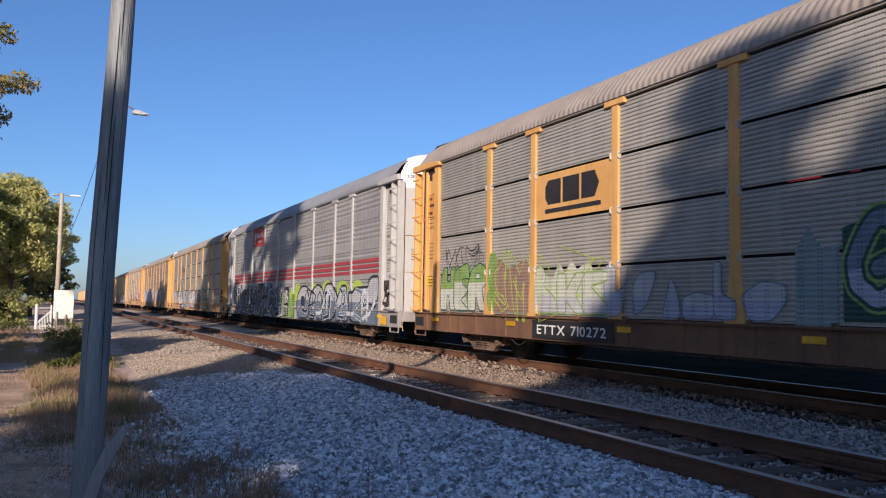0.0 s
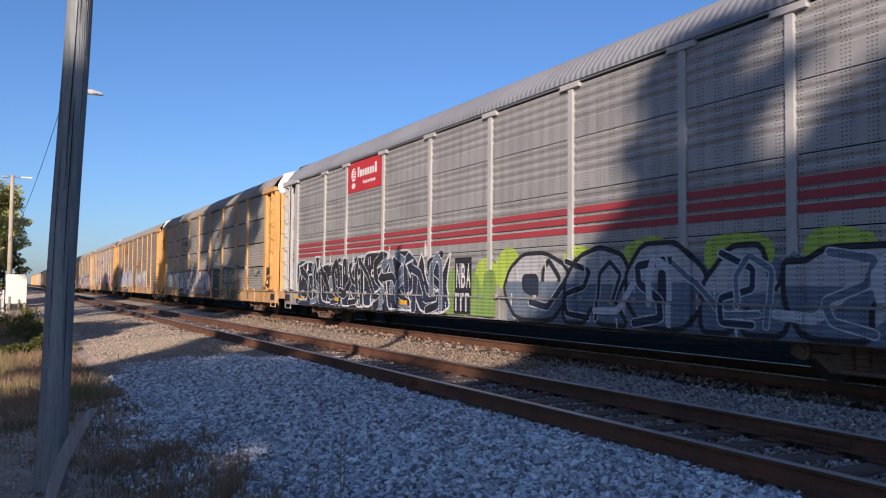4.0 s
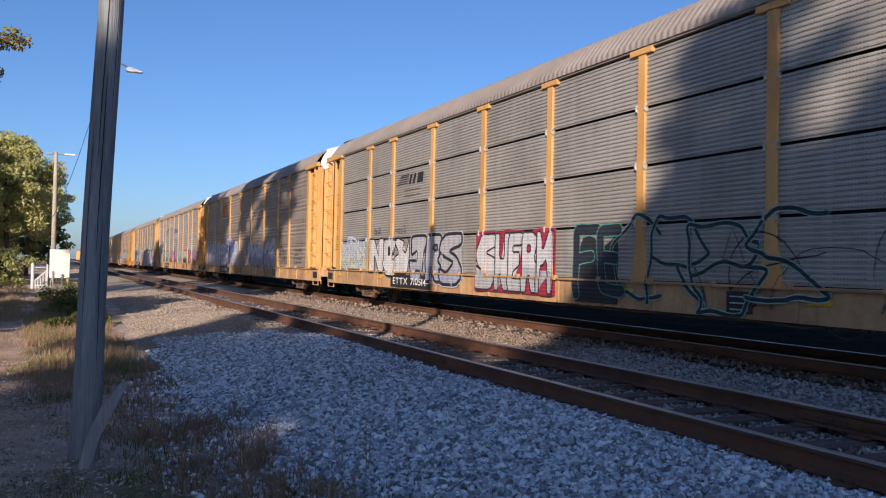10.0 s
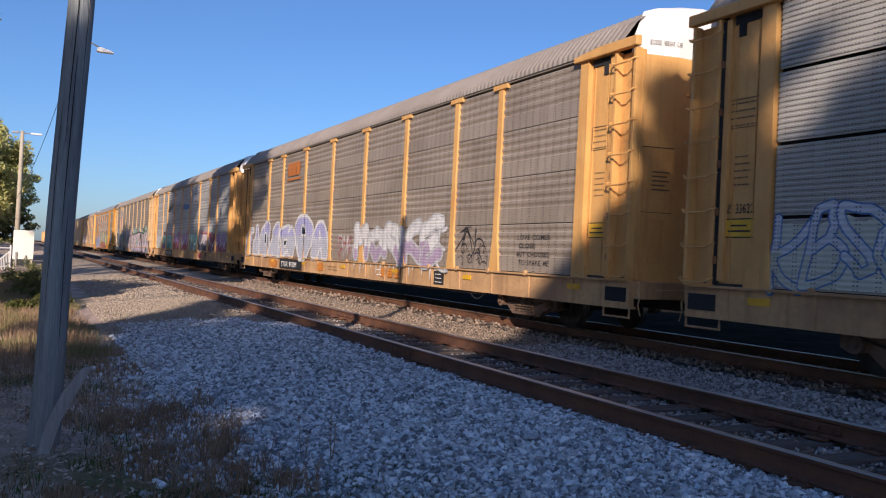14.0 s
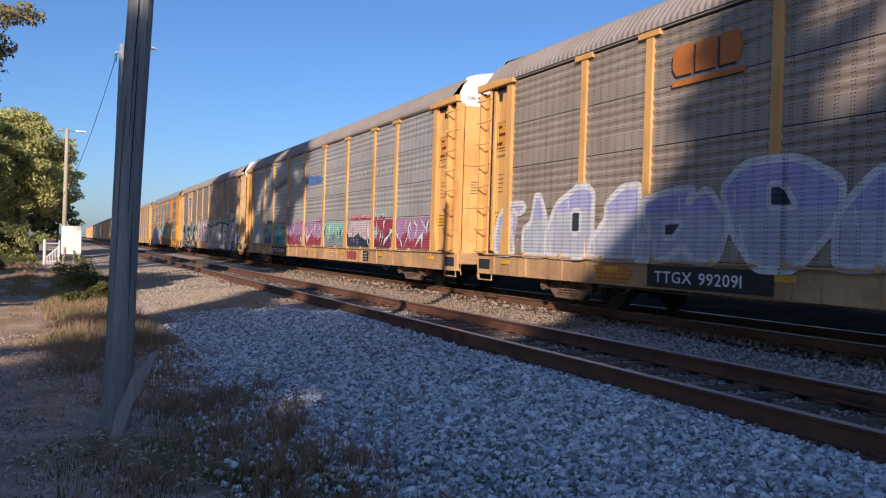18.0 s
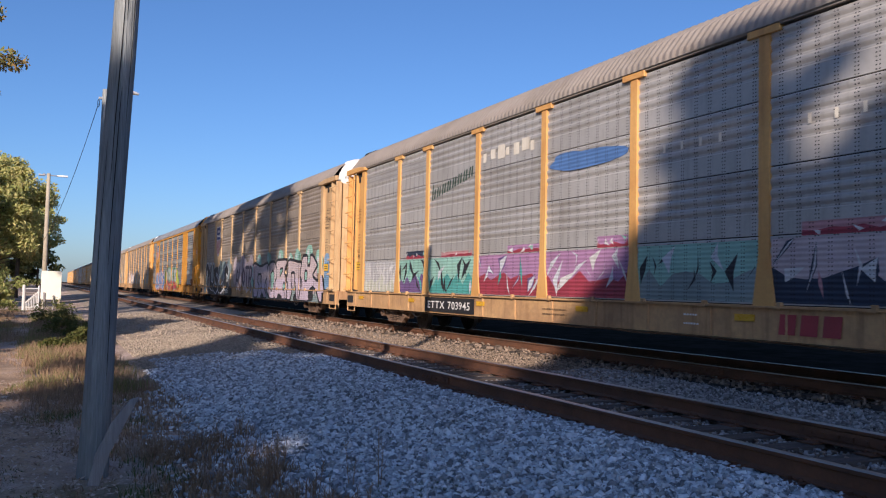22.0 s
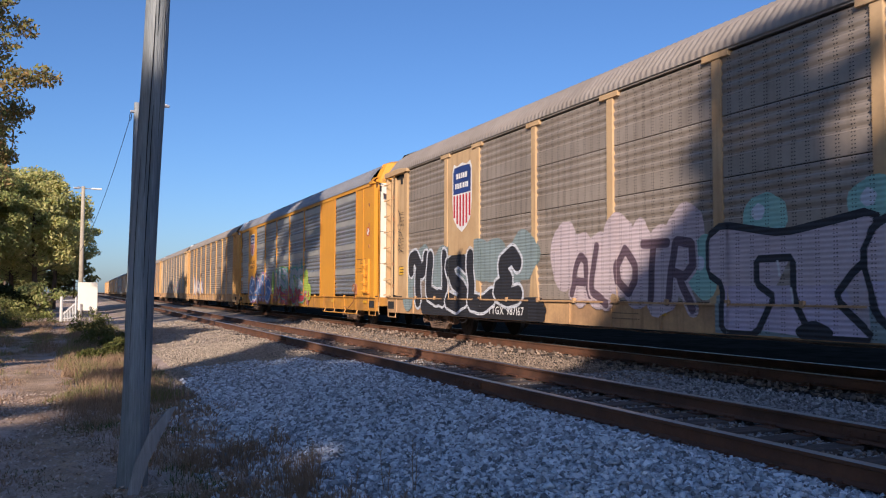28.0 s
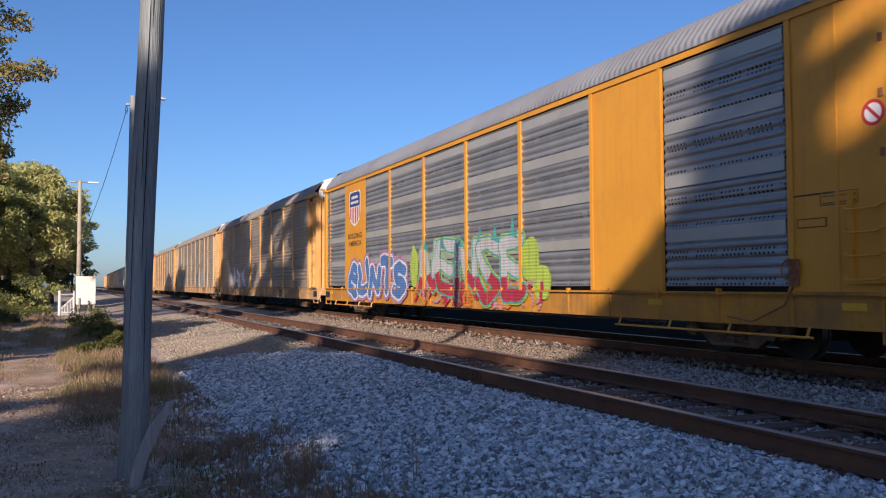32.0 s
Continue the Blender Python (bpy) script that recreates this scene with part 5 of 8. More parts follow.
    tube(bm, [(s * (half + 0.05), -1.5, 0.86), (s * (half + 0.13), -1.52, 0.74), (s * (half + 0.10), -1.53, 0.62), (s * (half + 0.16), -1.52, 0.45)], 0.012, 6)
    tube(bm, [(s * (half + 0.05), -1.5, 0.86), (s * (half + 0.2), -0.3, 0.9)], 0.012, 6)
    part("cut_lever", bm, M["tan"], car)


def stencil(car, x, z, w, h, rows, mat="stencil", y=-1.572, frame_mat=None, seed=0):
    """A block of lettering too small to read: rows of short bars, with a thin border where asked."""
    rng = random.Random(seed + int(100 * x))
    bm = bmesh.new()
    if frame_mat:
        for a in ((x - w / 2, x + w / 2, z, z + 0.012), (x - w / 2, x + w / 2, z + h - 0.012, z + h), (x - w / 2, x - w / 2 + 0.012, z, z + h), (x + w / 2 - 0.012, x + w / 2, z, z + h)):
            box(bm, a[0], a[1], y - 0.003, y, a[2], a[3])
    for i in range(rows):
        zz = z + h * (i + 0.28) / rows
        cur = x - w / 2 + 0.04
        while cur < x + w / 2 - 0.06:
            ln = rng.uniform(0.02, 0.06)
            box(bm, cur, min(cur + ln, x + w / 2 - 0.03), y - 0.003, y, zz, zz + 0.20 * h / rows)
            cur += ln + 0.02
    return tagged(part("stencilling", bm, M[mat], car), kind="stuff")


def plate(car, name, x0, x1, z0, z1, y, mat, label=""):
    bm = bmesh.new()
    box(bm, x0, x1, y, y + 0.012, z0, z1)
    return part(name, bm, M[mat], car, label)


def sticker(car, x, z, y=-1.572, w=0.52, h=0.24):
    plate(car, "sticker_edge", x - w / 2 - 0.018, x + w / 2 + 0.018, z - 0.018, z + h + 0.018, y - 0.003, "black")
    p = plate(car, "warning_sticker", x - w / 2, x + w / 2, z, z + h, y - 0.006, "sticker", "yellow warning sticker")
    bm = bmesh.new()
    for k, (a, b) in enumerate(((-0.16, 0.14), (-0.20, 0.20))):
        box(bm, x + a * w / 0.52, x + b * w / 0.52, y - 0.010, y - 0.006, z + h * (0.60 - 0.33 * k), z + h * (0.70 - 0.33 * k))
    part("sticker_text", bm, M["black"], p)


def quality_plate(car, x, z, w=0.52, h=0.62):
    """An orange painted plate with a dark border and three lines of bars."""
    p = plate(car, "quality_plate", x - w / 2, x + w / 2, z, z + h, -1.578, "orange_plate", "orange plate with dark border and lettering")
    for a in ((-0.5, 0.5, 0, 0.02), (-0.5, 0.5, 0.98, 1), (-0.5, -0.475, 0, 1), (0.475, 0.5, 0, 1), (-0.3, 0.05, 0.76, 0.86), (-0.25, 0.35, 0.46, 0.58), (-0.4, 0.1, 0.12, 0.24)):
        bm = bmesh.new()
        box(bm, x + a[0] * w, x + a[1] * w, -1.581, -1.577, z + a[2] * h, z + a[3] * h)
        part("plate_bar", bm, M["brown_ink"], p)


def autorack(label, **over):
    """A closed two-deck car carrier: sill, posts, side sheets, roof, ends, trucks. Its place is the track's centre line at rail height."""
    sp = dict(end="yellow", post="yellow", sill="sill_yellow", panel="panel_rib", kind="rib", roof="roof", door="yellow", cap="white", cap_z=4.85, flare=True, capped=True,
              half=BODY, edge=EDGE, posts=POSTS, rows=ROWS, clips=True, panels=None, ladders=True)
    sp.update(over)
    if sp["kind"] == "perf":
        sp["rows"] = ((1.05, 2.012), (2.030, 2.988), (3.006, 3.964), (3.982, 4.95))
    car = tagged(thing("freight_car"), label, "freight car", group="freight train")
    half, e = sp["half"], sp["edge"]
    # the dark hold, floor and underframe
    bm = bmesh.new()
    prism(bm, [(-1.50, 0.98), (1.50, 0.98), (1.50, 5.05), (0.9, 5.55), (-0.9, 5.55), (-1.50, 5.05)], "x", -half + 0.4, half - 0.4)
    part("hold", bm, M["inside"], car)
    bm = bmesh.new()
    box(bm, -half + 0.2, half - 0.2, -0.38, 0.38, 0.52, 0.99, 0.02)
    for x in (-5.2, -2.6, 0.4, 3.1, 5.6):
        box(bm, x - 0.06, x + 0.06, -1.5, 1.5, 0.62, 0.99)
    box(bm, -2.2, -0.8, -1.1, -0.5, 0.50, 0.92, 0.05)
    tube(bm, [(1.2, -0.85, 0.70), (2.6, -0.85, 0.70)], 0.2, 12)
    tube(bm, [(-9, -1.2, 0.66), (9, -1.2, 0.66)], 0.025, 6)
    part("underframe", bm, M["dark_steel"], car)
    for yy in (-1, 1):
        bm = bmesh.new()
        a, b = yy * (HALF - 0.02), yy * (HALF - 0.14)
        o = [(a, 0.545), (a, 1.0), (yy * (HALF + 0.01), 1.0), (yy * (HALF + 0.01), 1.035), (yy * 1.42, 1.035), (b, 0.98), (b, 0.60), (yy * 1.44, 0.58), (yy * 1.44, 0.545)]
        prism(bm, o, "x", -half + 0.05, half - 0.05)
        part("side_sill", bm, M[sp["sill"]], car)
    def stiffener():
        bm = bmesh.new()
        box(bm, -0.02, 0.02, -HALF - 0.005, -HALF + 0.03, 0.56, 0.99)
        me = mesh_of("sill_stiffener", bm)
        me.materials.append(M[sp["sill"]])
        return me
    for x in np.arange(-half + 0.9, half - 0.5, 1.46):
        link_mesh("sill_stiffener", shared(("stiffener", sp["sill"]), stiffener), None, car).location = (x, 0, 0)
    # shelf under the sheets with its small brackets, the train line below the sill
    bm = bmesh.new()
    box(bm, -half + 0.1, half - 0.1, -HALF - 0.035, -HALF + 0.05, 1.0, 1.028)
    part("sill_shelf", bm, M[sp["sill"]], car)
    def bracket():
        m = bmesh.new()
        box(m, -0.035, 0.035, -HALF - 0.045, -HALF + 0.03, 0.985, 1.085, 0.006)
        me = mesh_of("shelf_bracket", m)
        me.materials.append(M[sp["sill"]])
        return me
    for x in np.arange(-e + 0.7, e - 0.3, 1.455):
        link_mesh("shelf_bracket", shared(("bracket", sp["sill"]), bracket), None, car).location = (x, 0, 0)
    bm = bmesh.new()
    pts = [(x, -1.50, 0.505 + 0.012 * math.sin(3.1 * x)) for x in np.arange(-half + 4.9, half - 4.8, 0.5)]
    tube(bm, pts, 0.016, 5)
    part("train_line", bm, M["truck_steel"], car)
    for x in (-half + 5.4, half - 5.6):
        bm = bmesh.new()
        tube(bm, [(x + 0.11 * k, -1.54, 0.52 - 0.13 * math.sin(math.pi * k / 6)) for k in range(7)], 0.014, 5)
        part("hose_loop", bm, M["black"], car)
    # side sheets
    edges = (-e,) + tuple(sp["posts"]) + (e,)
    bays = sp["panels"] or [(a + (0.09 if i else 0.03), b - (0.09 if i < len(edges) - 2 else 0.03), sp["panel"], sp["kind"]) for i, (a, b) in enumerate(zip(edges, edges[1:]))]
    far = bmesh.new()
    for a, b, mat, kind in bays:
        for z0, z1 in sp["rows"]:
            ob = link_mesh("side_panel", panel_mesh(kind, b - a, z1 - z0, mat), None, car)
            ob.location = ((a + b) / 2, -1.595, z0)
            box(far, a, b, 1.56, 1.60, z0, z1)
    tagged(part("far_side_sheets", far, M[sp["panel"]], car), kind="stuff")
    pm = post_mesh(sp["post"], sp["flare"], sp["capped"])
    for x in sp["posts"]:
        ob = link_mesh("post", pm, None, car)
        ob.location = (x, -1.60, 0)
    bm = bmesh.new()
    for x in sp["posts"]:
        box(bm, x - 0.1, x + 0.1, 1.58, 1.65, 1.0, 5.0)
    tagged(part("far_posts", bm, M[sp["post"]], car), kind="stuff")
    if sp["clips"]:
        for x in sp["posts"]:
            for z0, z1 in sp["rows"][:-1]:
                for k in (-0.115, 0.115):
                    ob = link_mesh("panel_clip", clip_mesh(), None, car)
                    ob.location = (x + k, -1.618, z1 + 0.02)
    # roof and eave
    link_mesh("roof", roof_mesh(sp["roof"], half - 0.34, 0), None, car)
    for yy in (-1, 1):
        bm = bmesh.new()
        a, b = sorted((yy * 1.66, yy * 1.52))
        box(bm, -half + 0.3, half - 0.3, a, b, 4.985, 5.045, 0.008)
        part("eave_rail", bm, M[sp["roof"]] if sp["capped"] else M[sp["post"]], car)
    for s in (-1, 1):
        end_parts(car, s, sp)
        if sp["ladders"]:
            ladder_parts(car, s * (half - 0.32), sp["end"])
        tr = link_mesh("truck", truck_mesh(), None, car)
        tr.location = (s * (half - 3.62), 0, 0)
        for k in (-1, 1):
            w = link_mesh("wheelset", wheelset_mesh(), None, tr)
            w.location = (k * 0.86, 0, WHEEL_R)
        bm = bmesh.new()
        tube(bm, [(s * (half - 4.9), -1.3, 0.62), (s * (half - 4.4), -1.32, 0.42), (s * (half - 3.2), -1.32, 0.40), (s * (half - 2.4), -1.3, 0.62)], 0.018, 6)
        part("brake_rod", bm, M["dark_steel"], car)
    # amber reflectors along the sill
    for x in np.arange(-12.2, 12.5, 4.05):
        plate(car, "reflector", x - 0.19, x + 0.19, 0.80, 0.90, -HALF - 0.005, "reflector")
    return car


# ---- paint on the cars ----
FACE, POST_FACE = -1.6165, -1.6485


def drape(bm, posts, wide=0.20):
    """Cut paint off at the sill's lower edge; where it runs over a post, lift it onto the post's face."""
    bmesh.ops.bisect_plane(bm, geom=bm.verts[:] + bm.edges[:] + bm.faces[:], plane_co=(0, 0, 0.56), plane_no=(0, 0, -1), clear_outer=True)
    low = bm.copy()
    bmesh.ops.bisect_plane(low, geom=low.verts[:] + low.edges[:] + low.faces[:], plane_co=(0, 0, 1.03), plane_no=(0, 0, 1), clear_outer=True)
    if low.faces:
        me = bpy.data.meshes.new("tmp")
        for v in low.verts:
            v.co.y += -0.026
        low.to_mesh(me)
        bm.from_mesh(me)
        bpy.data.meshes.remove(me)
    low.free()
    for x in posts:
        c = bm.copy()
        for co, no in (((x - wide, 0, 0), (-1, 0, 0)), ((x + wide, 0, 0), (1, 0, 0))):
            bmesh.ops.bisect_plane(c, geom=c.verts[:] + c.edges[:] + c.faces[:], plane_co=co, plane_no=no, clear_outer=True)
        if c.faces:
            me = bpy.data.meshes.new("tmp")
            for v in c.verts:
                v.co.y += POST_FACE - FACE
            c.to_mesh(me)
            bm.from_mesh(me)
            bpy.data.meshes.remove(me)
        c.free()


def add_poly(bm, pts, y, mi):
    """A flat outline in x and z, as triangles."""
    from_ = [bm.verts.new((p[0], y, p[1])) for p in pts]
    f = bm.faces.new(from_)
    f.material_index = mi
    bmesh.ops.triangulate(bm, faces=[f])


def ribbon(bm, pts, width, y, mi, taper=True):
    prev = None
    n = len(pts)
    for i, p in enumerate(pts):
        a, b = Vector(pts[max(0, i - 1)]), Vector(pts[min(n - 1, i + 1)])
        d = (b - a)
        d = d.normalized() if d.length > 1e-6 else Vector((1, 0))
        w = width * (0.25 + 0.75 * math.sin(math.pi * (i + 0.5) / n) ** 0.6 if taper else 1.0)
        nn = Vector((-d.y, d.x)) * w / 2
        cur = (bm.verts.new((p[0] - nn.x, y, p[1] - nn.y)), bm.verts.new((p[0] + nn.x, y, p[1] + nn.y)))
        if prev:
            bm.faces.new((prev[0], prev[1], cur[1], cur[0])).material_index = mi
        prev = cur


def blob(cx, cz, rx, rz, seed, rough=0.18, n=26):
    out = []
    for k in range(n):
        a = 2 * math.pi * k / n
        r = 1 + rough * noise.noise(Vector((math.cos(a) * 1.6 + seed, math.sin(a) * 1.6, seed * 0.37)))
        out.append((cx + rx * r * math.cos(a), cz + rz * r * math.sin(a)))
    return out


def graffiti(car, words, x0, x1, z0, z1, fill, line, halo=None, seed=0, wild=0.05, posts=(), label="", tilt=6, glint=None, fat=0.05, edge=0.10):
    """Fat hand-painted letters: halo, outline and fill in layers, each letter turned and bent a little."""
    rng = random.Random(seed)
    bm = bmesh.new()
    mats = [M[fill] if fill in M else M["spray_" + fill], M["spray_" + line]] + ([M["spray_" + halo]] if halo else []) + ([M["spray_" + glint]] if glint else [])
    n = len(words)
    cell = (x1 - x0) / n
    jit = [(rng.uniform(-tilt, tilt), rng.uniform(0.92, 1.08), rng.uniform(-0.04, 0.04)) for _ in words]
    k = min(1.0, 0.75 / (0.5 * (cell + z1 - z0)))       # wide letters need thinner lines
    fat, edge = round(fat * k, 3), round(edge * k, 3)
    layers = ([(round(fat + edge + 0.09 * k, 3), 2, 0.0)] if halo else []) + [(fat + edge, 1, -0.0025), (fat, 0, -0.005)]
    for fatness, mi, dy in layers:
        for i, ch in enumerate(words):
            if ch == " ":
                continue
            co, fs = glyph(ch, fatness)
            base = glyph(ch, 0.0)[0]
            lo, hi = base.min(0), base.max(0)
            q = (co - (lo + hi) / 2) / np.maximum(hi - lo, 0.05)
            ang, sc, dz = jit[i]
            ca, sa = math.cos(radians(ang)), math.sin(radians(ang))
            vs = []
            for p in q:
                px, pz = p[0] * cell * 0.80 * sc, p[1] * (z1 - z0) * 0.86 * sc
                px, pz = ca * px - sa * pz, sa * px + ca * pz
                X, Z = x0 + cell * (i + 0.5) + px, (z0 + z1) / 2 + pz + dz
                X += wild * cell * noise.noise(Vector((X * 1.9, Z * 1.9, seed)))
                Z += wild * 1.6 * noise.noise(Vector((X * 2.3, Z * 2.0, seed + 9.5)))
                vs.append(bm.verts.new((X, FACE + dy, Z)))
            for f in fs:
                try:
                    bm.faces.new([vs[k] for k in f]).material_index = mi
                except ValueError:
                    pass
    if glint:
        for i in range(n * 2):
            x, z = x0 + (x1 - x0) * (i + rng.random()) / (2 * n), rng.uniform(z0 + 0.35 * (z1 - z0), z1 - 0.1 * (z1 - z0))
            ribbon(bm, [(x, z), (x + 0.02, z - 0.08), (x + 0.03, z - 0.16)], 0.035, FACE - 0.007, len(mats) - 1)
    drape(bm, [p for p in posts if x0 - 0.3 < p < x1 + 0.3])
    return tagged(part("graffiti", bm, mats, car, label), kind="stuff")


def outline_letters(car, words, x0, x1, z0, z1, line, width=0.03, seed=0, wild=0.3, posts=(), tilt=8, label=""):
    """Letters drawn as bare outlines, the panel showing through."""
    rng = random.Random(seed)
    bm = bmesh.new()
    cell = (x1 - x0) / len(words)
    for i, ch in enumerate(words):
        if ch == " ":
            continue
        loops = glyph_loops(ch)
        allp = np.concatenate(loops)
        lo, hi = allp.min(0), allp.max(0)
        ang = radians(rng.uniform(-tilt, tilt))
        ca, sa = math.cos(ang), math.sin(ang)
        for lp in loops:
            q = (lp - (lo + hi) / 2) / np.maximum(hi - lo, 0.05)
            pts = []
            for px, pz in q:
                px, pz = px * cell * 0.86, pz * (z1 - z0) * 0.9
                px, pz = ca * px - sa * pz, sa * px + ca * pz
                X, Z = x0 + cell * (i + 0.5) + px, (z0 + z1) / 2 + pz
                X += wild * cell * noise.noise(Vector((X * 1.9, Z * 1.9, seed)))
                Z += wild * 1.2 * noise.noise(Vector((X * 2.3, Z * 2.0, seed + 9.5)))
                pts.append((X, Z))
            ribbon(bm, pts + pts[:1], width, FACE - 0.003, 0, False)
    drape(bm, [p for p in posts if x0 - 0.3 < p < x1 + 0.3])
    return tagged(part("graffiti", bm, [M["spray_" + line]], car, label), kind="stuff")


def scrawl(car, x0, x1, z0, z1, count, width, cols, seed=0, curl=1.0, posts=(), label="", ground=None, step=0.09, rise=0.5):
    """Loose swirling strokes over a painted ground."""
    rng = random.Random(seed)
    bm = bmesh.new()
    mats = [M["spray_" + c] for c in cols] + ([M["spray_" + ground]] if ground else [])
    if ground:
        m = 40
        top = [(x0 + (x1 - x0) * k / m, z1 - (z1 - z0) * (0.10 + 0.28 * abs(noise.noise(Vector((k * 0.55, seed, 0)))) + (0.10 if k % 3 else 0))) for k in range(m + 1)]
        low = [(x0 + (x1 - x0) * k / m, z0 + 0.04 * noise.noise(Vector((k * 0.8, seed, 4)))) for k in range(m, -1, -1)]
        for k in range(m):
            a, b, c, d = top[k], top[k + 1], low[m - k - 1], low[m - k]
            f = bm.faces.new([bm.verts.new((p[0], FACE, p[1])) for p in (a, b, c, d)])
            f.material_index = len(cols)
    for i in range(count):
        x, z = x0 + (x1 - x0) * (i + rng.random()) / count, rng.uniform(z0, z0 + rise * (z1 - z0))
        a, turn = rng.uniform(0.6, 2.5), rng.uniform(-1, 1) * 0.35 * curl
        pts = []
        for k in range(rng.randint(9, 20)):
            pts.append((x, z))
            x += math.cos(a) * step
            z += math.sin(a) * step
            a += turn + rng.uniform(-0.25, 0.25)
            if z > z1 - 0.05 or z < z0 + 0.04:
                a = -a
                turn = -turn
            z = min(z1, max(z0, z))
            x = min(x1, max(x0, x))
        ribbon(bm, pts, width * rng.uniform(0.6, 1.4), FACE - 0.002 - 0.00004 * i, rng.randrange(len(cols)))
    drape(bm, [p for p in posts if x0 < p < x1])
    return tagged(part("graffiti", bm, mats, car, label), kind="stuff")


def cloud(car, spots, col, seed=0, posts=(), label="", face=FACE):
    bm = bmesh.new()
    for i, (x, z, rx, rz) in enumerate(spots):
        add_poly(bm, blob(x, z, rx, rz, seed + i * 1.7), face + 0.001 - 0.00005 * i, 0)
    drape(bm, posts)
    return tagged(part("graffiti", bm, [M["spray_" + col]], car, label), kind="stuff")


def shapes(car, name, polys, mat, y, label=""):
    for i, p in enumerate(polys):
        bm = bmesh.new()
        add_poly(bm, p, y - 0.0003 * i, 0)
        ob = part(name, bm, M[mat], car, label)
    return ob


def rect(x0, x1, z0, z1):
    return [(x0, z0), (x1, z0), (x1, z1), (x0, z1)]


def spell(name, words, x0, x1, z0, z1, y, mat, parent, fat=0.012):
    """A line of plain text, each character a mesh of its own."""
    cur, placed = 0.0, []
    for ch in words:
        if ch == " ":
            cur += 0.4
            continue
        co, fs = glyph(ch, fat)
        lo, hi = co[:, 0].min(), co[:, 0].max()
        placed.append((co - [lo, 0] + [cur, 0], fs))
        cur += hi - lo + 0.09
    cur -= 0.09
    for co, fs in placed:
        bm = bmesh.new()
        vs = [bm.verts.new((x0 + (x1 - x0) * p[0] / cur, y, z0 + (z1 - z0) * p[1] / 0.72)) for p in co]
        for f in fs:
            try:
                bm.faces.new([vs[i] for i in f])
            except ValueError:
                pass
        part(name, bm, M[mat], parent)


def car_number(car, words, x0=-7.0, x1=-4.6, wide=2.6, mat="white", panel="black"):
    p = plate(car, "number_panel", x0 - 0.2, x0 + wide, 0.585, 0.955, -HALF - 0.014, panel, panel + " painted panel with the white stencilled car number")
    spell("character", words, x0, x1, 0.675, 0.865, -HALF - 0.018, mat, p)


# letters as strokes over a grid of 5 by 7: x then z
STROKES = {"A": "00-15-26-35-40 12-32", "B": "00-06-36-44-33-03 33-42-30-00", "C": "45-26-04-02-20-41", "D": "00-06-25-43-21-00", "E": "46-06-00-40 03-33", "F": "46-06-00 03-33",
           "G": "45-26-04-02-20-41-43-23", "H": "06-00 46-40 03-43", "I": "26-20", "J": "46-42-20-02", "K": "06-00 46-03-40", "L": "06-00-40", "M": "00-06-23-46-40", "N": "00-06-40-46",
           "O": "26-04-02-20-42-44-26", "P": "00-06-36-44-33-03", "R": "00-06-36-44-33-03 23-40", "S": "45-26-05-13-32-41-20-01", "T": "06-46 26-20", "U": "06-01-20-41-46", "V": "06-20-46",
           "W": "06-10-24-30-46", "X": "06-40 46-00", "Y": "06-23-46 23-20", "Z": "06-46-00-40", "t": "04-06-16-34-45-46 24-20", "e": "45-36-15-14-23-12-01-20-41", "Q": "26-04-02-20-42-44-26 22-40"}


def smooth_line(pts, times=2):
    for _ in range(times):
        out = [pts[0]]
        for a, b in zip(pts, pts[1:]):
            out += [(0.78 * a[0] + 0.22 * b[0], 0.78 * a[1] + 0.22 * b[1]), (0.22 * a[0] + 0.78 * b[0], 0.22 * a[1] + 0.78 * b[1])]
        pts = out + [pts[-1]]
    return pts


def stroke(bm, pts, width, y, mi, caps=True, pick=None):
    """A painted stroke of even width with round ends."""
    n, prev, r = len(pts), None, width / 2
    for i, p in enumerate(pts):
        d = Vector(pts[min(n - 1, i + 1)]) - Vector(pts[max(0, i - 1)])
        d = d.normalized() if d.length > 1e-6 else Vector((1, 0))
        nn = Vector((-d.y, d.x)) * r
        cur = (bm.verts.new((p[0] - nn.x, y, p[1] - nn.y)), bm.verts.new((p[0] + nn.x, y, p[1] + nn.y)))
        if prev:
            bm.faces.new((prev[0], prev[1], cur[1], cur[0])).material_index = pick(p[1]) if pick else mi
        if caps and i in (0, n - 1):
            q = math.atan2(-d.y, -d.x) if i == 0 else math.atan2(d.y, d.x)
            fan = [bm.verts.new((p[0] + r * math.cos(q + math.pi * (k / 6 - 0.5)), y, p[1] + r * math.sin(q + math.pi * (k / 6 - 0.5)))) for k in range(7)]
            bm.faces.new(fan).material_index = pick(p[1]) if pick else mi
        prev = cur


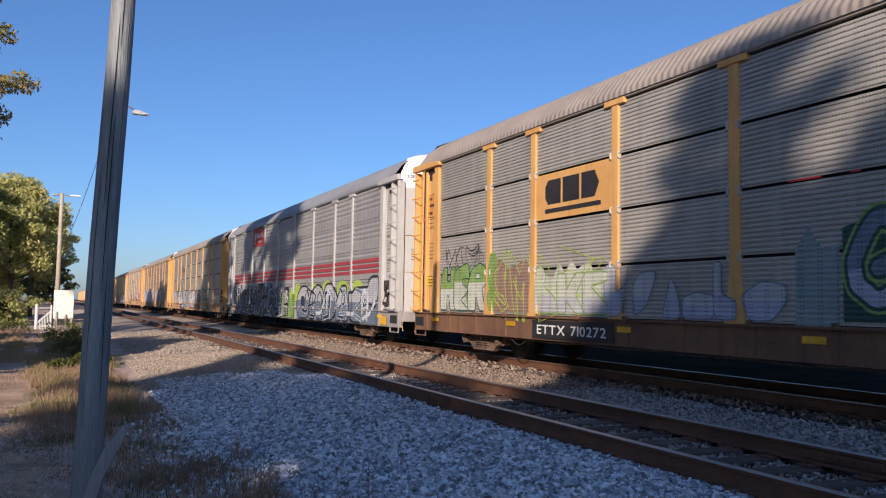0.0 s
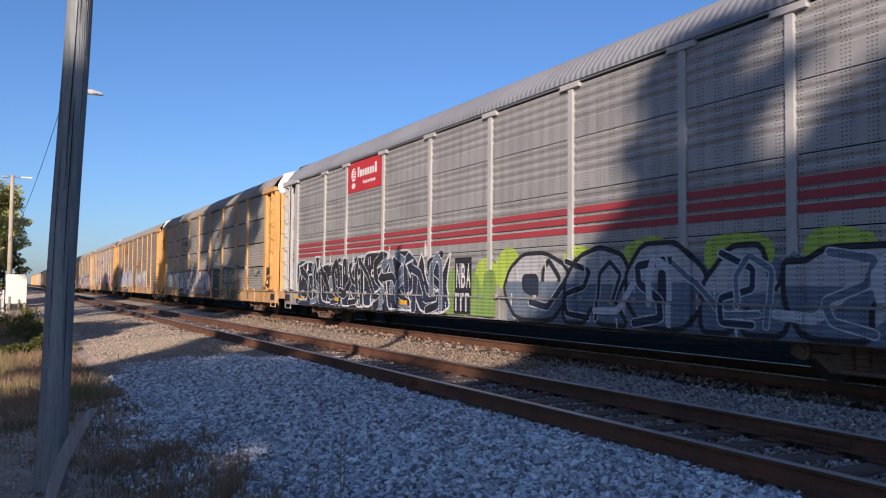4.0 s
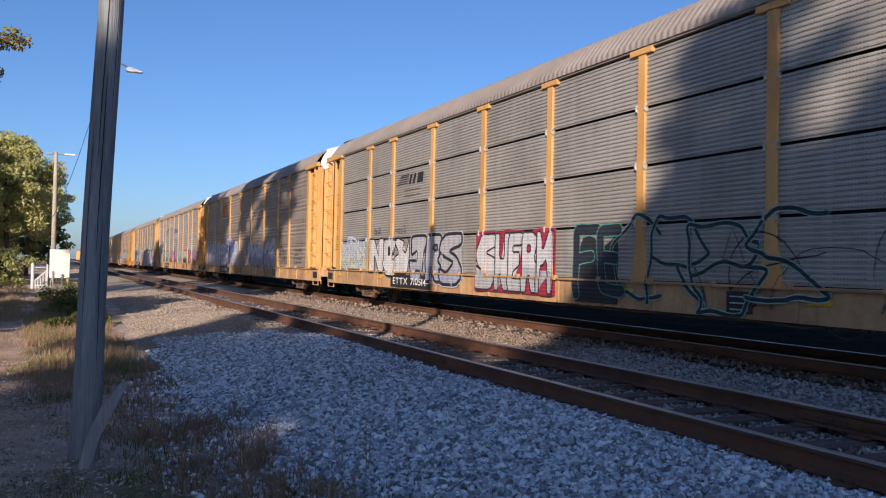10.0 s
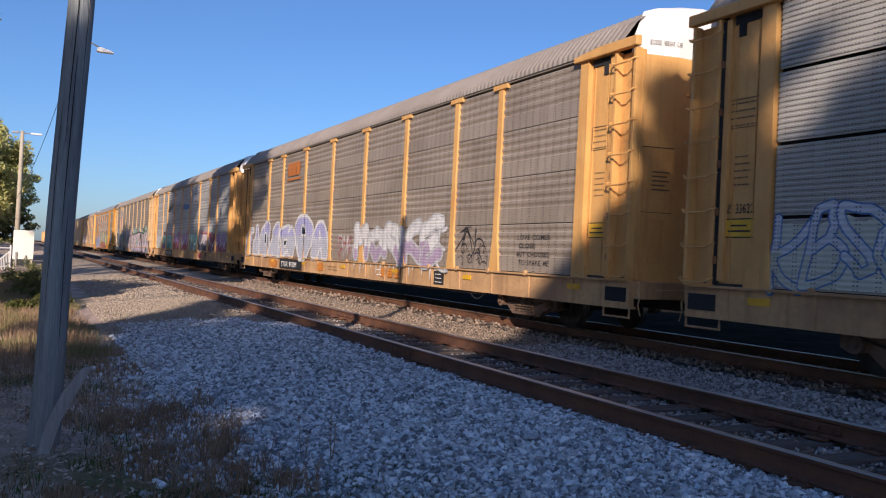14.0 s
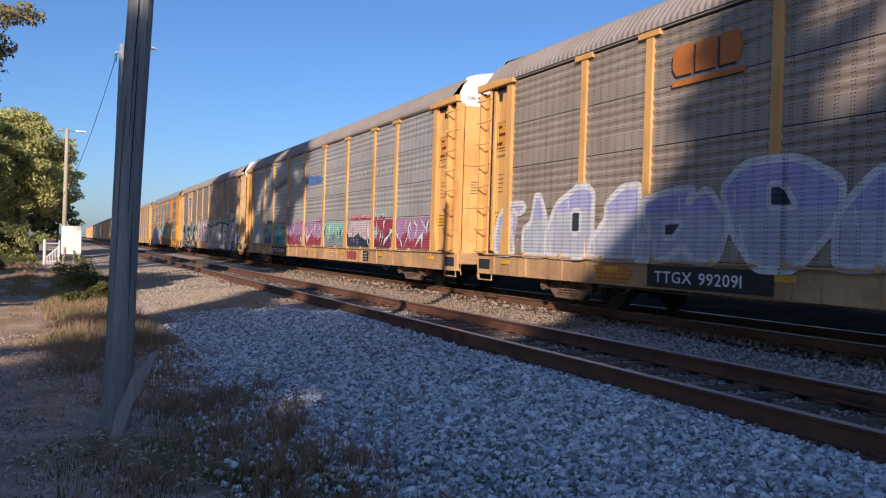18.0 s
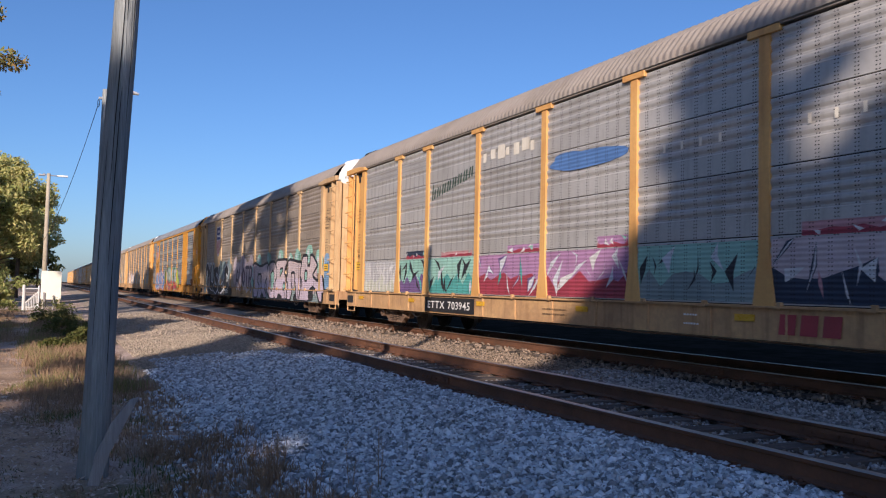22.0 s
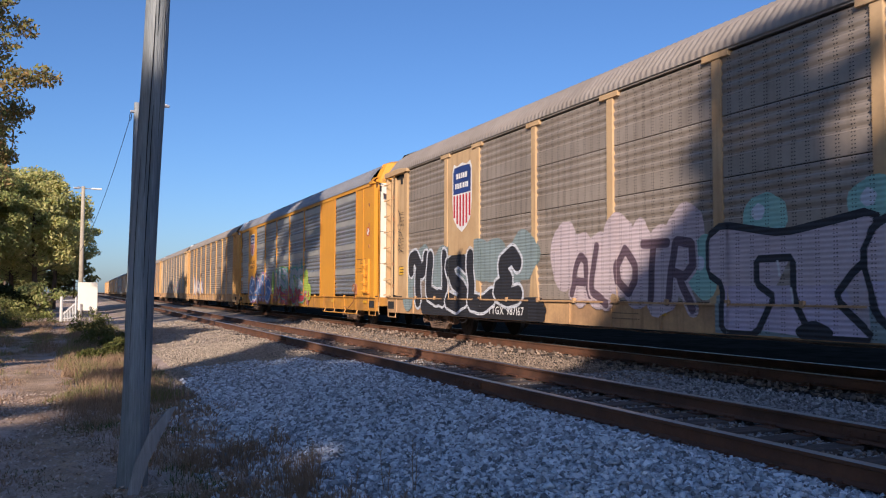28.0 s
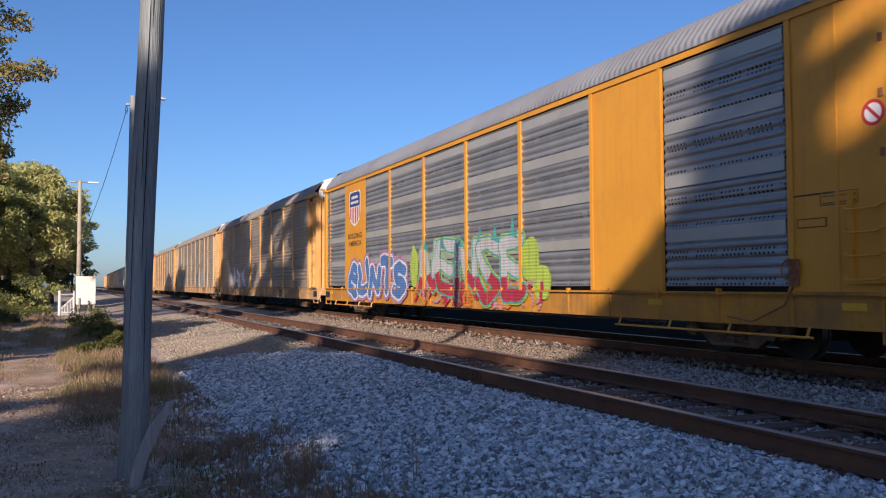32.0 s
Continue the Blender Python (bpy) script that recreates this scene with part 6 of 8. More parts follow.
def bubble(car, words, x0, x1, z0, z1, fill, line, width=0.2, edge=0.06, halo=None, hal=0.12, seed=0, wild=0.25, tilt=9, posts=POSTS, label="", low=None, shine=None, overlap=1.12, inner=None):
    """Painted letters of thick round strokes: a glow, a dark or pale edge, a fill that may change colour towards the foot, thin inner lines."""
    rng = random.Random(seed)
    whole = []
    names = [fill, line] + [c for c in (halo, low, shine, inner) if c]
    mats = [M["spray_" + c] for c in names]
    cell = (x1 - x0) / len(words)
    for i, ch in enumerate(words):
        if ch not in STROKES:
            continue
        bm = bmesh.new()
        ang, sc = radians(rng.uniform(-tilt, tilt)), rng.uniform(0.92, 1.08)
        up, wide = rng.uniform(-0.05, 0.05) * (z1 - z0), overlap * cell - width - 2 * edge
        tall = (z1 - z0) - width - 2 * edge
        paths = []
        for run_ in STROKES[ch].split():
            raw = [(int(g[0]) / 4 - 0.5, int(g[1]) / 6 - 0.5) for g in run_.split("-")]
            pts = []
            for a, b in zip(raw, raw[1:]):
                pts += [(a[0] + (b[0] - a[0]) * k / 3, a[1] + (b[1] - a[1]) * k / 3) for k in range(3)]
            pts = smooth_line(pts + [raw[-1]], 2)
            out = []
            for px, pz in pts:
                px, pz = px * wide * sc, pz * tall * sc
                px, pz = math.cos(ang) * px - math.sin(ang) * pz, math.sin(ang) * px + math.cos(ang) * pz
                X, Z = x0 + cell * (i + 0.5) + px, (z0 + z1) / 2 + pz + up
                X += wild * 0.5 * noise.noise(Vector((X * 1.5, Z * 1.7, seed)))
                Z += wild * 0.6 * noise.noise(Vector((X * 1.4, Z * 1.2, seed + 9.5)))
                out.append((X, Z))
            paths.append(out)
        cut = z0 + (z1 - z0) * rng.uniform(0.35, 0.5)
        pick = (lambda z: names.index(low) if z < cut else 0) if low else None
        for j, pts in enumerate(paths):
            if halo:
                stroke(bm, pts, width + 2 * edge + 2 * hal, FACE - 0.0001 * (2 * i + j), names.index(halo))
        for j, pts in enumerate(paths):
            stroke(bm, pts, width + 2 * edge, FACE - 0.0022 - 0.0011 * i - 0.0001 * j, 1)
        for j, pts in enumerate(paths):
            stroke(bm, pts, width, FACE - 0.0026 - 0.0011 * i - 0.0001 * j, 0, True, pick)
            if inner:
                stroke(bm, pts[2:-2], width * 0.22, FACE - 0.0029 - 0.0011 * i - 0.0001 * j, names.index(inner))
            if shine:
                m = len(pts)
                for a in range(2, m - 5, 9):
                    stroke(bm, [(p[0] - width * 0.24, p[1] + width * 0.24) for p in pts[a:a + rng.randint(3, 6)]], width * 0.14, FACE - 0.0030 - 0.0011 * i - 0.0001 * j, names.index(shine))
        drape(bm, [p for p in posts if x0 + cell * (i - 0.4) - 0.3 < p < x0 + cell * (i + 1.4) + 0.3])
        whole.append(part("painted_letter", bm, mats, car, label))
    return whole


def wildstyle(car, x0, x1, z0, z1, count, fills, line, width=0.2, edge=0.045, seed=0, posts=POSTS, label="", ground=None, inner=None):
    """Interlocking bent bars and arrows, each with its edge, over one another."""
    rng = random.Random(seed)
    bm = bmesh.new()
    names = [line] + list(fills) + ([inner] if inner else []) + ([ground] if ground else [])
    mats = [M["spray_" + c] for c in names]
    if ground:
        m = 44
        top = [z1 - (z1 - z0) * (0.06 + 0.30 * abs(noise.noise(Vector((k * 0.45, seed, 0))))) for k in range(m + 1)]
        for k in range(m):
            xa, xb = x0 + (x1 - x0) * k / m, x0 + (x1 - x0) * (k + 1) / m
            bm.faces.new([bm.verts.new((p[0], FACE, p[1])) for p in ((xa, z0), (xb, z0), (xb, top[k + 1]), (xa, top[k]))]).material_index = len(names) - 1
    h = z1 - z0
    for i in range(count):
        x = x0 + (x1 - x0) * (i + 0.2 + 0.6 * rng.random()) / count
        kind, s = i % 3, rng.choice((-1, 1))
        if kind == 0:      # tall S
            raw = [(x - 0.35 * s, z0 + 0.08 * h), (x + 0.25 * s, z0 + 0.15 * h), (x + 0.35 * s, z0 + 0.40 * h), (x - 0.2 * s, z0 + 0.55 * h), (x - 0.3 * s, z0 + 0.8 * h), (x + 0.3 * s, z0 + 0.93 * h)]
        elif kind == 1:    # hook
            raw = [(x, z0 + 0.1 * h), (x + 0.05 * s, z0 + 0.75 * h), (x + 0.35 * s, z0 + 0.92 * h), (x + 0.6 * s, z0 + 0.7 * h), (x + 0.5 * s, z0 + 0.35 * h)]
        else:              # low sweep
            raw = [(x - 0.8 * s, z0 + rng.uniform(0.1, 0.4) * h), (x - 0.2 * s, z0 + 0.25 * h), (x + 0.3 * s, z0 + 0.6 * h), (x + 0.9 * s, z0 + rng.uniform(0.55, 0.95) * h)]
        raw = [(px + rng.uniform(-0.08, 0.08), pz + rng.uniform(-0.05, 0.05)) for px, pz in raw]
        pts = []
        for a, b in zip(raw, raw[1:]):
            pts += [(a[0] + (b[0] - a[0]) * k / 3, a[1] + (b[1] - a[1]) * k / 3) for k in range(3)]
        pts = [(min(x1, max(x0, px)), pz) for px, pz in smooth_line(pts + [raw[-1]], 2)]
        w = width * rng.uniform(0.7, 1.3)
        y = FACE - 0.001 - 0.0125 * i / count
        stroke(bm, pts, w + 2 * edge, y, 0)
        stroke(bm, pts, w, y - 0.0003, 1 + rng.randrange(len(fills)))
        if inner:
            stroke(bm, [(p[0] - 0.15 * w, p[1] + 0.15 * w) for p in pts[3:-3]], w * 0.25, y - 0.0005, names.index(inner))
        # arrow head
        if kind == 2:
            (ax, az), (bx, bz) = pts[-4], pts[-1]
            d = Vector((bx - ax, bz - az)).normalized()
            nn = Vector((-d.y, d.x))
            for r, mi, dy in ((w * 1.5 + edge * 2, 0, 0.0001), (w * 1.2, 1, 0.0004)):
                tip = [(bx + d.x * r, bz + d.y * r), (bx + nn.x * r * 0.8 - d.x * r * 0.3, bz + nn.y * r * 0.8 - d.y * r * 0.3), (bx - nn.x * r * 0.8 - d.x * r * 0.3, bz - nn.y * r * 0.8 - d.y * r * 0.3)]
                add_poly(bm, tip, y - dy, mi)
    drape(bm, [p for p in posts if x0 < p < x1])
    return tagged(part("graffiti", bm, mats, car, label), kind="stuff")


def grid(run_, x0, x1, z0, z1, turns=1):
    """A closed outline from a run of grid points 0 to 9, x then z, with its corners eased."""
    pts = [(x0 + (x1 - x0) * int(g[0]) / 9, z0 + (z1 - z0) * int(g[1]) / 9) for g in run_.split("-")]
    for _ in range(turns):
        out = []
        for p, q in zip(pts, pts[1:] + pts[:1]):
            out += [(0.86 * p[0] + 0.14 * q[0], 0.86 * p[1] + 0.14 * q[1]), (0.14 * p[0] + 0.86 * q[0], 0.14 * p[1] + 0.86 * q[1])]
        pts = out
    return pts


def below(pts, z):
    """The part of a closed outline under a height."""
    out = []
    for p, q in zip(pts, pts[1:] + pts[:1]):
        if p[1] <= z:
            out.append(p)
        if (p[1] <= z) != (q[1] <= z):
            f = (z - p[1]) / (q[1] - p[1])
            out.append((p[0] + f * (q[0] - p[0]), z))
    return out


def piece(car, letters, fill, line, edge=0.05, low=None, cut=0.5, hole="black", halo=None, hal=0.1, glint=None, seed=0, turns=1, posts=POSTS, label=""):
    """Letters as filled outlines: (x0, x1, z0, z1, outline, holes). The fill changes colour at a height, the edge is a painted line."""
    rng = random.Random(seed)
    names = [fill, line, hole] + [c for c in (low, halo, glint) if c]
    for i, (x0, x1, z0, z1, outer, holes) in enumerate(letters):
        bm = bmesh.new()
        y = FACE - 0.002 - 0.0012 * i
        o = grid(outer, x0, x1, z0, z1, turns)
        if halo:
            stroke(bm, o + o[:2], edge + 2 * hal, FACE - 0.00005 * i, names.index(halo), False)
        add_poly(bm, o, y, 0)
        if low:
            b = below(o, z0 + (z1 - z0) * (cut + rng.uniform(-0.08, 0.08)))
            if len(b) > 2:
                add_poly(bm, b, y - 0.0002, names.index(low))
        stroke(bm, o + o[:2], edge, y - 0.0006, 1, False)
        for h in holes:
            q = grid(h, x0, x1, z0, z1, turns)
            add_poly(bm, q, y - 0.0004, 2)
            stroke(bm, q + q[:2], edge * 0.8, y - 0.0006, 1, False)
        if glint:
            for _ in range(3):
                k = rng.randrange(len(o))
                cx, cz = sum(p[0] for p in o) / len(o), sum(p[1] for p in o) / len(o)
                gx, gz = 0.8 * o[k][0] + 0.2 * cx, 0.8 * o[k][1] + 0.2 * cz
                stroke(bm, [(gx, gz), (gx + 0.02, gz - 0.1), (gx + 0.03, gz - 0.2)], 0.04, y - 0.0008, names.index(glint))
        drape(bm, [p for p in posts if x0 - 0.3 < p < x1 + 0.3])
        part("painted_letter", bm, [M["spray_" + c] for c in names], car, label)


def patch(car, x0, x1, z0, z1, col, seed=0, ragged=0.12, posts=POSTS, face=FACE + 0.001, label=""):
    """A painted ground with an uneven upper edge."""
    bm = bmesh.new()
    m = max(6, int((x1 - x0) / 0.2))
    xs = [x0 + (x1 - x0) * k / m for k in range(m + 1)]
    top = [z1 - ragged * (z1 - z0) * abs(noise.noise(Vector((x * 2.1, seed, 0.3)))) * 2.2 for x in xs]
    for k in range(m):
        bm.faces.new([bm.verts.new((x, face, z)) for x, z in ((xs[k], z0), (xs[k + 1], z0), (xs[k + 1], top[k + 1]), (xs[k], top[k]))])
    drape(bm, [p for p in posts if x0 - 0.2 < p < x1 + 0.2])
    return tagged(part("graffiti", bm, [M["spray_" + col]], car, label), kind="stuff")


def shards(car, x0, x1, z0, z1, top, low, ink, second, count, seed, dark=None):
    """A cut-off stretch of painting between two posts: two grounds that meet along a broken line, with splinters of other colours."""
    rng = random.Random(seed)
    bm, high, under = bmesh.new(), bmesh.new(), bmesh.new()
    names = [ink, second] + ([dark] if dark else [])
    m = 9
    xs = [x0 + (x1 - x0) * k / m for k in range(m + 1)]
    cut = [z0 + (z1 - z0) * (0.38 + 0.2 * rng.uniform(-1, 1)) for _ in xs]
    for k in range(m):
        high.faces.new([high.verts.new((x, FACE + 0.001, z)) for x, z in ((xs[k], z0), (xs[k + 1], z0), (xs[k + 1], z1), (xs[k], z1))])
        under.faces.new([under.verts.new((x, FACE + 0.0004, z)) for x, z in ((xs[k], z0), (xs[k + 1], z0), (xs[k + 1], cut[k + 1]), (xs[k], cut[k]))])
    for ground_bm, col in ((high, top), (under, low)):
        bmesh.ops.remove_doubles(ground_bm, verts=ground_bm.verts, dist=0.0001)
        part("painted_ground", ground_bm, M["spray_" + col], car)
    h, w = z1 - z0, x1 - x0
    def inside(p):
        return (min(x1, max(x0, p[0])), min(z1, max(z0, p[1])))
    for i in range(count):
        cx, cz = x0 + w * (i + 0.5 + rng.uniform(-0.4, 0.4)) / count, z0 + h * rng.uniform(0.15, 0.9)
        a = rng.uniform(0.5, 2.4)
        ln, wd = h * rng.uniform(0.16, 0.5), rng.uniform(0.03, 0.11)
        dx, dz = math.cos(a) * ln, math.sin(a) * ln
        nx, nz = -math.sin(a) * wd, math.cos(a) * wd
        kink = rng.uniform(-0.2, 0.2)
        mi = 0 if i % 4 != 3 else 1
        for grow, col, dy in ((1.9, 2, 0.0), (1.0, mi, 0.0005)) if dark and i % 2 == 0 else ((1.0, mi, 0.0005),):
            q = [inside(p) for p in ((cx - dx, cz - dz), (cx + nx * grow + kink, cz + nz * grow), (cx + dx, cz + dz), (cx - nx * grow * 0.6 + kink * 0.6, cz - nz * grow * 0.6))]
            for tri in ((0, 1, 3), (1, 2, 3)):
                bm.faces.new([bm.verts.new((q[j][0], FACE - 0.0008 - 0.0002 * i - dy, q[j][1])) for j in tri]).material_index = col
    return tagged(part("graffiti", bm, [M["spray_" + c] for c in names], car), kind="stuff")


def shield(car, cx, cz, w, h, y):
    """A shield: dark blue head, red and white stripes below, pale border."""
    def outline(k):
        pts = [(-0.5, 0.40), (-0.42, 0.5), (-0.25, 0.46), (0, 0.5), (0.25, 0.46), (0.42, 0.5), (0.5, 0.40), (0.46, 0.22), (0.50, -0.05), (0.44, -0.30), (0.25, -0.42), (0, -0.5), (-0.25, -0.42), (-0.44, -0.30), (-0.50, -0.05), (-0.46, 0.22)]
        return [(cx + px * w * k, cz + pz * h * k) for px, pz in pts]
    shapes(car, "shield_border", [outline(1.06)], "white", y, "white shield with red stripes and a dark blue head")
    stripes = []
    for k in range(6):
        x = -0.42 + 0.168 * k
        low = -0.30 if abs(x) > 0.33 else (-0.40 if abs(x) > 0.15 else -0.44)
        stripes.append(rect(cx + (x - 0.045) * w, cx + (x + 0.045) * w, cz + low * h, cz + 0.04 * h))
    shapes(car, "shield_stripes", stripes, "red", y - 0.003)
    shapes(car, "shield_head", [[(cx + px * w, cz + pz * h) for px, pz in ((-0.47, 0.06), (0.47, 0.06), (0.45, 0.22), (0.48, 0.40), (0.41, 0.47), (0.25, 0.44), (0, 0.48), (-0.25, 0.44), (-0.41, 0.47), (-0.48, 0.40), (-0.45, 0.22))]], "navy", y - 0.003)
    shapes(car, "shield_lettering", [rect(cx + a * w, cx + b * w, cz + c * h, cz + d * h) for a, b, c, d in
           ((-0.30, -0.20, 0.29, 0.37), (-0.17, -0.07, 0.29, 0.37), (-0.04, 0.02, 0.29, 0.37), (0.05, 0.15, 0.29, 0.37), (0.18, 0.28, 0.29, 0.37),
            (-0.36, -0.27, 0.14, 0.22), (-0.24, -0.15, 0.14, 0.22), (-0.12, -0.03, 0.14, 0.22), (0.0, 0.04, 0.14, 0.22), (0.07, 0.16, 0.14, 0.22), (0.19, 0.23, 0.14, 0.22), (0.26, 0.35, 0.14, 0.22))], "white", y - 0.006)


def block_logo(car, x0, x1, z0, z1, mat, y, under=True):
    """Three heavy block shapes over a bar, as a plain mark."""
    w = (x1 - x0) / 3.25
    polys = []
    h = z1 - z0
    zb = z0 + (0.26 * h if under else 0)
    for k in range(3):
        a = x0 + k * w * 1.12
        b = a + w
        m = (zb + z1) / 2
        if k == 0:
            polys += [[(a, zb + 0.2 * h), (a + 0.2 * w, zb), (b, zb), (b, z1), (a + 0.2 * w, z1), (a, z1 - 0.2 * h)]]
        elif k == 1:
            polys += [[(a, zb), (b, zb), (b, z1), (a, z1)]]
        else:
            polys += [[(a, zb), (a + 0.75 * w, zb), (b, m), (a + 0.75 * w, z1), (a, z1), (a + 0.2 * w, m)]]
    if under:
        polys.append(rect(x0, x1 + 0.05, z0, z0 + 0.13 * h))
    return shapes(car, "mark", polys, mat, y)


def train():
    # first car: ribbed grey sheets, yellow posts
    c1 = autorack("closed car carrier, grey ribbed sides, yellow posts, rusty sill, graffiti", sill="sill_rust")
    plate(c1, "logo_panel", -7.12, -4.46, 3.02, 3.96, -1.622, "yellow", "yellow panel with a dark block mark")
    block_logo(c1, -6.75, -4.85, 3.14, 3.82, "black", -1.626)
    car_number(c1, "ETTX 710272")
    piece(c1, [(-11.9, -11.0, 1.1, 2.2, "00-06-29-49-46-66-69-99-90-60-53-43-40", []), (-11.1, -10.2, 1.1, 2.28, "00-07-28-89-96-56-55-84-73-42-90", []), (-10.3, -9.35, 1.1, 2.25, "00-05-28-69-98-95-74-90-60-43-40", ["46-47-67-66"])],
          "green", "deep_green", 0.03, "bone", 0.55, "bone", None, 0.1, None, 1, 2, ())
    cloud(c1, [(-9.0, 2.0, 0.22, 0.5), (-9.05, 1.4, 0.2, 0.3)], "green", 8, POSTS)
    patch(c1, -9.0, -7.35, 1.1, 2.3, "rosewood", 12, 0.2)
    outline_letters(c1, "SM", -9.0, -7.4, 1.1, 2.25, "lime", 0.035, 2, 0.5)
    patch(c1, -7.1, -4.7, 1.1, 2.15, "bone", 13, 0.35)
    piece(c1, [(-7.1, -6.2, 1.1, 2.1, "00-08-29-47-35-73-91-80", []), (-6.3, -5.3, 1.1, 1.9, "00-09-39-35-69-99-64-90-60-33-30", []), (-5.4, -4.6, 1.1, 1.9, "00-09-99-97-36-64-92-90", [])], "bone", "green", 0.03, "silver", 0.4, "bone", None, 0.1, None, 3, 1, ())
    outline_letters(c1, "LEK", -7.0, -4.6, 1.1, 2.3, "lime", 0.025, 3, 0.5)
    piece(c1, [(-4.7, -4.0, 1.08, 2.0, "00-09-59-54-96-99-70", []), (-3.9, -3.2, 1.08, 1.85, "10-06-39-99-52", []), (-3.1, -2.6, 1.08, 1.75, "00-37-49-67-90", []), (-2.6, -1.9, 1.08, 1.5, "00-07-49-98-90", []), (-1.9, -1.4, 1.08, 1.95, "00-09-39-34-93-90", []), (-1.3, -0.5, 1.08, 1.65, "10-06-49-98-94-60", [])],
          "silver", "slate", 0.02, "haze", 0.5, "slate", None, 0.1, None, 4, 2)
    patch(c1, -0.35, 0.35, 1.0, 2.4, "mintgrey", 14, 0.3)
    patch(c1, 0.4, 7.0, 1.1, 2.45, "deep_green", 15, 0.25)
    bubble(c1, "GTMBS", 0.4, 7.0, 1.1, 2.4, "slate", "deep_green", 0.20, 0.05, halo="green", hal=0.04, seed=5, wild=0.5, low="haze")
    bubble(c1, "SEN", 7.4, 11.8, 1.1, 2.1, "silver", "white", 0.12, 0.03, seed=7, wild=0.5)
    shapes(c1, "reflective_strip", [rect(-0.45, 0.1, 2.985, 3.012), rect(0.55, 0.7, 2.985, 3.012)], "red", -1.626)
    scrawl(c1, -11.8, -9.5, 2.1, 2.7, 8, 0.022, ["black"], 6)
    # second car: pale grey throughout, three red bands
    c2 = autorack("closed car carrier, pale grey, red bands, black and white graffiti", end="grey_post", post="grey_post", sill="sill_grey", panel="panel_grey", kind="perf", door="grey_post", cap_z=4.72, roof="roof_new", flare=False, clips=False, capped=True)
    for z in (2.22, 2.40, 2.58):
        for i, (a, b) in enumerate(zip((-EDGE,) + POSTS, POSTS + (EDGE,))):
            shapes(c2, "red_band", [rect(a + 0.09, b - 0.09, z, z + 0.115)], "red_band", -1.620)
    plate(c2, "logo_panel", -7.10, -4.46, 4.05, 4.95, -1.622, "red", "red panel with pale marks")
    shapes(c2, "mark", [blob(-6.62, 4.58, 0.2, 0.19, 3), blob(-6.62, 4.25, 0.15, 0.09, 5)], "white", -1.626)
    shapes(c2, "mark", [rect(-6.75 + 0.03 * k, -6.4, 4.47 + 0.075 * k, 4.50 + 0.075 * k) for k in range(4)], "red", -1.629)
    shapes(c2, "mark", [rect(-6.3 + 0.19 * k, -6.3 + 0.19 * k + 0.14, 4.48, 4.68 + (0.1 if k in (0, 7) else 0)) for k in range(8)] + [rect(-5.85 + 0.12 * k, -5.77 + 0.12 * k, 4.25, 4.33) for k in range(8)], "white", -1.626)
    car_number(c2, "ETTX 706282", -6.9, -4.7)
    patch(c2, -11.95, -0.5, 0.57, 1.95, "navy", 21, 0.3)
    wildstyle(c2, -12.0, -0.3, 0.57, 2.15, 20, ("black", "navy", "black", "slate"), "ice", 0.20, 0.022, 21, label="black and white wild lettering over sill and sides")
    piece(c2, [(-11.9, -9.5, 0.75, 2.05, "00-05-18-39-59-88-97-95-80-60-66-46-43-40", []), (-9.4, -7.3, 0.7, 1.95, "10-04-08-29-79-98-94-80", ["33-36-56-63"]), (-7.4, -5.6, 0.62, 2.1, "00-09-29-25-69-99-54-90-60-33-30", []),
               (-5.7, -4.0, 0.65, 2.2, "00-08-19-99-97-36-35-75-73-32-30", []), (-4.1, -2.2, 0.62, 2.18, "10-05-28-49-79-97-94-72-90-60-40-30", ["44-46-57-66-64"]), (-2.3, -0.3, 0.60, 2.1, "20-03-17-29-36-44-63-76-99-84-91-70", [])],
          "black", "white", 0.06, "navy", 0.4, "slate", None, 0.1, "ice", 25, 2, label="large black letters edged with white")
    for k, (x, z) in enumerate(((-10.9, 2.05), (-9.6, 2.1), (-8.6, 2.2), (-6.5, 2.15), (-3.9, 2.3), (-1.6, 2.3))):
        shapes(c2, "paint_spike", [[(x - 0.14, z - 0.35), (x + 0.1, z - 0.3), (x + 0.08 * (-1) ** k, z + 0.12)]], "spray_white", FACE - 0.012)
    patch(c2, -0.55, 1.7, 0.6, 1.72, "green", 24, 0.35)
    patch(c2, -0.12, 0.66, 0.62, 1.90, "black", 26, 0.0, face=FACE - 0.004, label="black box with white letters")
    for k, ch in enumerate("NBA"):
        lettering("graffiti", ch, -0.04 + 0.235 * k, 0.15 + 0.235 * k, 1.22, 1.78, FACE - 0.008, M["spray_white"], c2, fat=0.02)
    for k in range(3):
        shapes(c2, "paint_stroke", [rect(-0.04 + 0.235 * k, 0.03 + 0.235 * k, 0.68, 1.08), rect(-0.04 + 0.235 * k, 0.14 + 0.235 * k, 1.02, 1.09)], "spray_ice", FACE - 0.034)
    cloud(c2, [(1.3, 1.5, 0.5, 0.35), (2.2, 1.6, 0.5, 0.45), (4.6, 1.75, 0.5, 0.25), (6.4, 1.8, 0.6, 0.25), (8.3, 1.75, 0.7, 0.3), (9.9, 1.8, 0.5, 0.25)], "lime", 24)
    patch(c2, 2.2, 11.9, 0.57, 1.75, "slate", 28, 0.2)
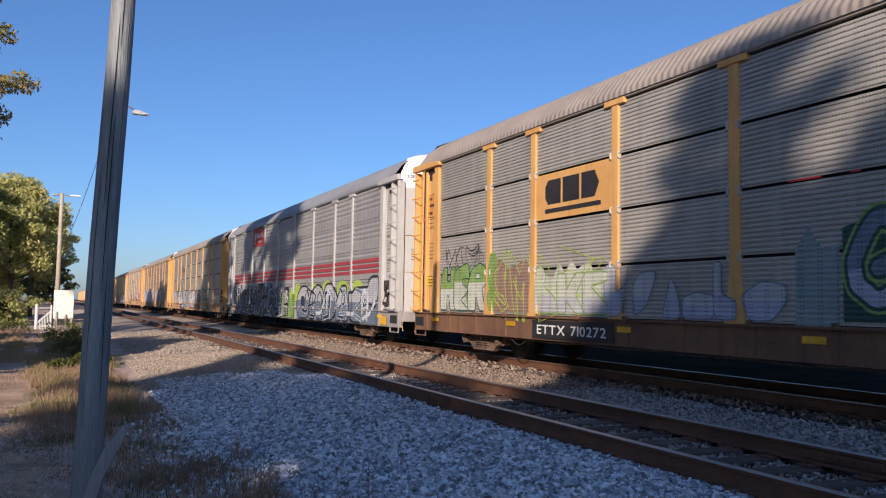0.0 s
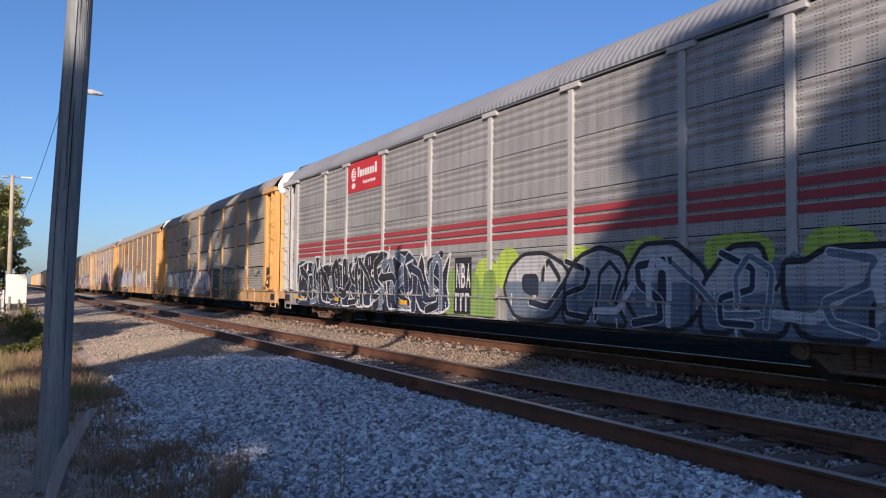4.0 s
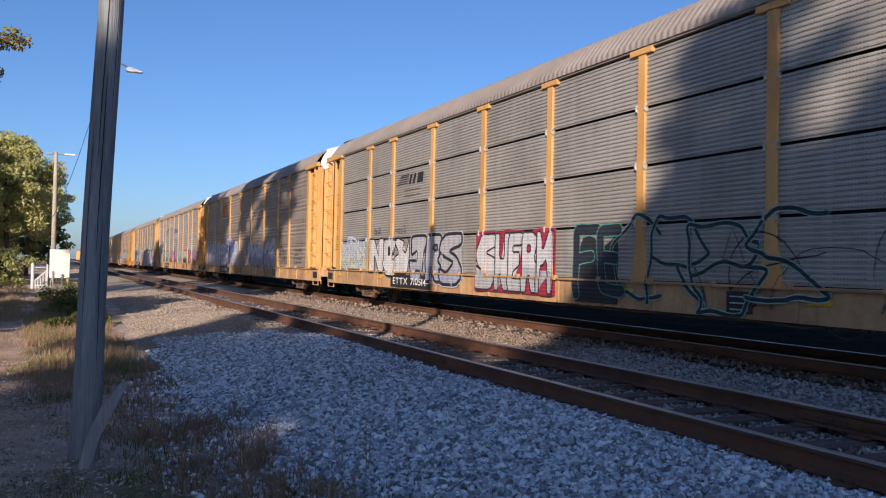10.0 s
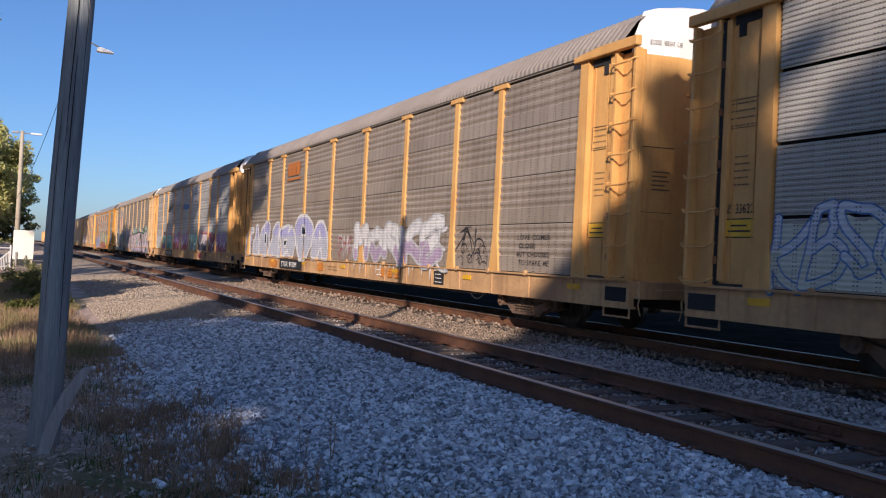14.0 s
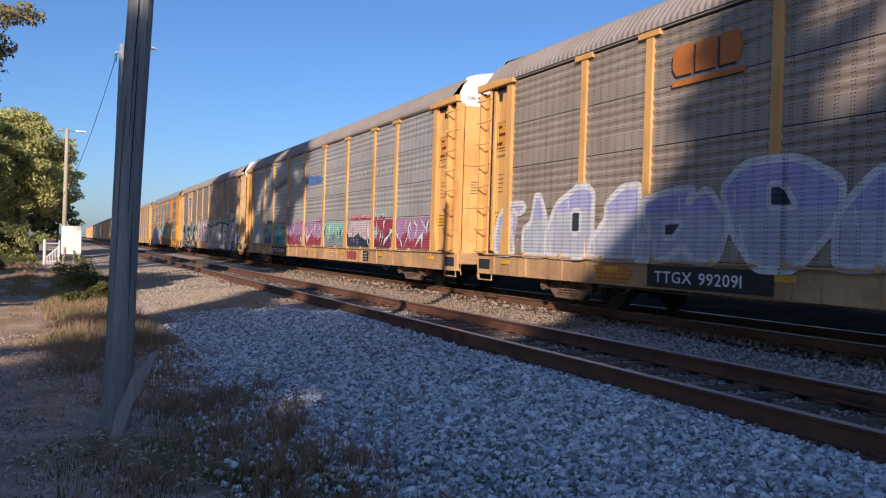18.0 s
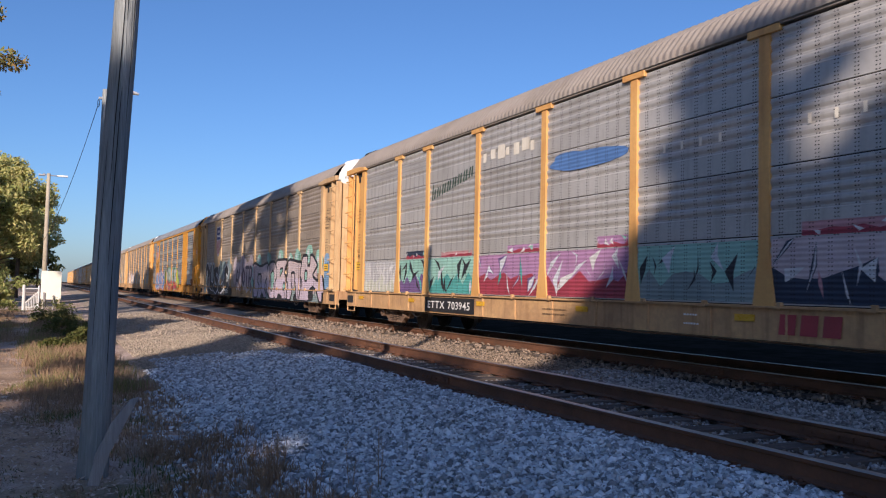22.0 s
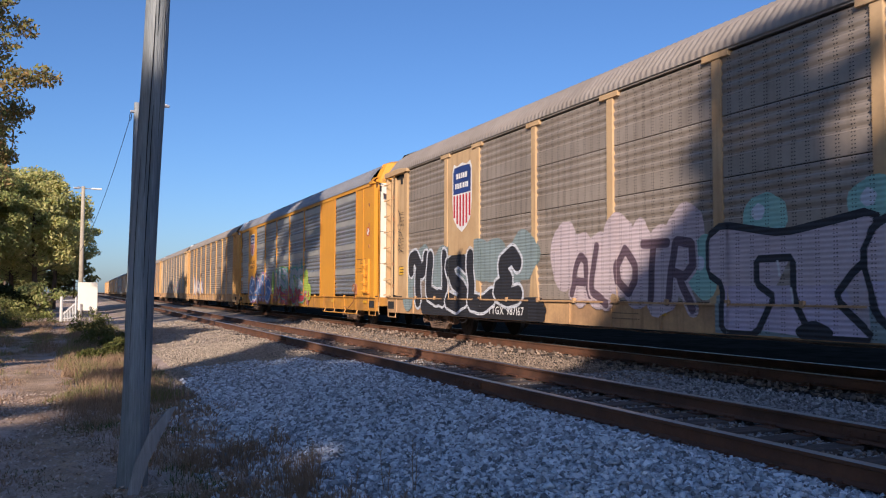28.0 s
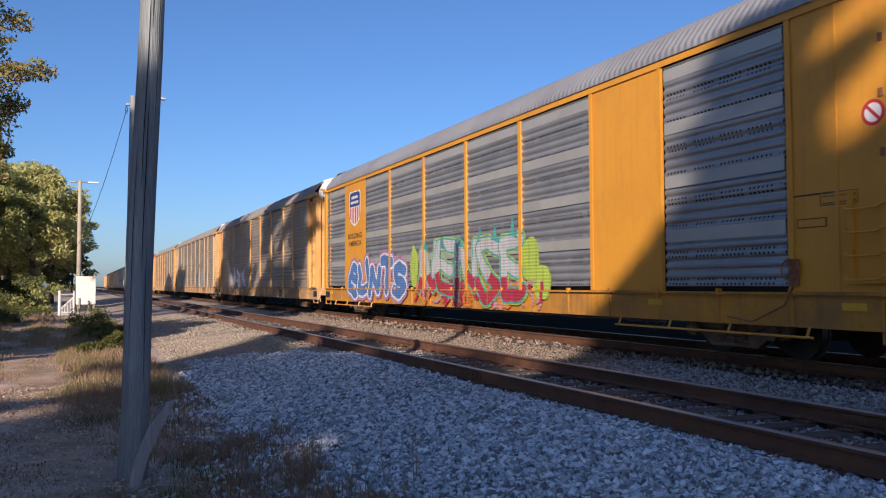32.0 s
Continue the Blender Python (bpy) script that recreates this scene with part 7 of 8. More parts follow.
    piece(c2, [(2.0, 4.3, 0.6, 1.9, "20-04-17-39-69-97-93-70", ["34-36-56-53"]), (4.2, 6.0, 0.6, 1.95, "00-05-28-59-88-96-73-90-50-42-30", []), (5.9, 7.7, 0.6, 1.95, "20-03-06-29-69-96-93-70", ["43-46-56-53"]), (7.6, 9.3, 0.6, 1.85, "00-05-39-69-74-98-93-80-40-53-30", []),
               (9.1, 11.95, 0.6, 2.1, "10-03-06-16-27-67-68-79-99-95-83-64-43-40", [])], "silver", "black", 0.085, "slate", 0.5, "navy", None, 0.1, "white", 22, 2, label="white and grey wild lettering with black edges")
    wildstyle(c2, 2.4, 11.8, 0.6, 1.8, 15, ("navy", "black", "slate", "ice"), "ice", 0.10, 0.022, 27)
    for x, w in ((-12.15, 0.42), (-11.3, 0.3), (-7.9, 0.34), (-2.9, 0.5)):
        plate(c2, "reflector", x - w / 2, x + w / 2, 0.76, 0.87, -HALF - 0.03, "reflector")
    spell("door_number", "FXE", -12.95, -12.62, 2.30, 2.43, -1.57, "black", c2)
    spell("door_number", "31162", -13.0, -12.55, 2.12, 2.25, -1.57, "black", c2)
    spell("tag_letter", "RON!", -13.0, -12.3, 1.85, 2.12, -1.572, "spray_sky", c2)
    spell("tag_letter", "OPEN", -13.05, -12.4, 1.45, 1.72, -1.572, "spray_sky", c2)
    plate(c2, "sill_plate", 12.2, 12.75, 0.6, 0.86, -HALF - 0.02, "reflector", "yellow plate on the sill")
    for z in (4.1, 2.9, 2.2):
        stencil(c2, 12.75, z, 0.5, 0.5, 6, seed=3)
    # third car
    c3 = autorack("closed car carrier, grey ribbed sides, yellow ends, graffiti along the foot", end="yellow")
    for k in range(5):
        shapes(c3, "mark", [rect(-6.9 + 0.08 * k, -6.1 + 0.03 * k, 3.55 + 0.06 * k, 3.575 + 0.06 * k)], "black", -1.620)
    shapes(c3, "mark", [[(-6.0, 3.52), (-5.86, 3.52), (-5.74, 3.80), (-5.88, 3.80)], [(-5.72, 3.52), (-5.58, 3.52), (-5.46, 3.80), (-5.60, 3.80)], [(-5.40, 3.52), (-5.02, 3.52), (-4.95, 3.80), (-5.33, 3.80)]], "black", -1.620)
    stencil(c3, -5.75, 3.15, 1.3, 0.3, 2, y=-1.619, seed=8)
    car_number(c3, "ETTX 710514")
    patch(c3, -11.95, -9.4, 1.08, 2.05, "bone", 39, 0.15)
    bubble(c3, "KBSOK", -11.95, -9.4, 1.06, 2.08, "ice", "blue", 0.10, 0.022, seed=31, wild=0.5, posts=(), overlap=1.35, low="bone")
    piece(c3, [(-9.1, -7.9, 0.98, 2.02, "00-04-06-09-39-64-69-99-96-90-60-35-30", []), (-8.0, -6.9, 0.9, 2.0, "30-03-14-18-29-89-98-74-94-90-60", ["45-47-67-65"]), (-7.0, -5.85, 0.98, 2.02, "00-04-35-08-29-68-56-75-99-94-80", [])],
          "white", "black", 0.05, None, 0.5, "black", None, 0.1, "silver", 32, 1)
    piece(c3, [(-5.85, -4.6, 0.80, 2.04, "10-04-14-44-46-15-19-89-98-75-73-60", ["32-42-62"]), (-4.75, -3.7, 0.80, 2.04, "10-04-19-49-99-96-74-93-90-60-43-40", ["56-57-77-76"]), (-3.85, -2.5, 0.75, 2.04, "10-03-32-64-25-06-18-39-99-97-46-75-93-91-70", [])],
          "silver", "black", 0.085, "haze", 0.35, "slate", "ice", 0.03, "white", 40, 2)
    scrawl(c3, -8.8, -8.2, 2.12, 2.4, 4, 0.018, ["black"], 38, 1.8, step=0.05)
    scrawl(c3, -7.0, -6.2, 2.12, 2.4, 5, 0.018, ["black"], 45, 1.8, step=0.05)
    patch(c3, -1.75, 1.72, 0.66, 2.06, "red", 33, 0.04)
    piece(c3, [(-1.7, -0.75, 0.70, 1.98, "00-04-33-14-06-39-99-97-46-95-92-70", []), (-0.8, -0.15, 0.70, 1.98, "00-09-39-35-65-69-99-90-60-33-30", []), (-0.2, 0.45, 0.70, 1.98, "00-09-99-97-37-36-76-74-33-32-92-90", []), (0.4, 1.05, 0.70, 1.98, "00-09-69-98-75-94-90-60-43-30", ["36-37-57-56"]), (1.0, 1.66, 0.70, 1.98, "00-09-29-46-79-99-90-70-65-44-24-20", [])],
          "white", "black", 0.045, "silver", 0.35, "red", None, 0.1, None, 41, 1, label="white block letters on a red ground")
    patch(c3, 2.45, 3.75, 0.60, 1.9, "black", 46, 0.3)
    bubble(c3, "FE", 2.4, 3.9, 0.66, 2.0, "black", "teal", 0.2, 0.022, seed=34, wild=0.25, inner="navy")
    bubble(c3, "CRBS", 3.7, 8.0, 0.58, 2.08, "black", "mint", 0.06, 0.016, seed=35, wild=0.5, tilt=14, overlap=1.3, label="black letters with thin pale green edges")
    scrawl(c3, 5.6, 9.4, 0.6, 1.9, 7, 0.022, ["black"], 37, 0.5, POSTS, step=0.16)
    scrawl(c3, 9.4, 11.9, 1.3, 2.0, 9, 0.025, ["black"], 36, 1.0)
    lettering("number", "F1645", 12.02, 12.5, 1.05, 1.22, -HALF - 0.04, M["black"], c3)
    spell("door_number", "NS 33622", -12.95, -12.4, 2.08, 2.22, -1.57, "black", c3)
    # fourth car: brown sheets, orange mark, white and violet letters
    c4 = autorack("closed car carrier, dull brown sides, yellow ends, white and violet graffiti", panel="panel_brown", kind="perf", clips=False)
    block_logo(c4, -6.66, -5.06, 3.90, 4.56, "black", -1.619)
    block_logo(c4, -6.62, -5.02, 3.93, 4.60, "orange_mark", -1.624)
    car_number(c4, "TTGX 992091", -6.9, -4.9)
    piece(c4, [(-12.75, -11.35, 1.03, 2.18, "00-04-17-49-89-98-77-58-54-60", []), (-11.45, -10.4, 1.03, 2.32, "00-04-35-49-69-86-93-90", []), (-10.5, -8.8, 1.03, 2.42, "00-03-15-27-48-69-89-98-96-90", ["53-56-76-73"]), (-8.9, -7.35, 1.03, 2.36, "00-02-13-35-37-69-99-94-90", []),
               (-7.5, -5.2, 1.03, 2.22, "00-03-23-16-18-49-69-57-79-95-80-60-52-30", ["33-35-55-43"]), (-5.4, -3.2, 0.96, 2.55, "30-13-07-29-69-97-94-60", ["45-47-57-65"]), (-3.3, -1.5, 1.03, 2.3, "00-05-39-69-95-90-60-53-30", ["45-47-55"])],
          "peri", "white", 0.12, "cloudy", 0.6, "navy", None, 0.1, "white", 41, 2, label="tall white and violet painted letters")
    cloud(c4, [(-9.9, 1.35, 0.3, 0.2), (-5.9, 1.2, 0.3, 0.16), (-2.6, 1.3, 0.25, 0.2)], "rose", 44, POSTS)
    bubble(c4, "MORKE", 0.8, 6.7, 1.0, 2.2, "white", "silver", 0.28, 0.07, seed=42, wild=0.4, low="lilac", overlap=1.2, shine="silver")
    scrawl(c4, 7.4, 8.9, 1.1, 2.0, 14, 0.03, ["black"], 43, 1.6, step=0.06)
    scrawl(c4, -0.6, 0.7, 1.1, 1.85, 10, 0.04, ["white", "red", "ice"], 48, 1.0)
    bubble(c4, "WE", 6.0, 7.0, 1.1, 2.1, "white", "silver", 0.07, 0.02, seed=49, wild=0.5)
    for x in (3.0, 3.5, 4.0):
        shapes(c4, "mark", [[(x, 0.66), (x + 0.32, 0.66), (x + 0.36, 0.9), (x + 0.04, 0.9)]], "spray_orange", -HALF - 0.004)
    for k in range(14):
        x = 0.9 + 0.43 * k + 0.1 * math.sin(k * 2.3)
        shapes(c4, "paint_drip", [[(x, 0.99), (x + 0.09, 0.99), (x + 0.05, 0.80 - 0.1 * math.sin(k * 1.7)), (x + 0.03, 0.80 - 0.1 * math.sin(k * 1.7))]], "spray_white", -HALF - 0.004)
    shapes(c4, "paint_patch", [[(-8.6, 0.62), (-7.7, 0.6), (-7.5, 0.84), (-8.1, 0.96), (-8.7, 0.9)], [(-2.6, 0.62), (-1.9, 0.66), (-1.95, 0.93), (-2.5, 0.9)]], "spray_orange", -HALF - 0.004)
    quality_plate(c4, -12.65, 3.5)
    quality_plate(c1, -12.65, 3.6)
    for k, wd in enumerate(("LOVE COMES", "CLOSE", "BUT CHOOSES", "TO SPARE ME")):
        spell("scribble", wd, 10.1 + 0.06 * (k % 2), 11.25 - (0.5 if k == 1 else 0.0), 1.70 - 0.17 * k, 1.80 - 0.17 * k, FACE - 0.002, "black", c4)
    # fifth car: dark perforated sheets, pieces of colour in every bay
    c5 = autorack("closed car carrier, dark perforated sides, yellow posts, teal and pink graffiti", panel="panel_perf", kind="perf", clips=False)
    for k in range(8):      # a slanting row of plain shapes in place of a name
        x, z = -6.95 + 0.30 * k, 3.52 + 0.052 * k
        shapes(c5, "mark", [[(x, z), (x + 0.07, z), (x + 0.13, z + 0.26 + (0.14 if k == 0 else 0)), (x + 0.06, z + 0.26 + (0.14 if k == 0 else 0))], [(x + 0.13, z + 0.02), (x + 0.21, z + 0.02), (x + 0.25, z + 0.27), (x + 0.18, z + 0.27)]], "leaf_dark", -1.620)
    car_number(c5, "ETTX 703945")
    quality_plate(c5, 12.65, 3.5)
    bays5 = list(zip((-EDGE,) + POSTS, POSTS + (EDGE,)))
    look5 = [("silver", "bone", "white", "silver", 9, None), ("mint", "purple", "black", "teal", 4, None), ("mint", "teal", "black", "ice", 7, None), ("plum", "wine", "ice", "teal", 5, "purple"), ("plum", "wine", "ice", "white", 7, None),
             ("mint", "mintgrey", "black", "ice", 5, None), ("dusty_pink", "navy", "white", "rose", 5, "navy"), ("wine", "maroon", "ice", "white", 6, "black"), ("plum", "wine", "white", "ice", 8, "navy")]
    for i, (a, b) in enumerate(bays5):
        tp, lo_, ink, second, count, dk = look5[i]
        shards(c5, a + 0.12, b - 0.12, 1.07, 1.97, tp, lo_, ink, second, count + 5, 50 + i, dk)
    for a, b, z1, tp in ((-8.6, -7.35, 2.2, "navy"), (-6.3, -4.6, 2.12, "rose"), (-2.9, -1.6, 2.16, "plum"), (0.4, 1.3, 2.2, "plum"), (5.0, 7.1, 2.18, "rose"), (7.4, 8.4, 2.2, "mint")):
        shards(c5, a, b, 1.99, z1, tp, "wine", "white", "mint", 4, int(100 * z1 + 7 * a))
    for k in range(9):
        x = -11.8 + 0.29 * k
        shapes(c5, "paint_stroke", [[(x, 1.1), (x + 0.06, 1.1), (x + 0.13, 1.9), (x + 0.09, 1.9)]], "spray_white", FACE - 0.006)
    for k in range(3):
        x = 4.62 + 0.36 * k
        shapes(c5, "mark", [[(x, 0.64), (x + 0.28, 0.64), (x + 0.31, 0.92), (x + 0.03, 0.92)]], "red_band", -HALF - 0.004)
    for z in (2.5, 3.45, 4.4):
        for i in (0, 1):
            a, b = bays5[i]
            shapes(c5, "faded_band", [rect(a + 0.12, b - 0.12, z, z + 0.30)], "panel_pale", -1.6135)
    shapes(c5, "faded_patch", [rect(-4.1 + 0.35 * k, -3.95 + 0.35 * k + 0.08 * (k % 3), 4.15 + 0.04 * (k % 2), 4.36 + 0.05 * (k % 3)) for k in range(7)], "cream", -1.620, "torn pale remains of a label")
    shapes(c5, "faded_patch", [blob(0.0, 3.7, 1.3, 0.16, 3), blob(-0.6, 3.82, 0.5, 0.1, 4)], "spray_blue", -1.620, "patch of blue paint")
    for bx in (5.8, 8.2, 2.9):
        shapes(c5, "faded_patch", [rect(bx - 0.7 + 0.42 * k, bx - 0.64 + 0.42 * k, 3.5, 3.64) for k in range(4)], "cream", -1.620)
    spell("door_number", "FXE", -12.95, -12.6, 2.30, 2.43, -1.57, "black", c5)
    spell("door_number", "310387", -13.0, -12.5, 2.12, 2.25, -1.57, "black", c5)
    # sixth car: longer, dusty brown; shield; a long painted piece
    S = 0.39
    c6 = autorack("closed car carrier, dusty brown sides, tan posts, shield mark, lilac graffiti", panel="panel_brown", kind="perf", clips=False, half=BODY + S, edge=EDGE + 0.1, post="tan", end="tan", door="tan", sill="sill_yellow")
    plate(c6, "logo_panel", -9.12, -7.32, 2.2, 4.95, -1.622, "tan", "tan panel behind the shield")
    shield(c6, -8.18, 3.72, 1.15, 1.75, -1.628)
    car_number(c6, "TTGX 987167", -6.6, -4.8, 2.0)
    cloud(c6, [(-11.6 + 0.75 * k, 1.9 + 0.18 * math.sin(k * 2.2), 0.7, 0.55) for k in range(10)] + [(-12.1, 1.1, 0.4, 0.5)], "mintgrey", 62, POSTS)
    cloud(c6, [(-10.4 + 0.75 * k, 0.78, 0.6, 0.34) for k in range(9)], "black", 69, POSTS)
    bubble(c6, "tUSLe", -12.0, -4.9, 0.66, 2.42, "black", "ice", 0.42, 0.075, seed=61, wild=0.25, label="black letters edged with white", overlap=1.2)
    cloud(c6, [(-3.1 + 0.62 * k, 1.75 + 0.2 * math.cos(k * 2), 0.55, 0.78) for k in range(7)], "dusty_pink", 63, POSTS)
    bubble(c6, "ALOTR", -2.9, 0.95, 0.98, 2.12, "mud", "dusty_pink", 0.17, 0.05, seed=64, wild=0.25)
    domes = ((2.4, 2.32, 0.42, 0.36), (4.3, 2.34, 0.45, 0.36), (6.4, 2.38, 0.46, 0.38), (8.0, 2.25, 0.34, 0.3), (9.1, 2.3, 0.44, 0.4), (10.7, 2.42, 0.5, 0.36), (12.0, 2.1, 0.5, 0.45), (1.1, 1.6, 0.4, 0.5))
    cloud(c6, domes, "mint", 65, POSTS)
    cloud(c6, [(x - 0.12, z + 0.08, 0.13, 0.12) for x, z, _, _ in domes], "ice", 70, POSTS, face=FACE - 0.001)
    cloud(c6, [(12.85, 1.6, 0.44, 0.85)], "sky", 66, face=-1.570)
    patch(c6, 1.4, 12.5, 0.57, 1.25, "mintgrey", 71, 0.3)
    piece(c6, [(1.2, 4.3, 0.57, 2.26, "10-14-05-08-19-48-58-99-96-85-73-90-60-53-56-46-36-34-43-30", []), (4.05, 6.0, 0.57, 2.24, "30-12-06-18-39-69-88-97-95-83-70", ["42-36-57-66-64-52"]), (5.55, 8.05, 0.57, 2.30, "00-04-15-17-08-19-79-78-66-75-93-91-70", ["35-37-57-46", "53-64-73-62"]),
               (7.4, 9.85, 0.57, 2.30, "10-14-04-16-19-98-96-85-90-70-63-54-56-36-34-42-30", []), (9.5, 12.6, 0.57, 2.38, "00-14-05-19-39-37-47-49-59-77-66-55-74-95-90-80-72-53-40-20", ["24-26-36-34"])],
          "dusty_pink", "black", 0.115, "pale_lilac", 0.5, "mint", None, 0.1, "white", 67, 1, label="large dusty pink letters edged with black")
    cloud(c6, [(6.5, 0.66, 0.4, 0.16), (9.0, 0.68, 0.3, 0.18), (11.15, 0.85, 0.34, 0.28), (3.3, 0.66, 0.3, 0.14)], "black", 72, POSTS, face=FACE - 0.012)
    shapes(c6, "paint_patch", [[(12.4, 0.95), (12.4, 1.62), (12.62, 1.5), (12.8, 1.1), (12.8, 0.95)]], "spray_pale_lilac", -1.664)
    scrawl(c6, -13.05, -12.5, 2.3, 4.4, 12, 0.022, ["black"], 68, 1.8, step=0.05)
    stencil(c6, 13.0, 3.6, 0.62, 0.42, 4, seed=5, frame_mat="black")
    # seventh car: bright yellow with wide blank bays
    P7 = (-10.15, -8.0, -5.45, -2.55, 0.35, 3.25)
    bays7 = [(-12.85, -10.4, "panel_new", "wave"), (-7.9, -5.52, "panel_new", "wave"), (-5.38, -2.62, "panel_new", "wave"), (-2.48, 0.28, "panel_new", "wave"), (0.42, 3.18, "panel_new", "wave"), (3.32, 6.05, "panel_new", "wave"), (8.35, 11.0, "panel_new", "wave")]
    c7 = autorack("closed car carrier, bright yellow frame, silver corrugated sheets, graffiti", panel="panel_new", kind="wave", post="gold", end="gold", sill="gold_sill", roof="roof_new", door="cream", cap="gold", cap_z=4.98,
                  flare=False, capped=False, clips=False, half=13.2, edge=12.9, posts=(-5.45, -2.55, 0.35, 3.25), rows=((1.12, 4.88),), panels=bays7, ladders=False)
    for a, b in ((-10.38, -7.92), (6.08, 8.32), (11.03, 12.95)):
        plate(c7, "blank_panel", a, b, 1.04, 4.96, -1.63, "gold")
    for x in (6.15, 8.25, 11.1):
        plate(c7, "panel_edge", x - 0.05, x + 0.05, 1.04, 4.96, -1.655, "gold")
    plate(c7, "top_rail", -13.0, 13.0, 4.90, 5.04, -1.66, "gold")
    for a, b, mat, kind in bays7:
        for z in (1.86, 2.78, 3.70, 4.62):
            plate(c7, "sheet_band", a + 0.01, b - 0.01, z, z + 0.21, -1.6295, "panel_band")
    plate(c7, "door_frame_edge", 11.86, 11.90, 1.04, 4.96, -1.643, "gold")
    plate(c7, "door_seam", 11.04, 11.82, 2.36, 2.385, -1.634, "brown_ink")
    plate(c7, "data_plate_frame", 11.2, 11.7, 1.92, 2.05, -1.634, "brown_ink")
    plate(c7, "data_plate", 11.22, 11.68, 1.935, 2.035, -1.638, "gold")
    bm = bmesh.new()
    tube(bm, [(11.15 + 0.15 * math.cos(k * 0.52), -1.74, 1.35 + 0.15 * math.sin(k * 0.52)) for k in range(13)], 0.014, 5)
    for k in range(3):
        tube(bm, [(11.15, -1.70, 1.35), (11.15 + 0.15 * math.cos(k * 2.09), -1.74, 1.35 + 0.15 * math.sin(k * 2.09))], 0.01, 4)
    box(bm, 11.08, 11.22, -1.70, -1.62, 1.12, 1.5, 0.01)
    part("hand_brake", bm, M["hinge"], c7)
    bm = bmesh.new()
    tube(bm, [(11.15, -1.68, 1.12), (11.0, -1.7, 0.85), (10.4, -1.72, 0.6), (9.9, -1.72, 0.66)], 0.014, 5)
    part("brake_chain", bm, M["hinge"], c7)
    shield(c7, -9.15, 3.95, 1.25, 1.25, -1.636)
    spell("slogan_letter", "BUILDING", -9.95, -8.35, 2.86, 3.05, -1.636, "black", c7)
    spell("slogan_letter", "AMERICA", -9.9, -8.4, 2.58, 2.77, -1.636, "black", c7)
    over7 = bubble(c7, "GUNTS", -9.9, -3.9, 0.66, 2.1, "blue", "white", 0.34, 0.08, halo="plum", hal=0.10, seed=71, wild=0.35, posts=())
    for o in over7:
        o.location.y = -0.0165
    over7 = bubble(c7, "NENSE", -2.8, 3.5, 0.72, 2.35, "silver", "teal", 0.30, 0.05, halo="lime", hal=0.03, seed=72, wild=0.4, low="red", overlap=1.15)
    for o in over7:
        o.location.y = -0.0165
    over7 = scrawl(c7, -3.2, 4.2, 0.6, 1.25, 40, 0.12, ["red", "rose", "orange", "red"], 73, 1.2)
    over7.location.y = -0.0165
    over7 = cloud(c7, [(3.7, 1.7, 0.4, 0.5), (4.2, 1.2, 0.4, 0.4), (-3.3, 1.7, 0.3, 0.6)], "lime", 74)
    over7.location.y = -0.0165
    for x, z, h in ((-2.4, 2.2, 0.4), (-1.2, 2.2, 0.4), (0.0, 2.2, 0.3), (1.2, 2.25, 0.35), (2.0, 2.25, 0.35), (2.9, 2.3, 0.5)):
        shapes(c7, "paint_spike", [[(x - 0.14, z), (x + 0.3, z - 0.1), (x + 0.1, z + 0.12), (x + 0.02, z + h)]], "spray_teal", FACE - 0.030)
    ladder_parts(c7, 12.35, "gold", 4, 1.25, 2.15, 0.5, -1.65)
    shapes(c7, "round_sign", [[(12.45 + 0.17 * math.cos(k * 0.314), 3.32 + 0.17 * math.sin(k * 0.314)) for k in range(20)]], "red", -1.636, "small round red and white warning sign")
    shapes(c7, "round_sign_field", [[(12.45 + 0.125 * math.cos(k * 0.314), 3.32 + 0.125 * math.sin(k * 0.314)) for k in range(20)]], "white", -1.639)
    shapes(c7, "round_sign_bar", [[(12.34, 3.40), (12.37, 3.43), (12.56, 3.24), (12.53, 3.21)]], "red", -1.642)
    stencil(c7, 11.9, 2.2, 0.6, 0.18, 2, y=-1.632, frame_mat="black")
    for k in range(-1, 2, 2):
        bm = bmesh.new()
        tube(bm, [(k * 11.5, -1.72, 0.42), (k * 7.0, -1.72, 0.42)], 0.02, 6)
        for x in (11.4, 9.9, 8.5, 7.1):
            tube(bm, [(k * x, -1.72, 0.42), (k * x, -1.66, 0.56)], 0.018, 6)
        part("hand_rail", bm, M["gold"], c7)
    main = [c1, c2, c3, c4, c5, c6, c7]
    # small lettering, stickers and boxes at the ends
    for i, c in enumerate(main[:6]):
        e = EDGE + (0.1 if i == 5 else 0)
        for s in (-1, 1):
            if i != 1:
                sticker(c, s * (e + 0.60), 1.75)
            stencil(c, s * (e + 0.60), 3.3, 0.55, 0.42, 4, frame_mat="black", seed=i * 7)
            stencil(c, s * (e + 0.60), 2.45, 0.34, 0.5, 5, seed=i * 7 + 3)
        stencil(c, 2.9, 0.66, 0.4, 0.28, 2, mat="white", y=-HALF - 0.004, seed=i)
        plate(c, "data_plate", 6.4, 6.9, 0.62, 0.94, -HALF - 0.008, "black")
        stencil(c, 6.65, 0.64, 0.42, 0.28, 3, mat="white", y=-HALF - 0.012, seed=i)
        stencil(c, -1.0, 0.68, 0.9, 0.2, 2, mat="stencil", y=-HALF - 0.004, seed=i + 4)
        # hand brake at the leading end
        bm = bmesh.new()
        x = e + 0.75
        tube(bm, [(x + 0.17 * math.cos(k * 0.52), -1.66, 1.62 + 0.17 * math.sin(k * 0.52)) for k in range(13)], 0.014, 5)
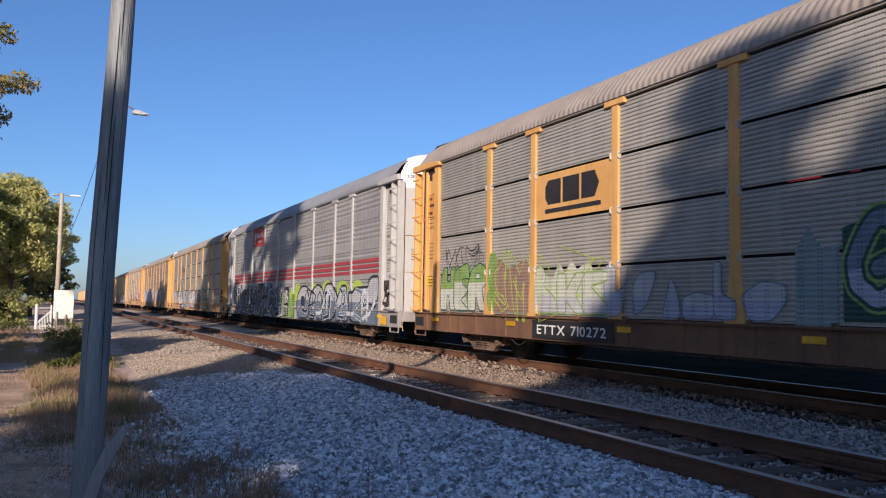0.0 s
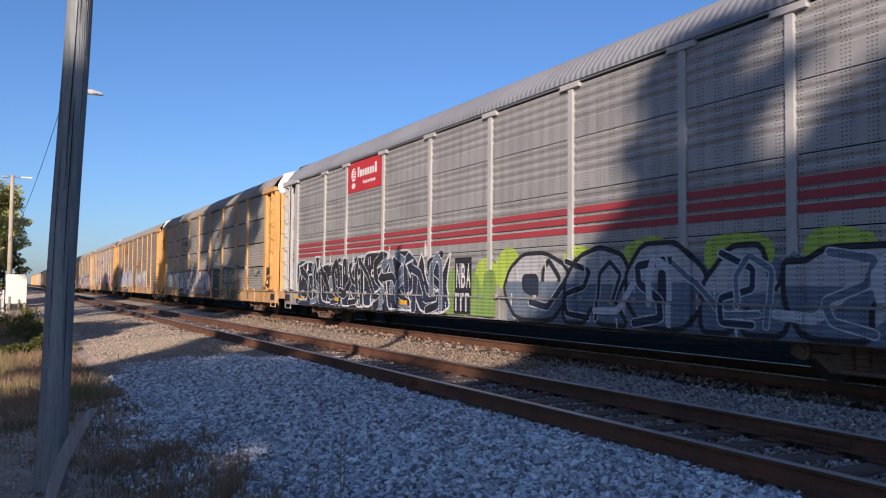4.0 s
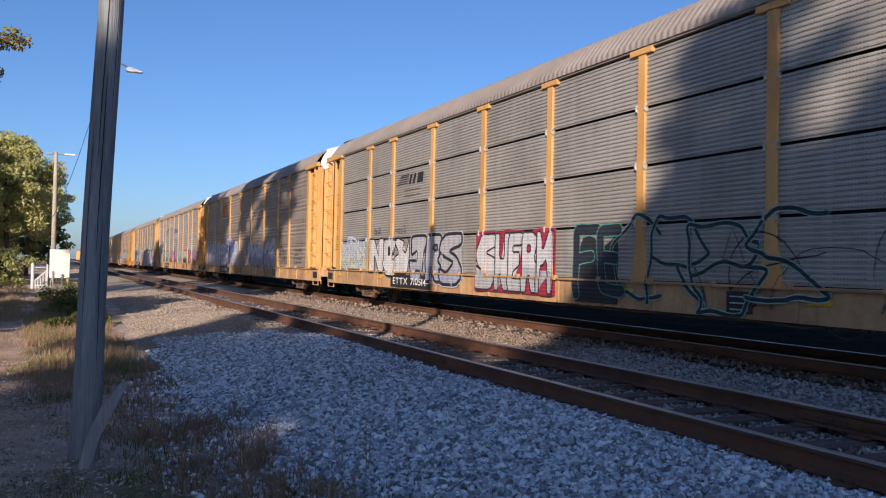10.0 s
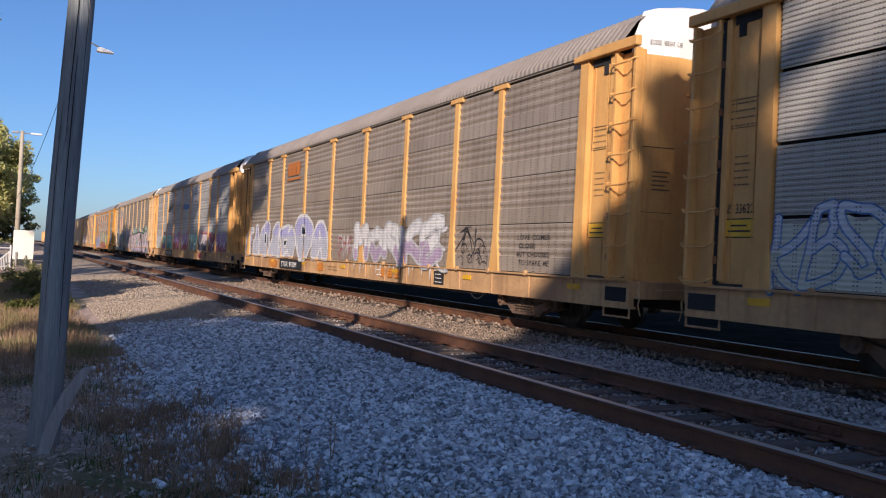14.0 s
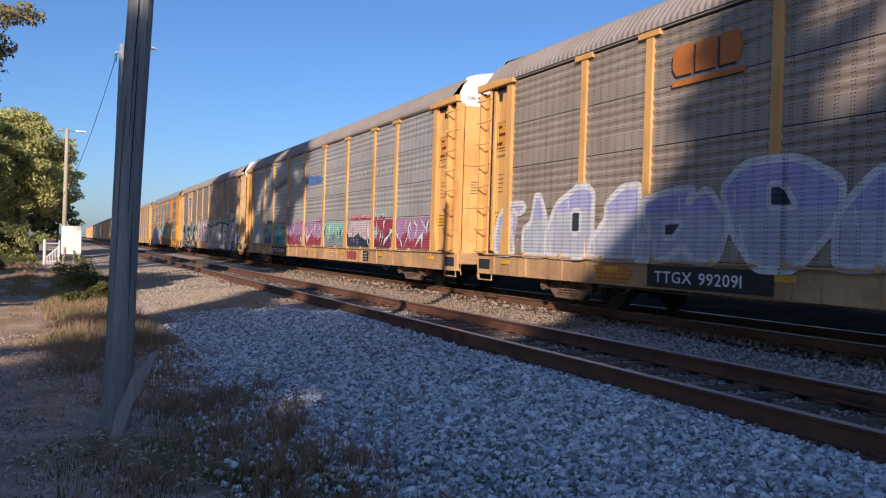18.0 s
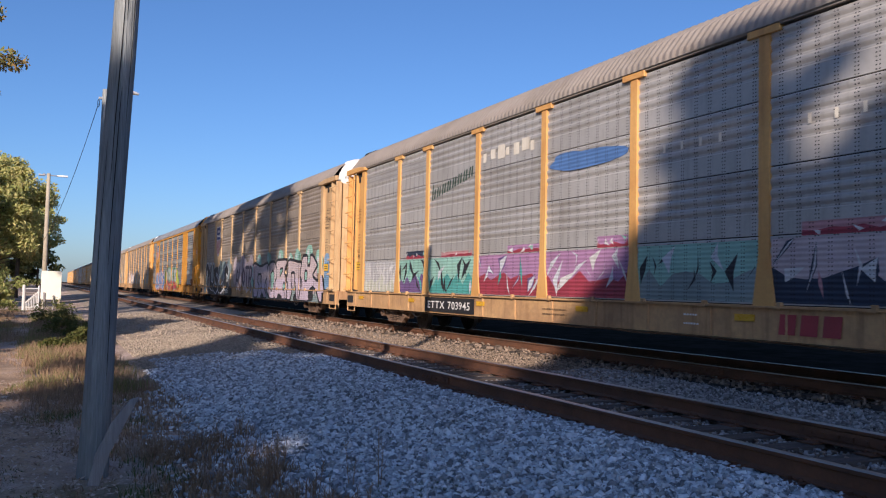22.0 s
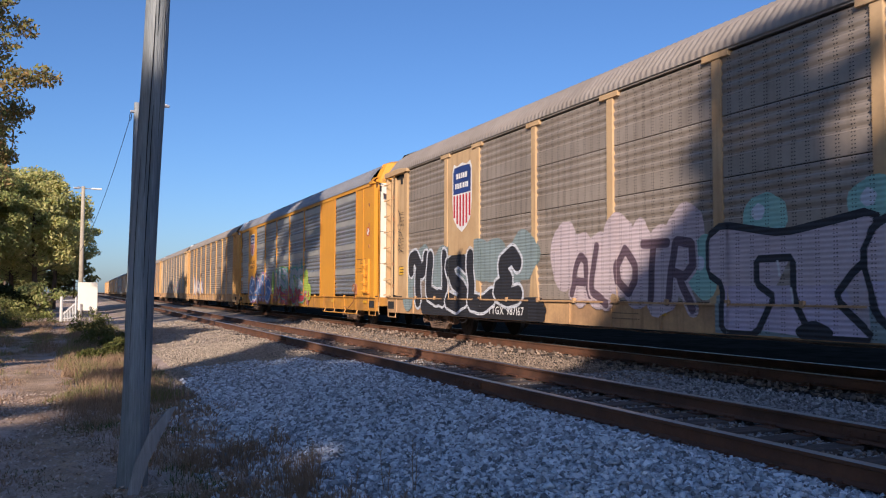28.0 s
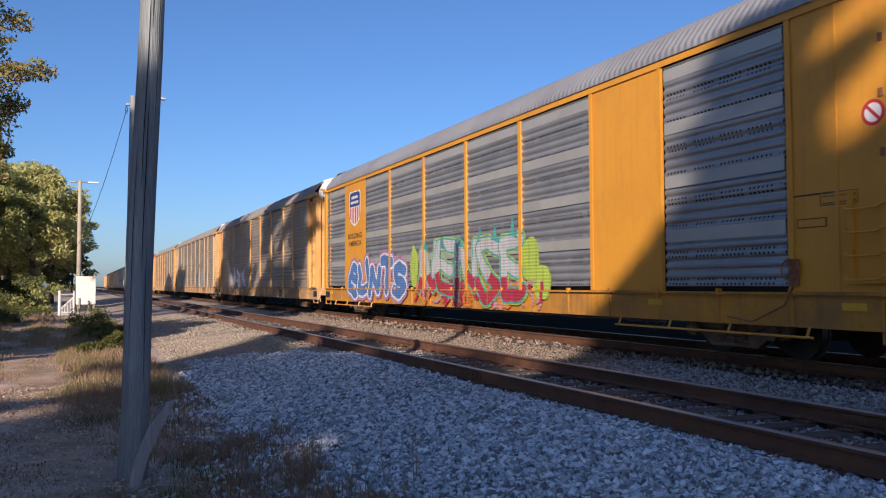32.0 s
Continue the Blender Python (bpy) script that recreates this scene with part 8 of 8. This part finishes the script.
        for k in range(3):
            q = k * 2.09
            tube(bm, [(x, -1.64, 1.62), (x + 0.17 * math.cos(q), -1.66, 1.62 + 0.17 * math.sin(q))], 0.01, 4)
        box(bm, x - 0.08, x + 0.08, -1.64, -1.56, 1.3, 1.7, 0.01)
        tube(bm, [(x + 0.10, -1.66, 1.95), (x + 0.02, -1.72, 1.7), (x + 0.06, -1.74, 1.45), (x - 0.10, -1.74, 1.3)], 0.018, 6)
        box(bm, x - 0.17, x - 0.02, -1.70, -1.56, 1.62, 1.95, 0.02)
        box(bm, x - 0.26, x + 0.14, -1.70, -1.58, 1.20, 1.30, 0.015)
        if i in (1, 2):
            part("hand_brake", bm, M["dark_steel"], c)
        else:
            bm.free()
    # the rest of the train behind
    def plain(c, label):
        k = copy_thing(c, Matrix.Identity(4))
        for o in list(k.children_recursive):
            if o.name.split(".")[0] in ("graffiti", "painted_ground", "painted_letter", "scribble", "number_panel", "character", "paint_patch", "paint_drip", "paint_spike", "paint_stroke", "door_number", "tag_letter", "reflective_strip", "faded_band", "shield_border", "shield_stripes", "shield_head", "shield_lettering", "logo_panel", "mark", "faded_patch"):
                bpy.data.objects.remove(o)
        k["label"] = label
        return k
    tail = []
    for i, (src, label) in enumerate(((c4, "closed car carrier, dull brown sides, far back in the train"), (c6, "closed car carrier, dusty tan posts, far back in the train"),
                                      (c4, "closed car carrier, brown sides, far back in the train"), (c5, "closed car carrier, dark sides, far back in the train"),
                                      (c3, "closed car carrier, grey ribbed sides, far back in the train"), (c5, "closed car carrier, dark perforated sides, far back in the train"),
                                      (c2, "closed pale grey car carrier, far back in the train"), (c5, "closed car carrier, dark sheets, far down the line"),
                                      (c4, "closed car carrier, brown sheets, far down the line"), (c3, "closed car carrier, grey sheets, far down the line"), (c5, "closed car carrier, dark panels, far down the line"), (c4, "closed car carrier, brown panels, far down the line"))):
        tail.append(plain(src, label))
    graffiti(tail[0], "MASK", -9, -3, 1.1, 2.2, "white", "lilac", seed=81, wild=0.4)
    graffiti(tail[1], "RAEN", 2, 8, 1.1, 2.2, "rose", "teal", seed=82, wild=0.4)
    return main + tail


M["panel_band"] = material("flat_galvanised_band", (0.47, 0.46, 0.42), (0.39, 0.38, 0.355), 0.45, metal=0.35, grain=0.1, bump=0.04)
M["orange_plate"] = material("orange_plate_paint", (0.62, 0.29, 0.04), (0.54, 0.24, 0.035), 0.6, grain=0.15)
M["brown_ink"] = material("brown_ink", (0.12, 0.05, 0.03), rough=0.7)
M["seam"] = material("dark_seam", (0.10, 0.065, 0.035), rough=0.8)
M["hinge"] = material("rusty_hinge", (0.30, 0.13, 0.06), (0.14, 0.06, 0.035), 0.8)
M["orange_mark"] = material("orange_mark_paint", (0.50, 0.17, 0.03), (0.40, 0.13, 0.03), 0.6, grain=0.15)
M["panel_pale"] = material("washed_pale_panel", (0.40, 0.385, 0.36), (0.32, 0.30, 0.28), 0.5, metal=0.3, grain=0.12, ribs=0.6)
M["leaf_dark"] = material("dark_green_paint", (0.05, 0.09, 0.07), rough=0.6, grain=0.1)
TRAIN = train()

# ---- how the train runs ----
GAP0, PITCH, SPEED, ACC = -22.875, 28.546, 4.986, 0.0065
SHIFT = {5: -0.774}


def run(t):
    return SPEED * t + 0.5 * ACC * (t - 16) ** 2


def gap_x(k):
    return GAP0 - k * PITCH + (SHIFT.get(k, 0.186 if k >= 6 else 0.0))


def motions():
    spin = {}
    for i, car in enumerate(TRAIN):
        front = gap_x(i - 1) if i else gap_x(0) + PITCH
        mid = (front + gap_x(i)) / 2
        walk(car, [(t, pose(mid + run(t), TRACK_FAR, 0)) for t in range(0, 33, 2)])
        for truck in [o for o in car.children if o.name.startswith("truck")]:
            for w in truck.children:
                k = 1 if w.location.x > 0 else -1
                rows = spin.setdefault(k, [(j / 10, pose(k * 0.86, 0, WHEEL_R) @ Matrix.Rotation((run(j / 10) / WHEEL_R) % (2 * math.pi), 4, "Y")) for j in range(321)])
                walk(w, rows)


motions()
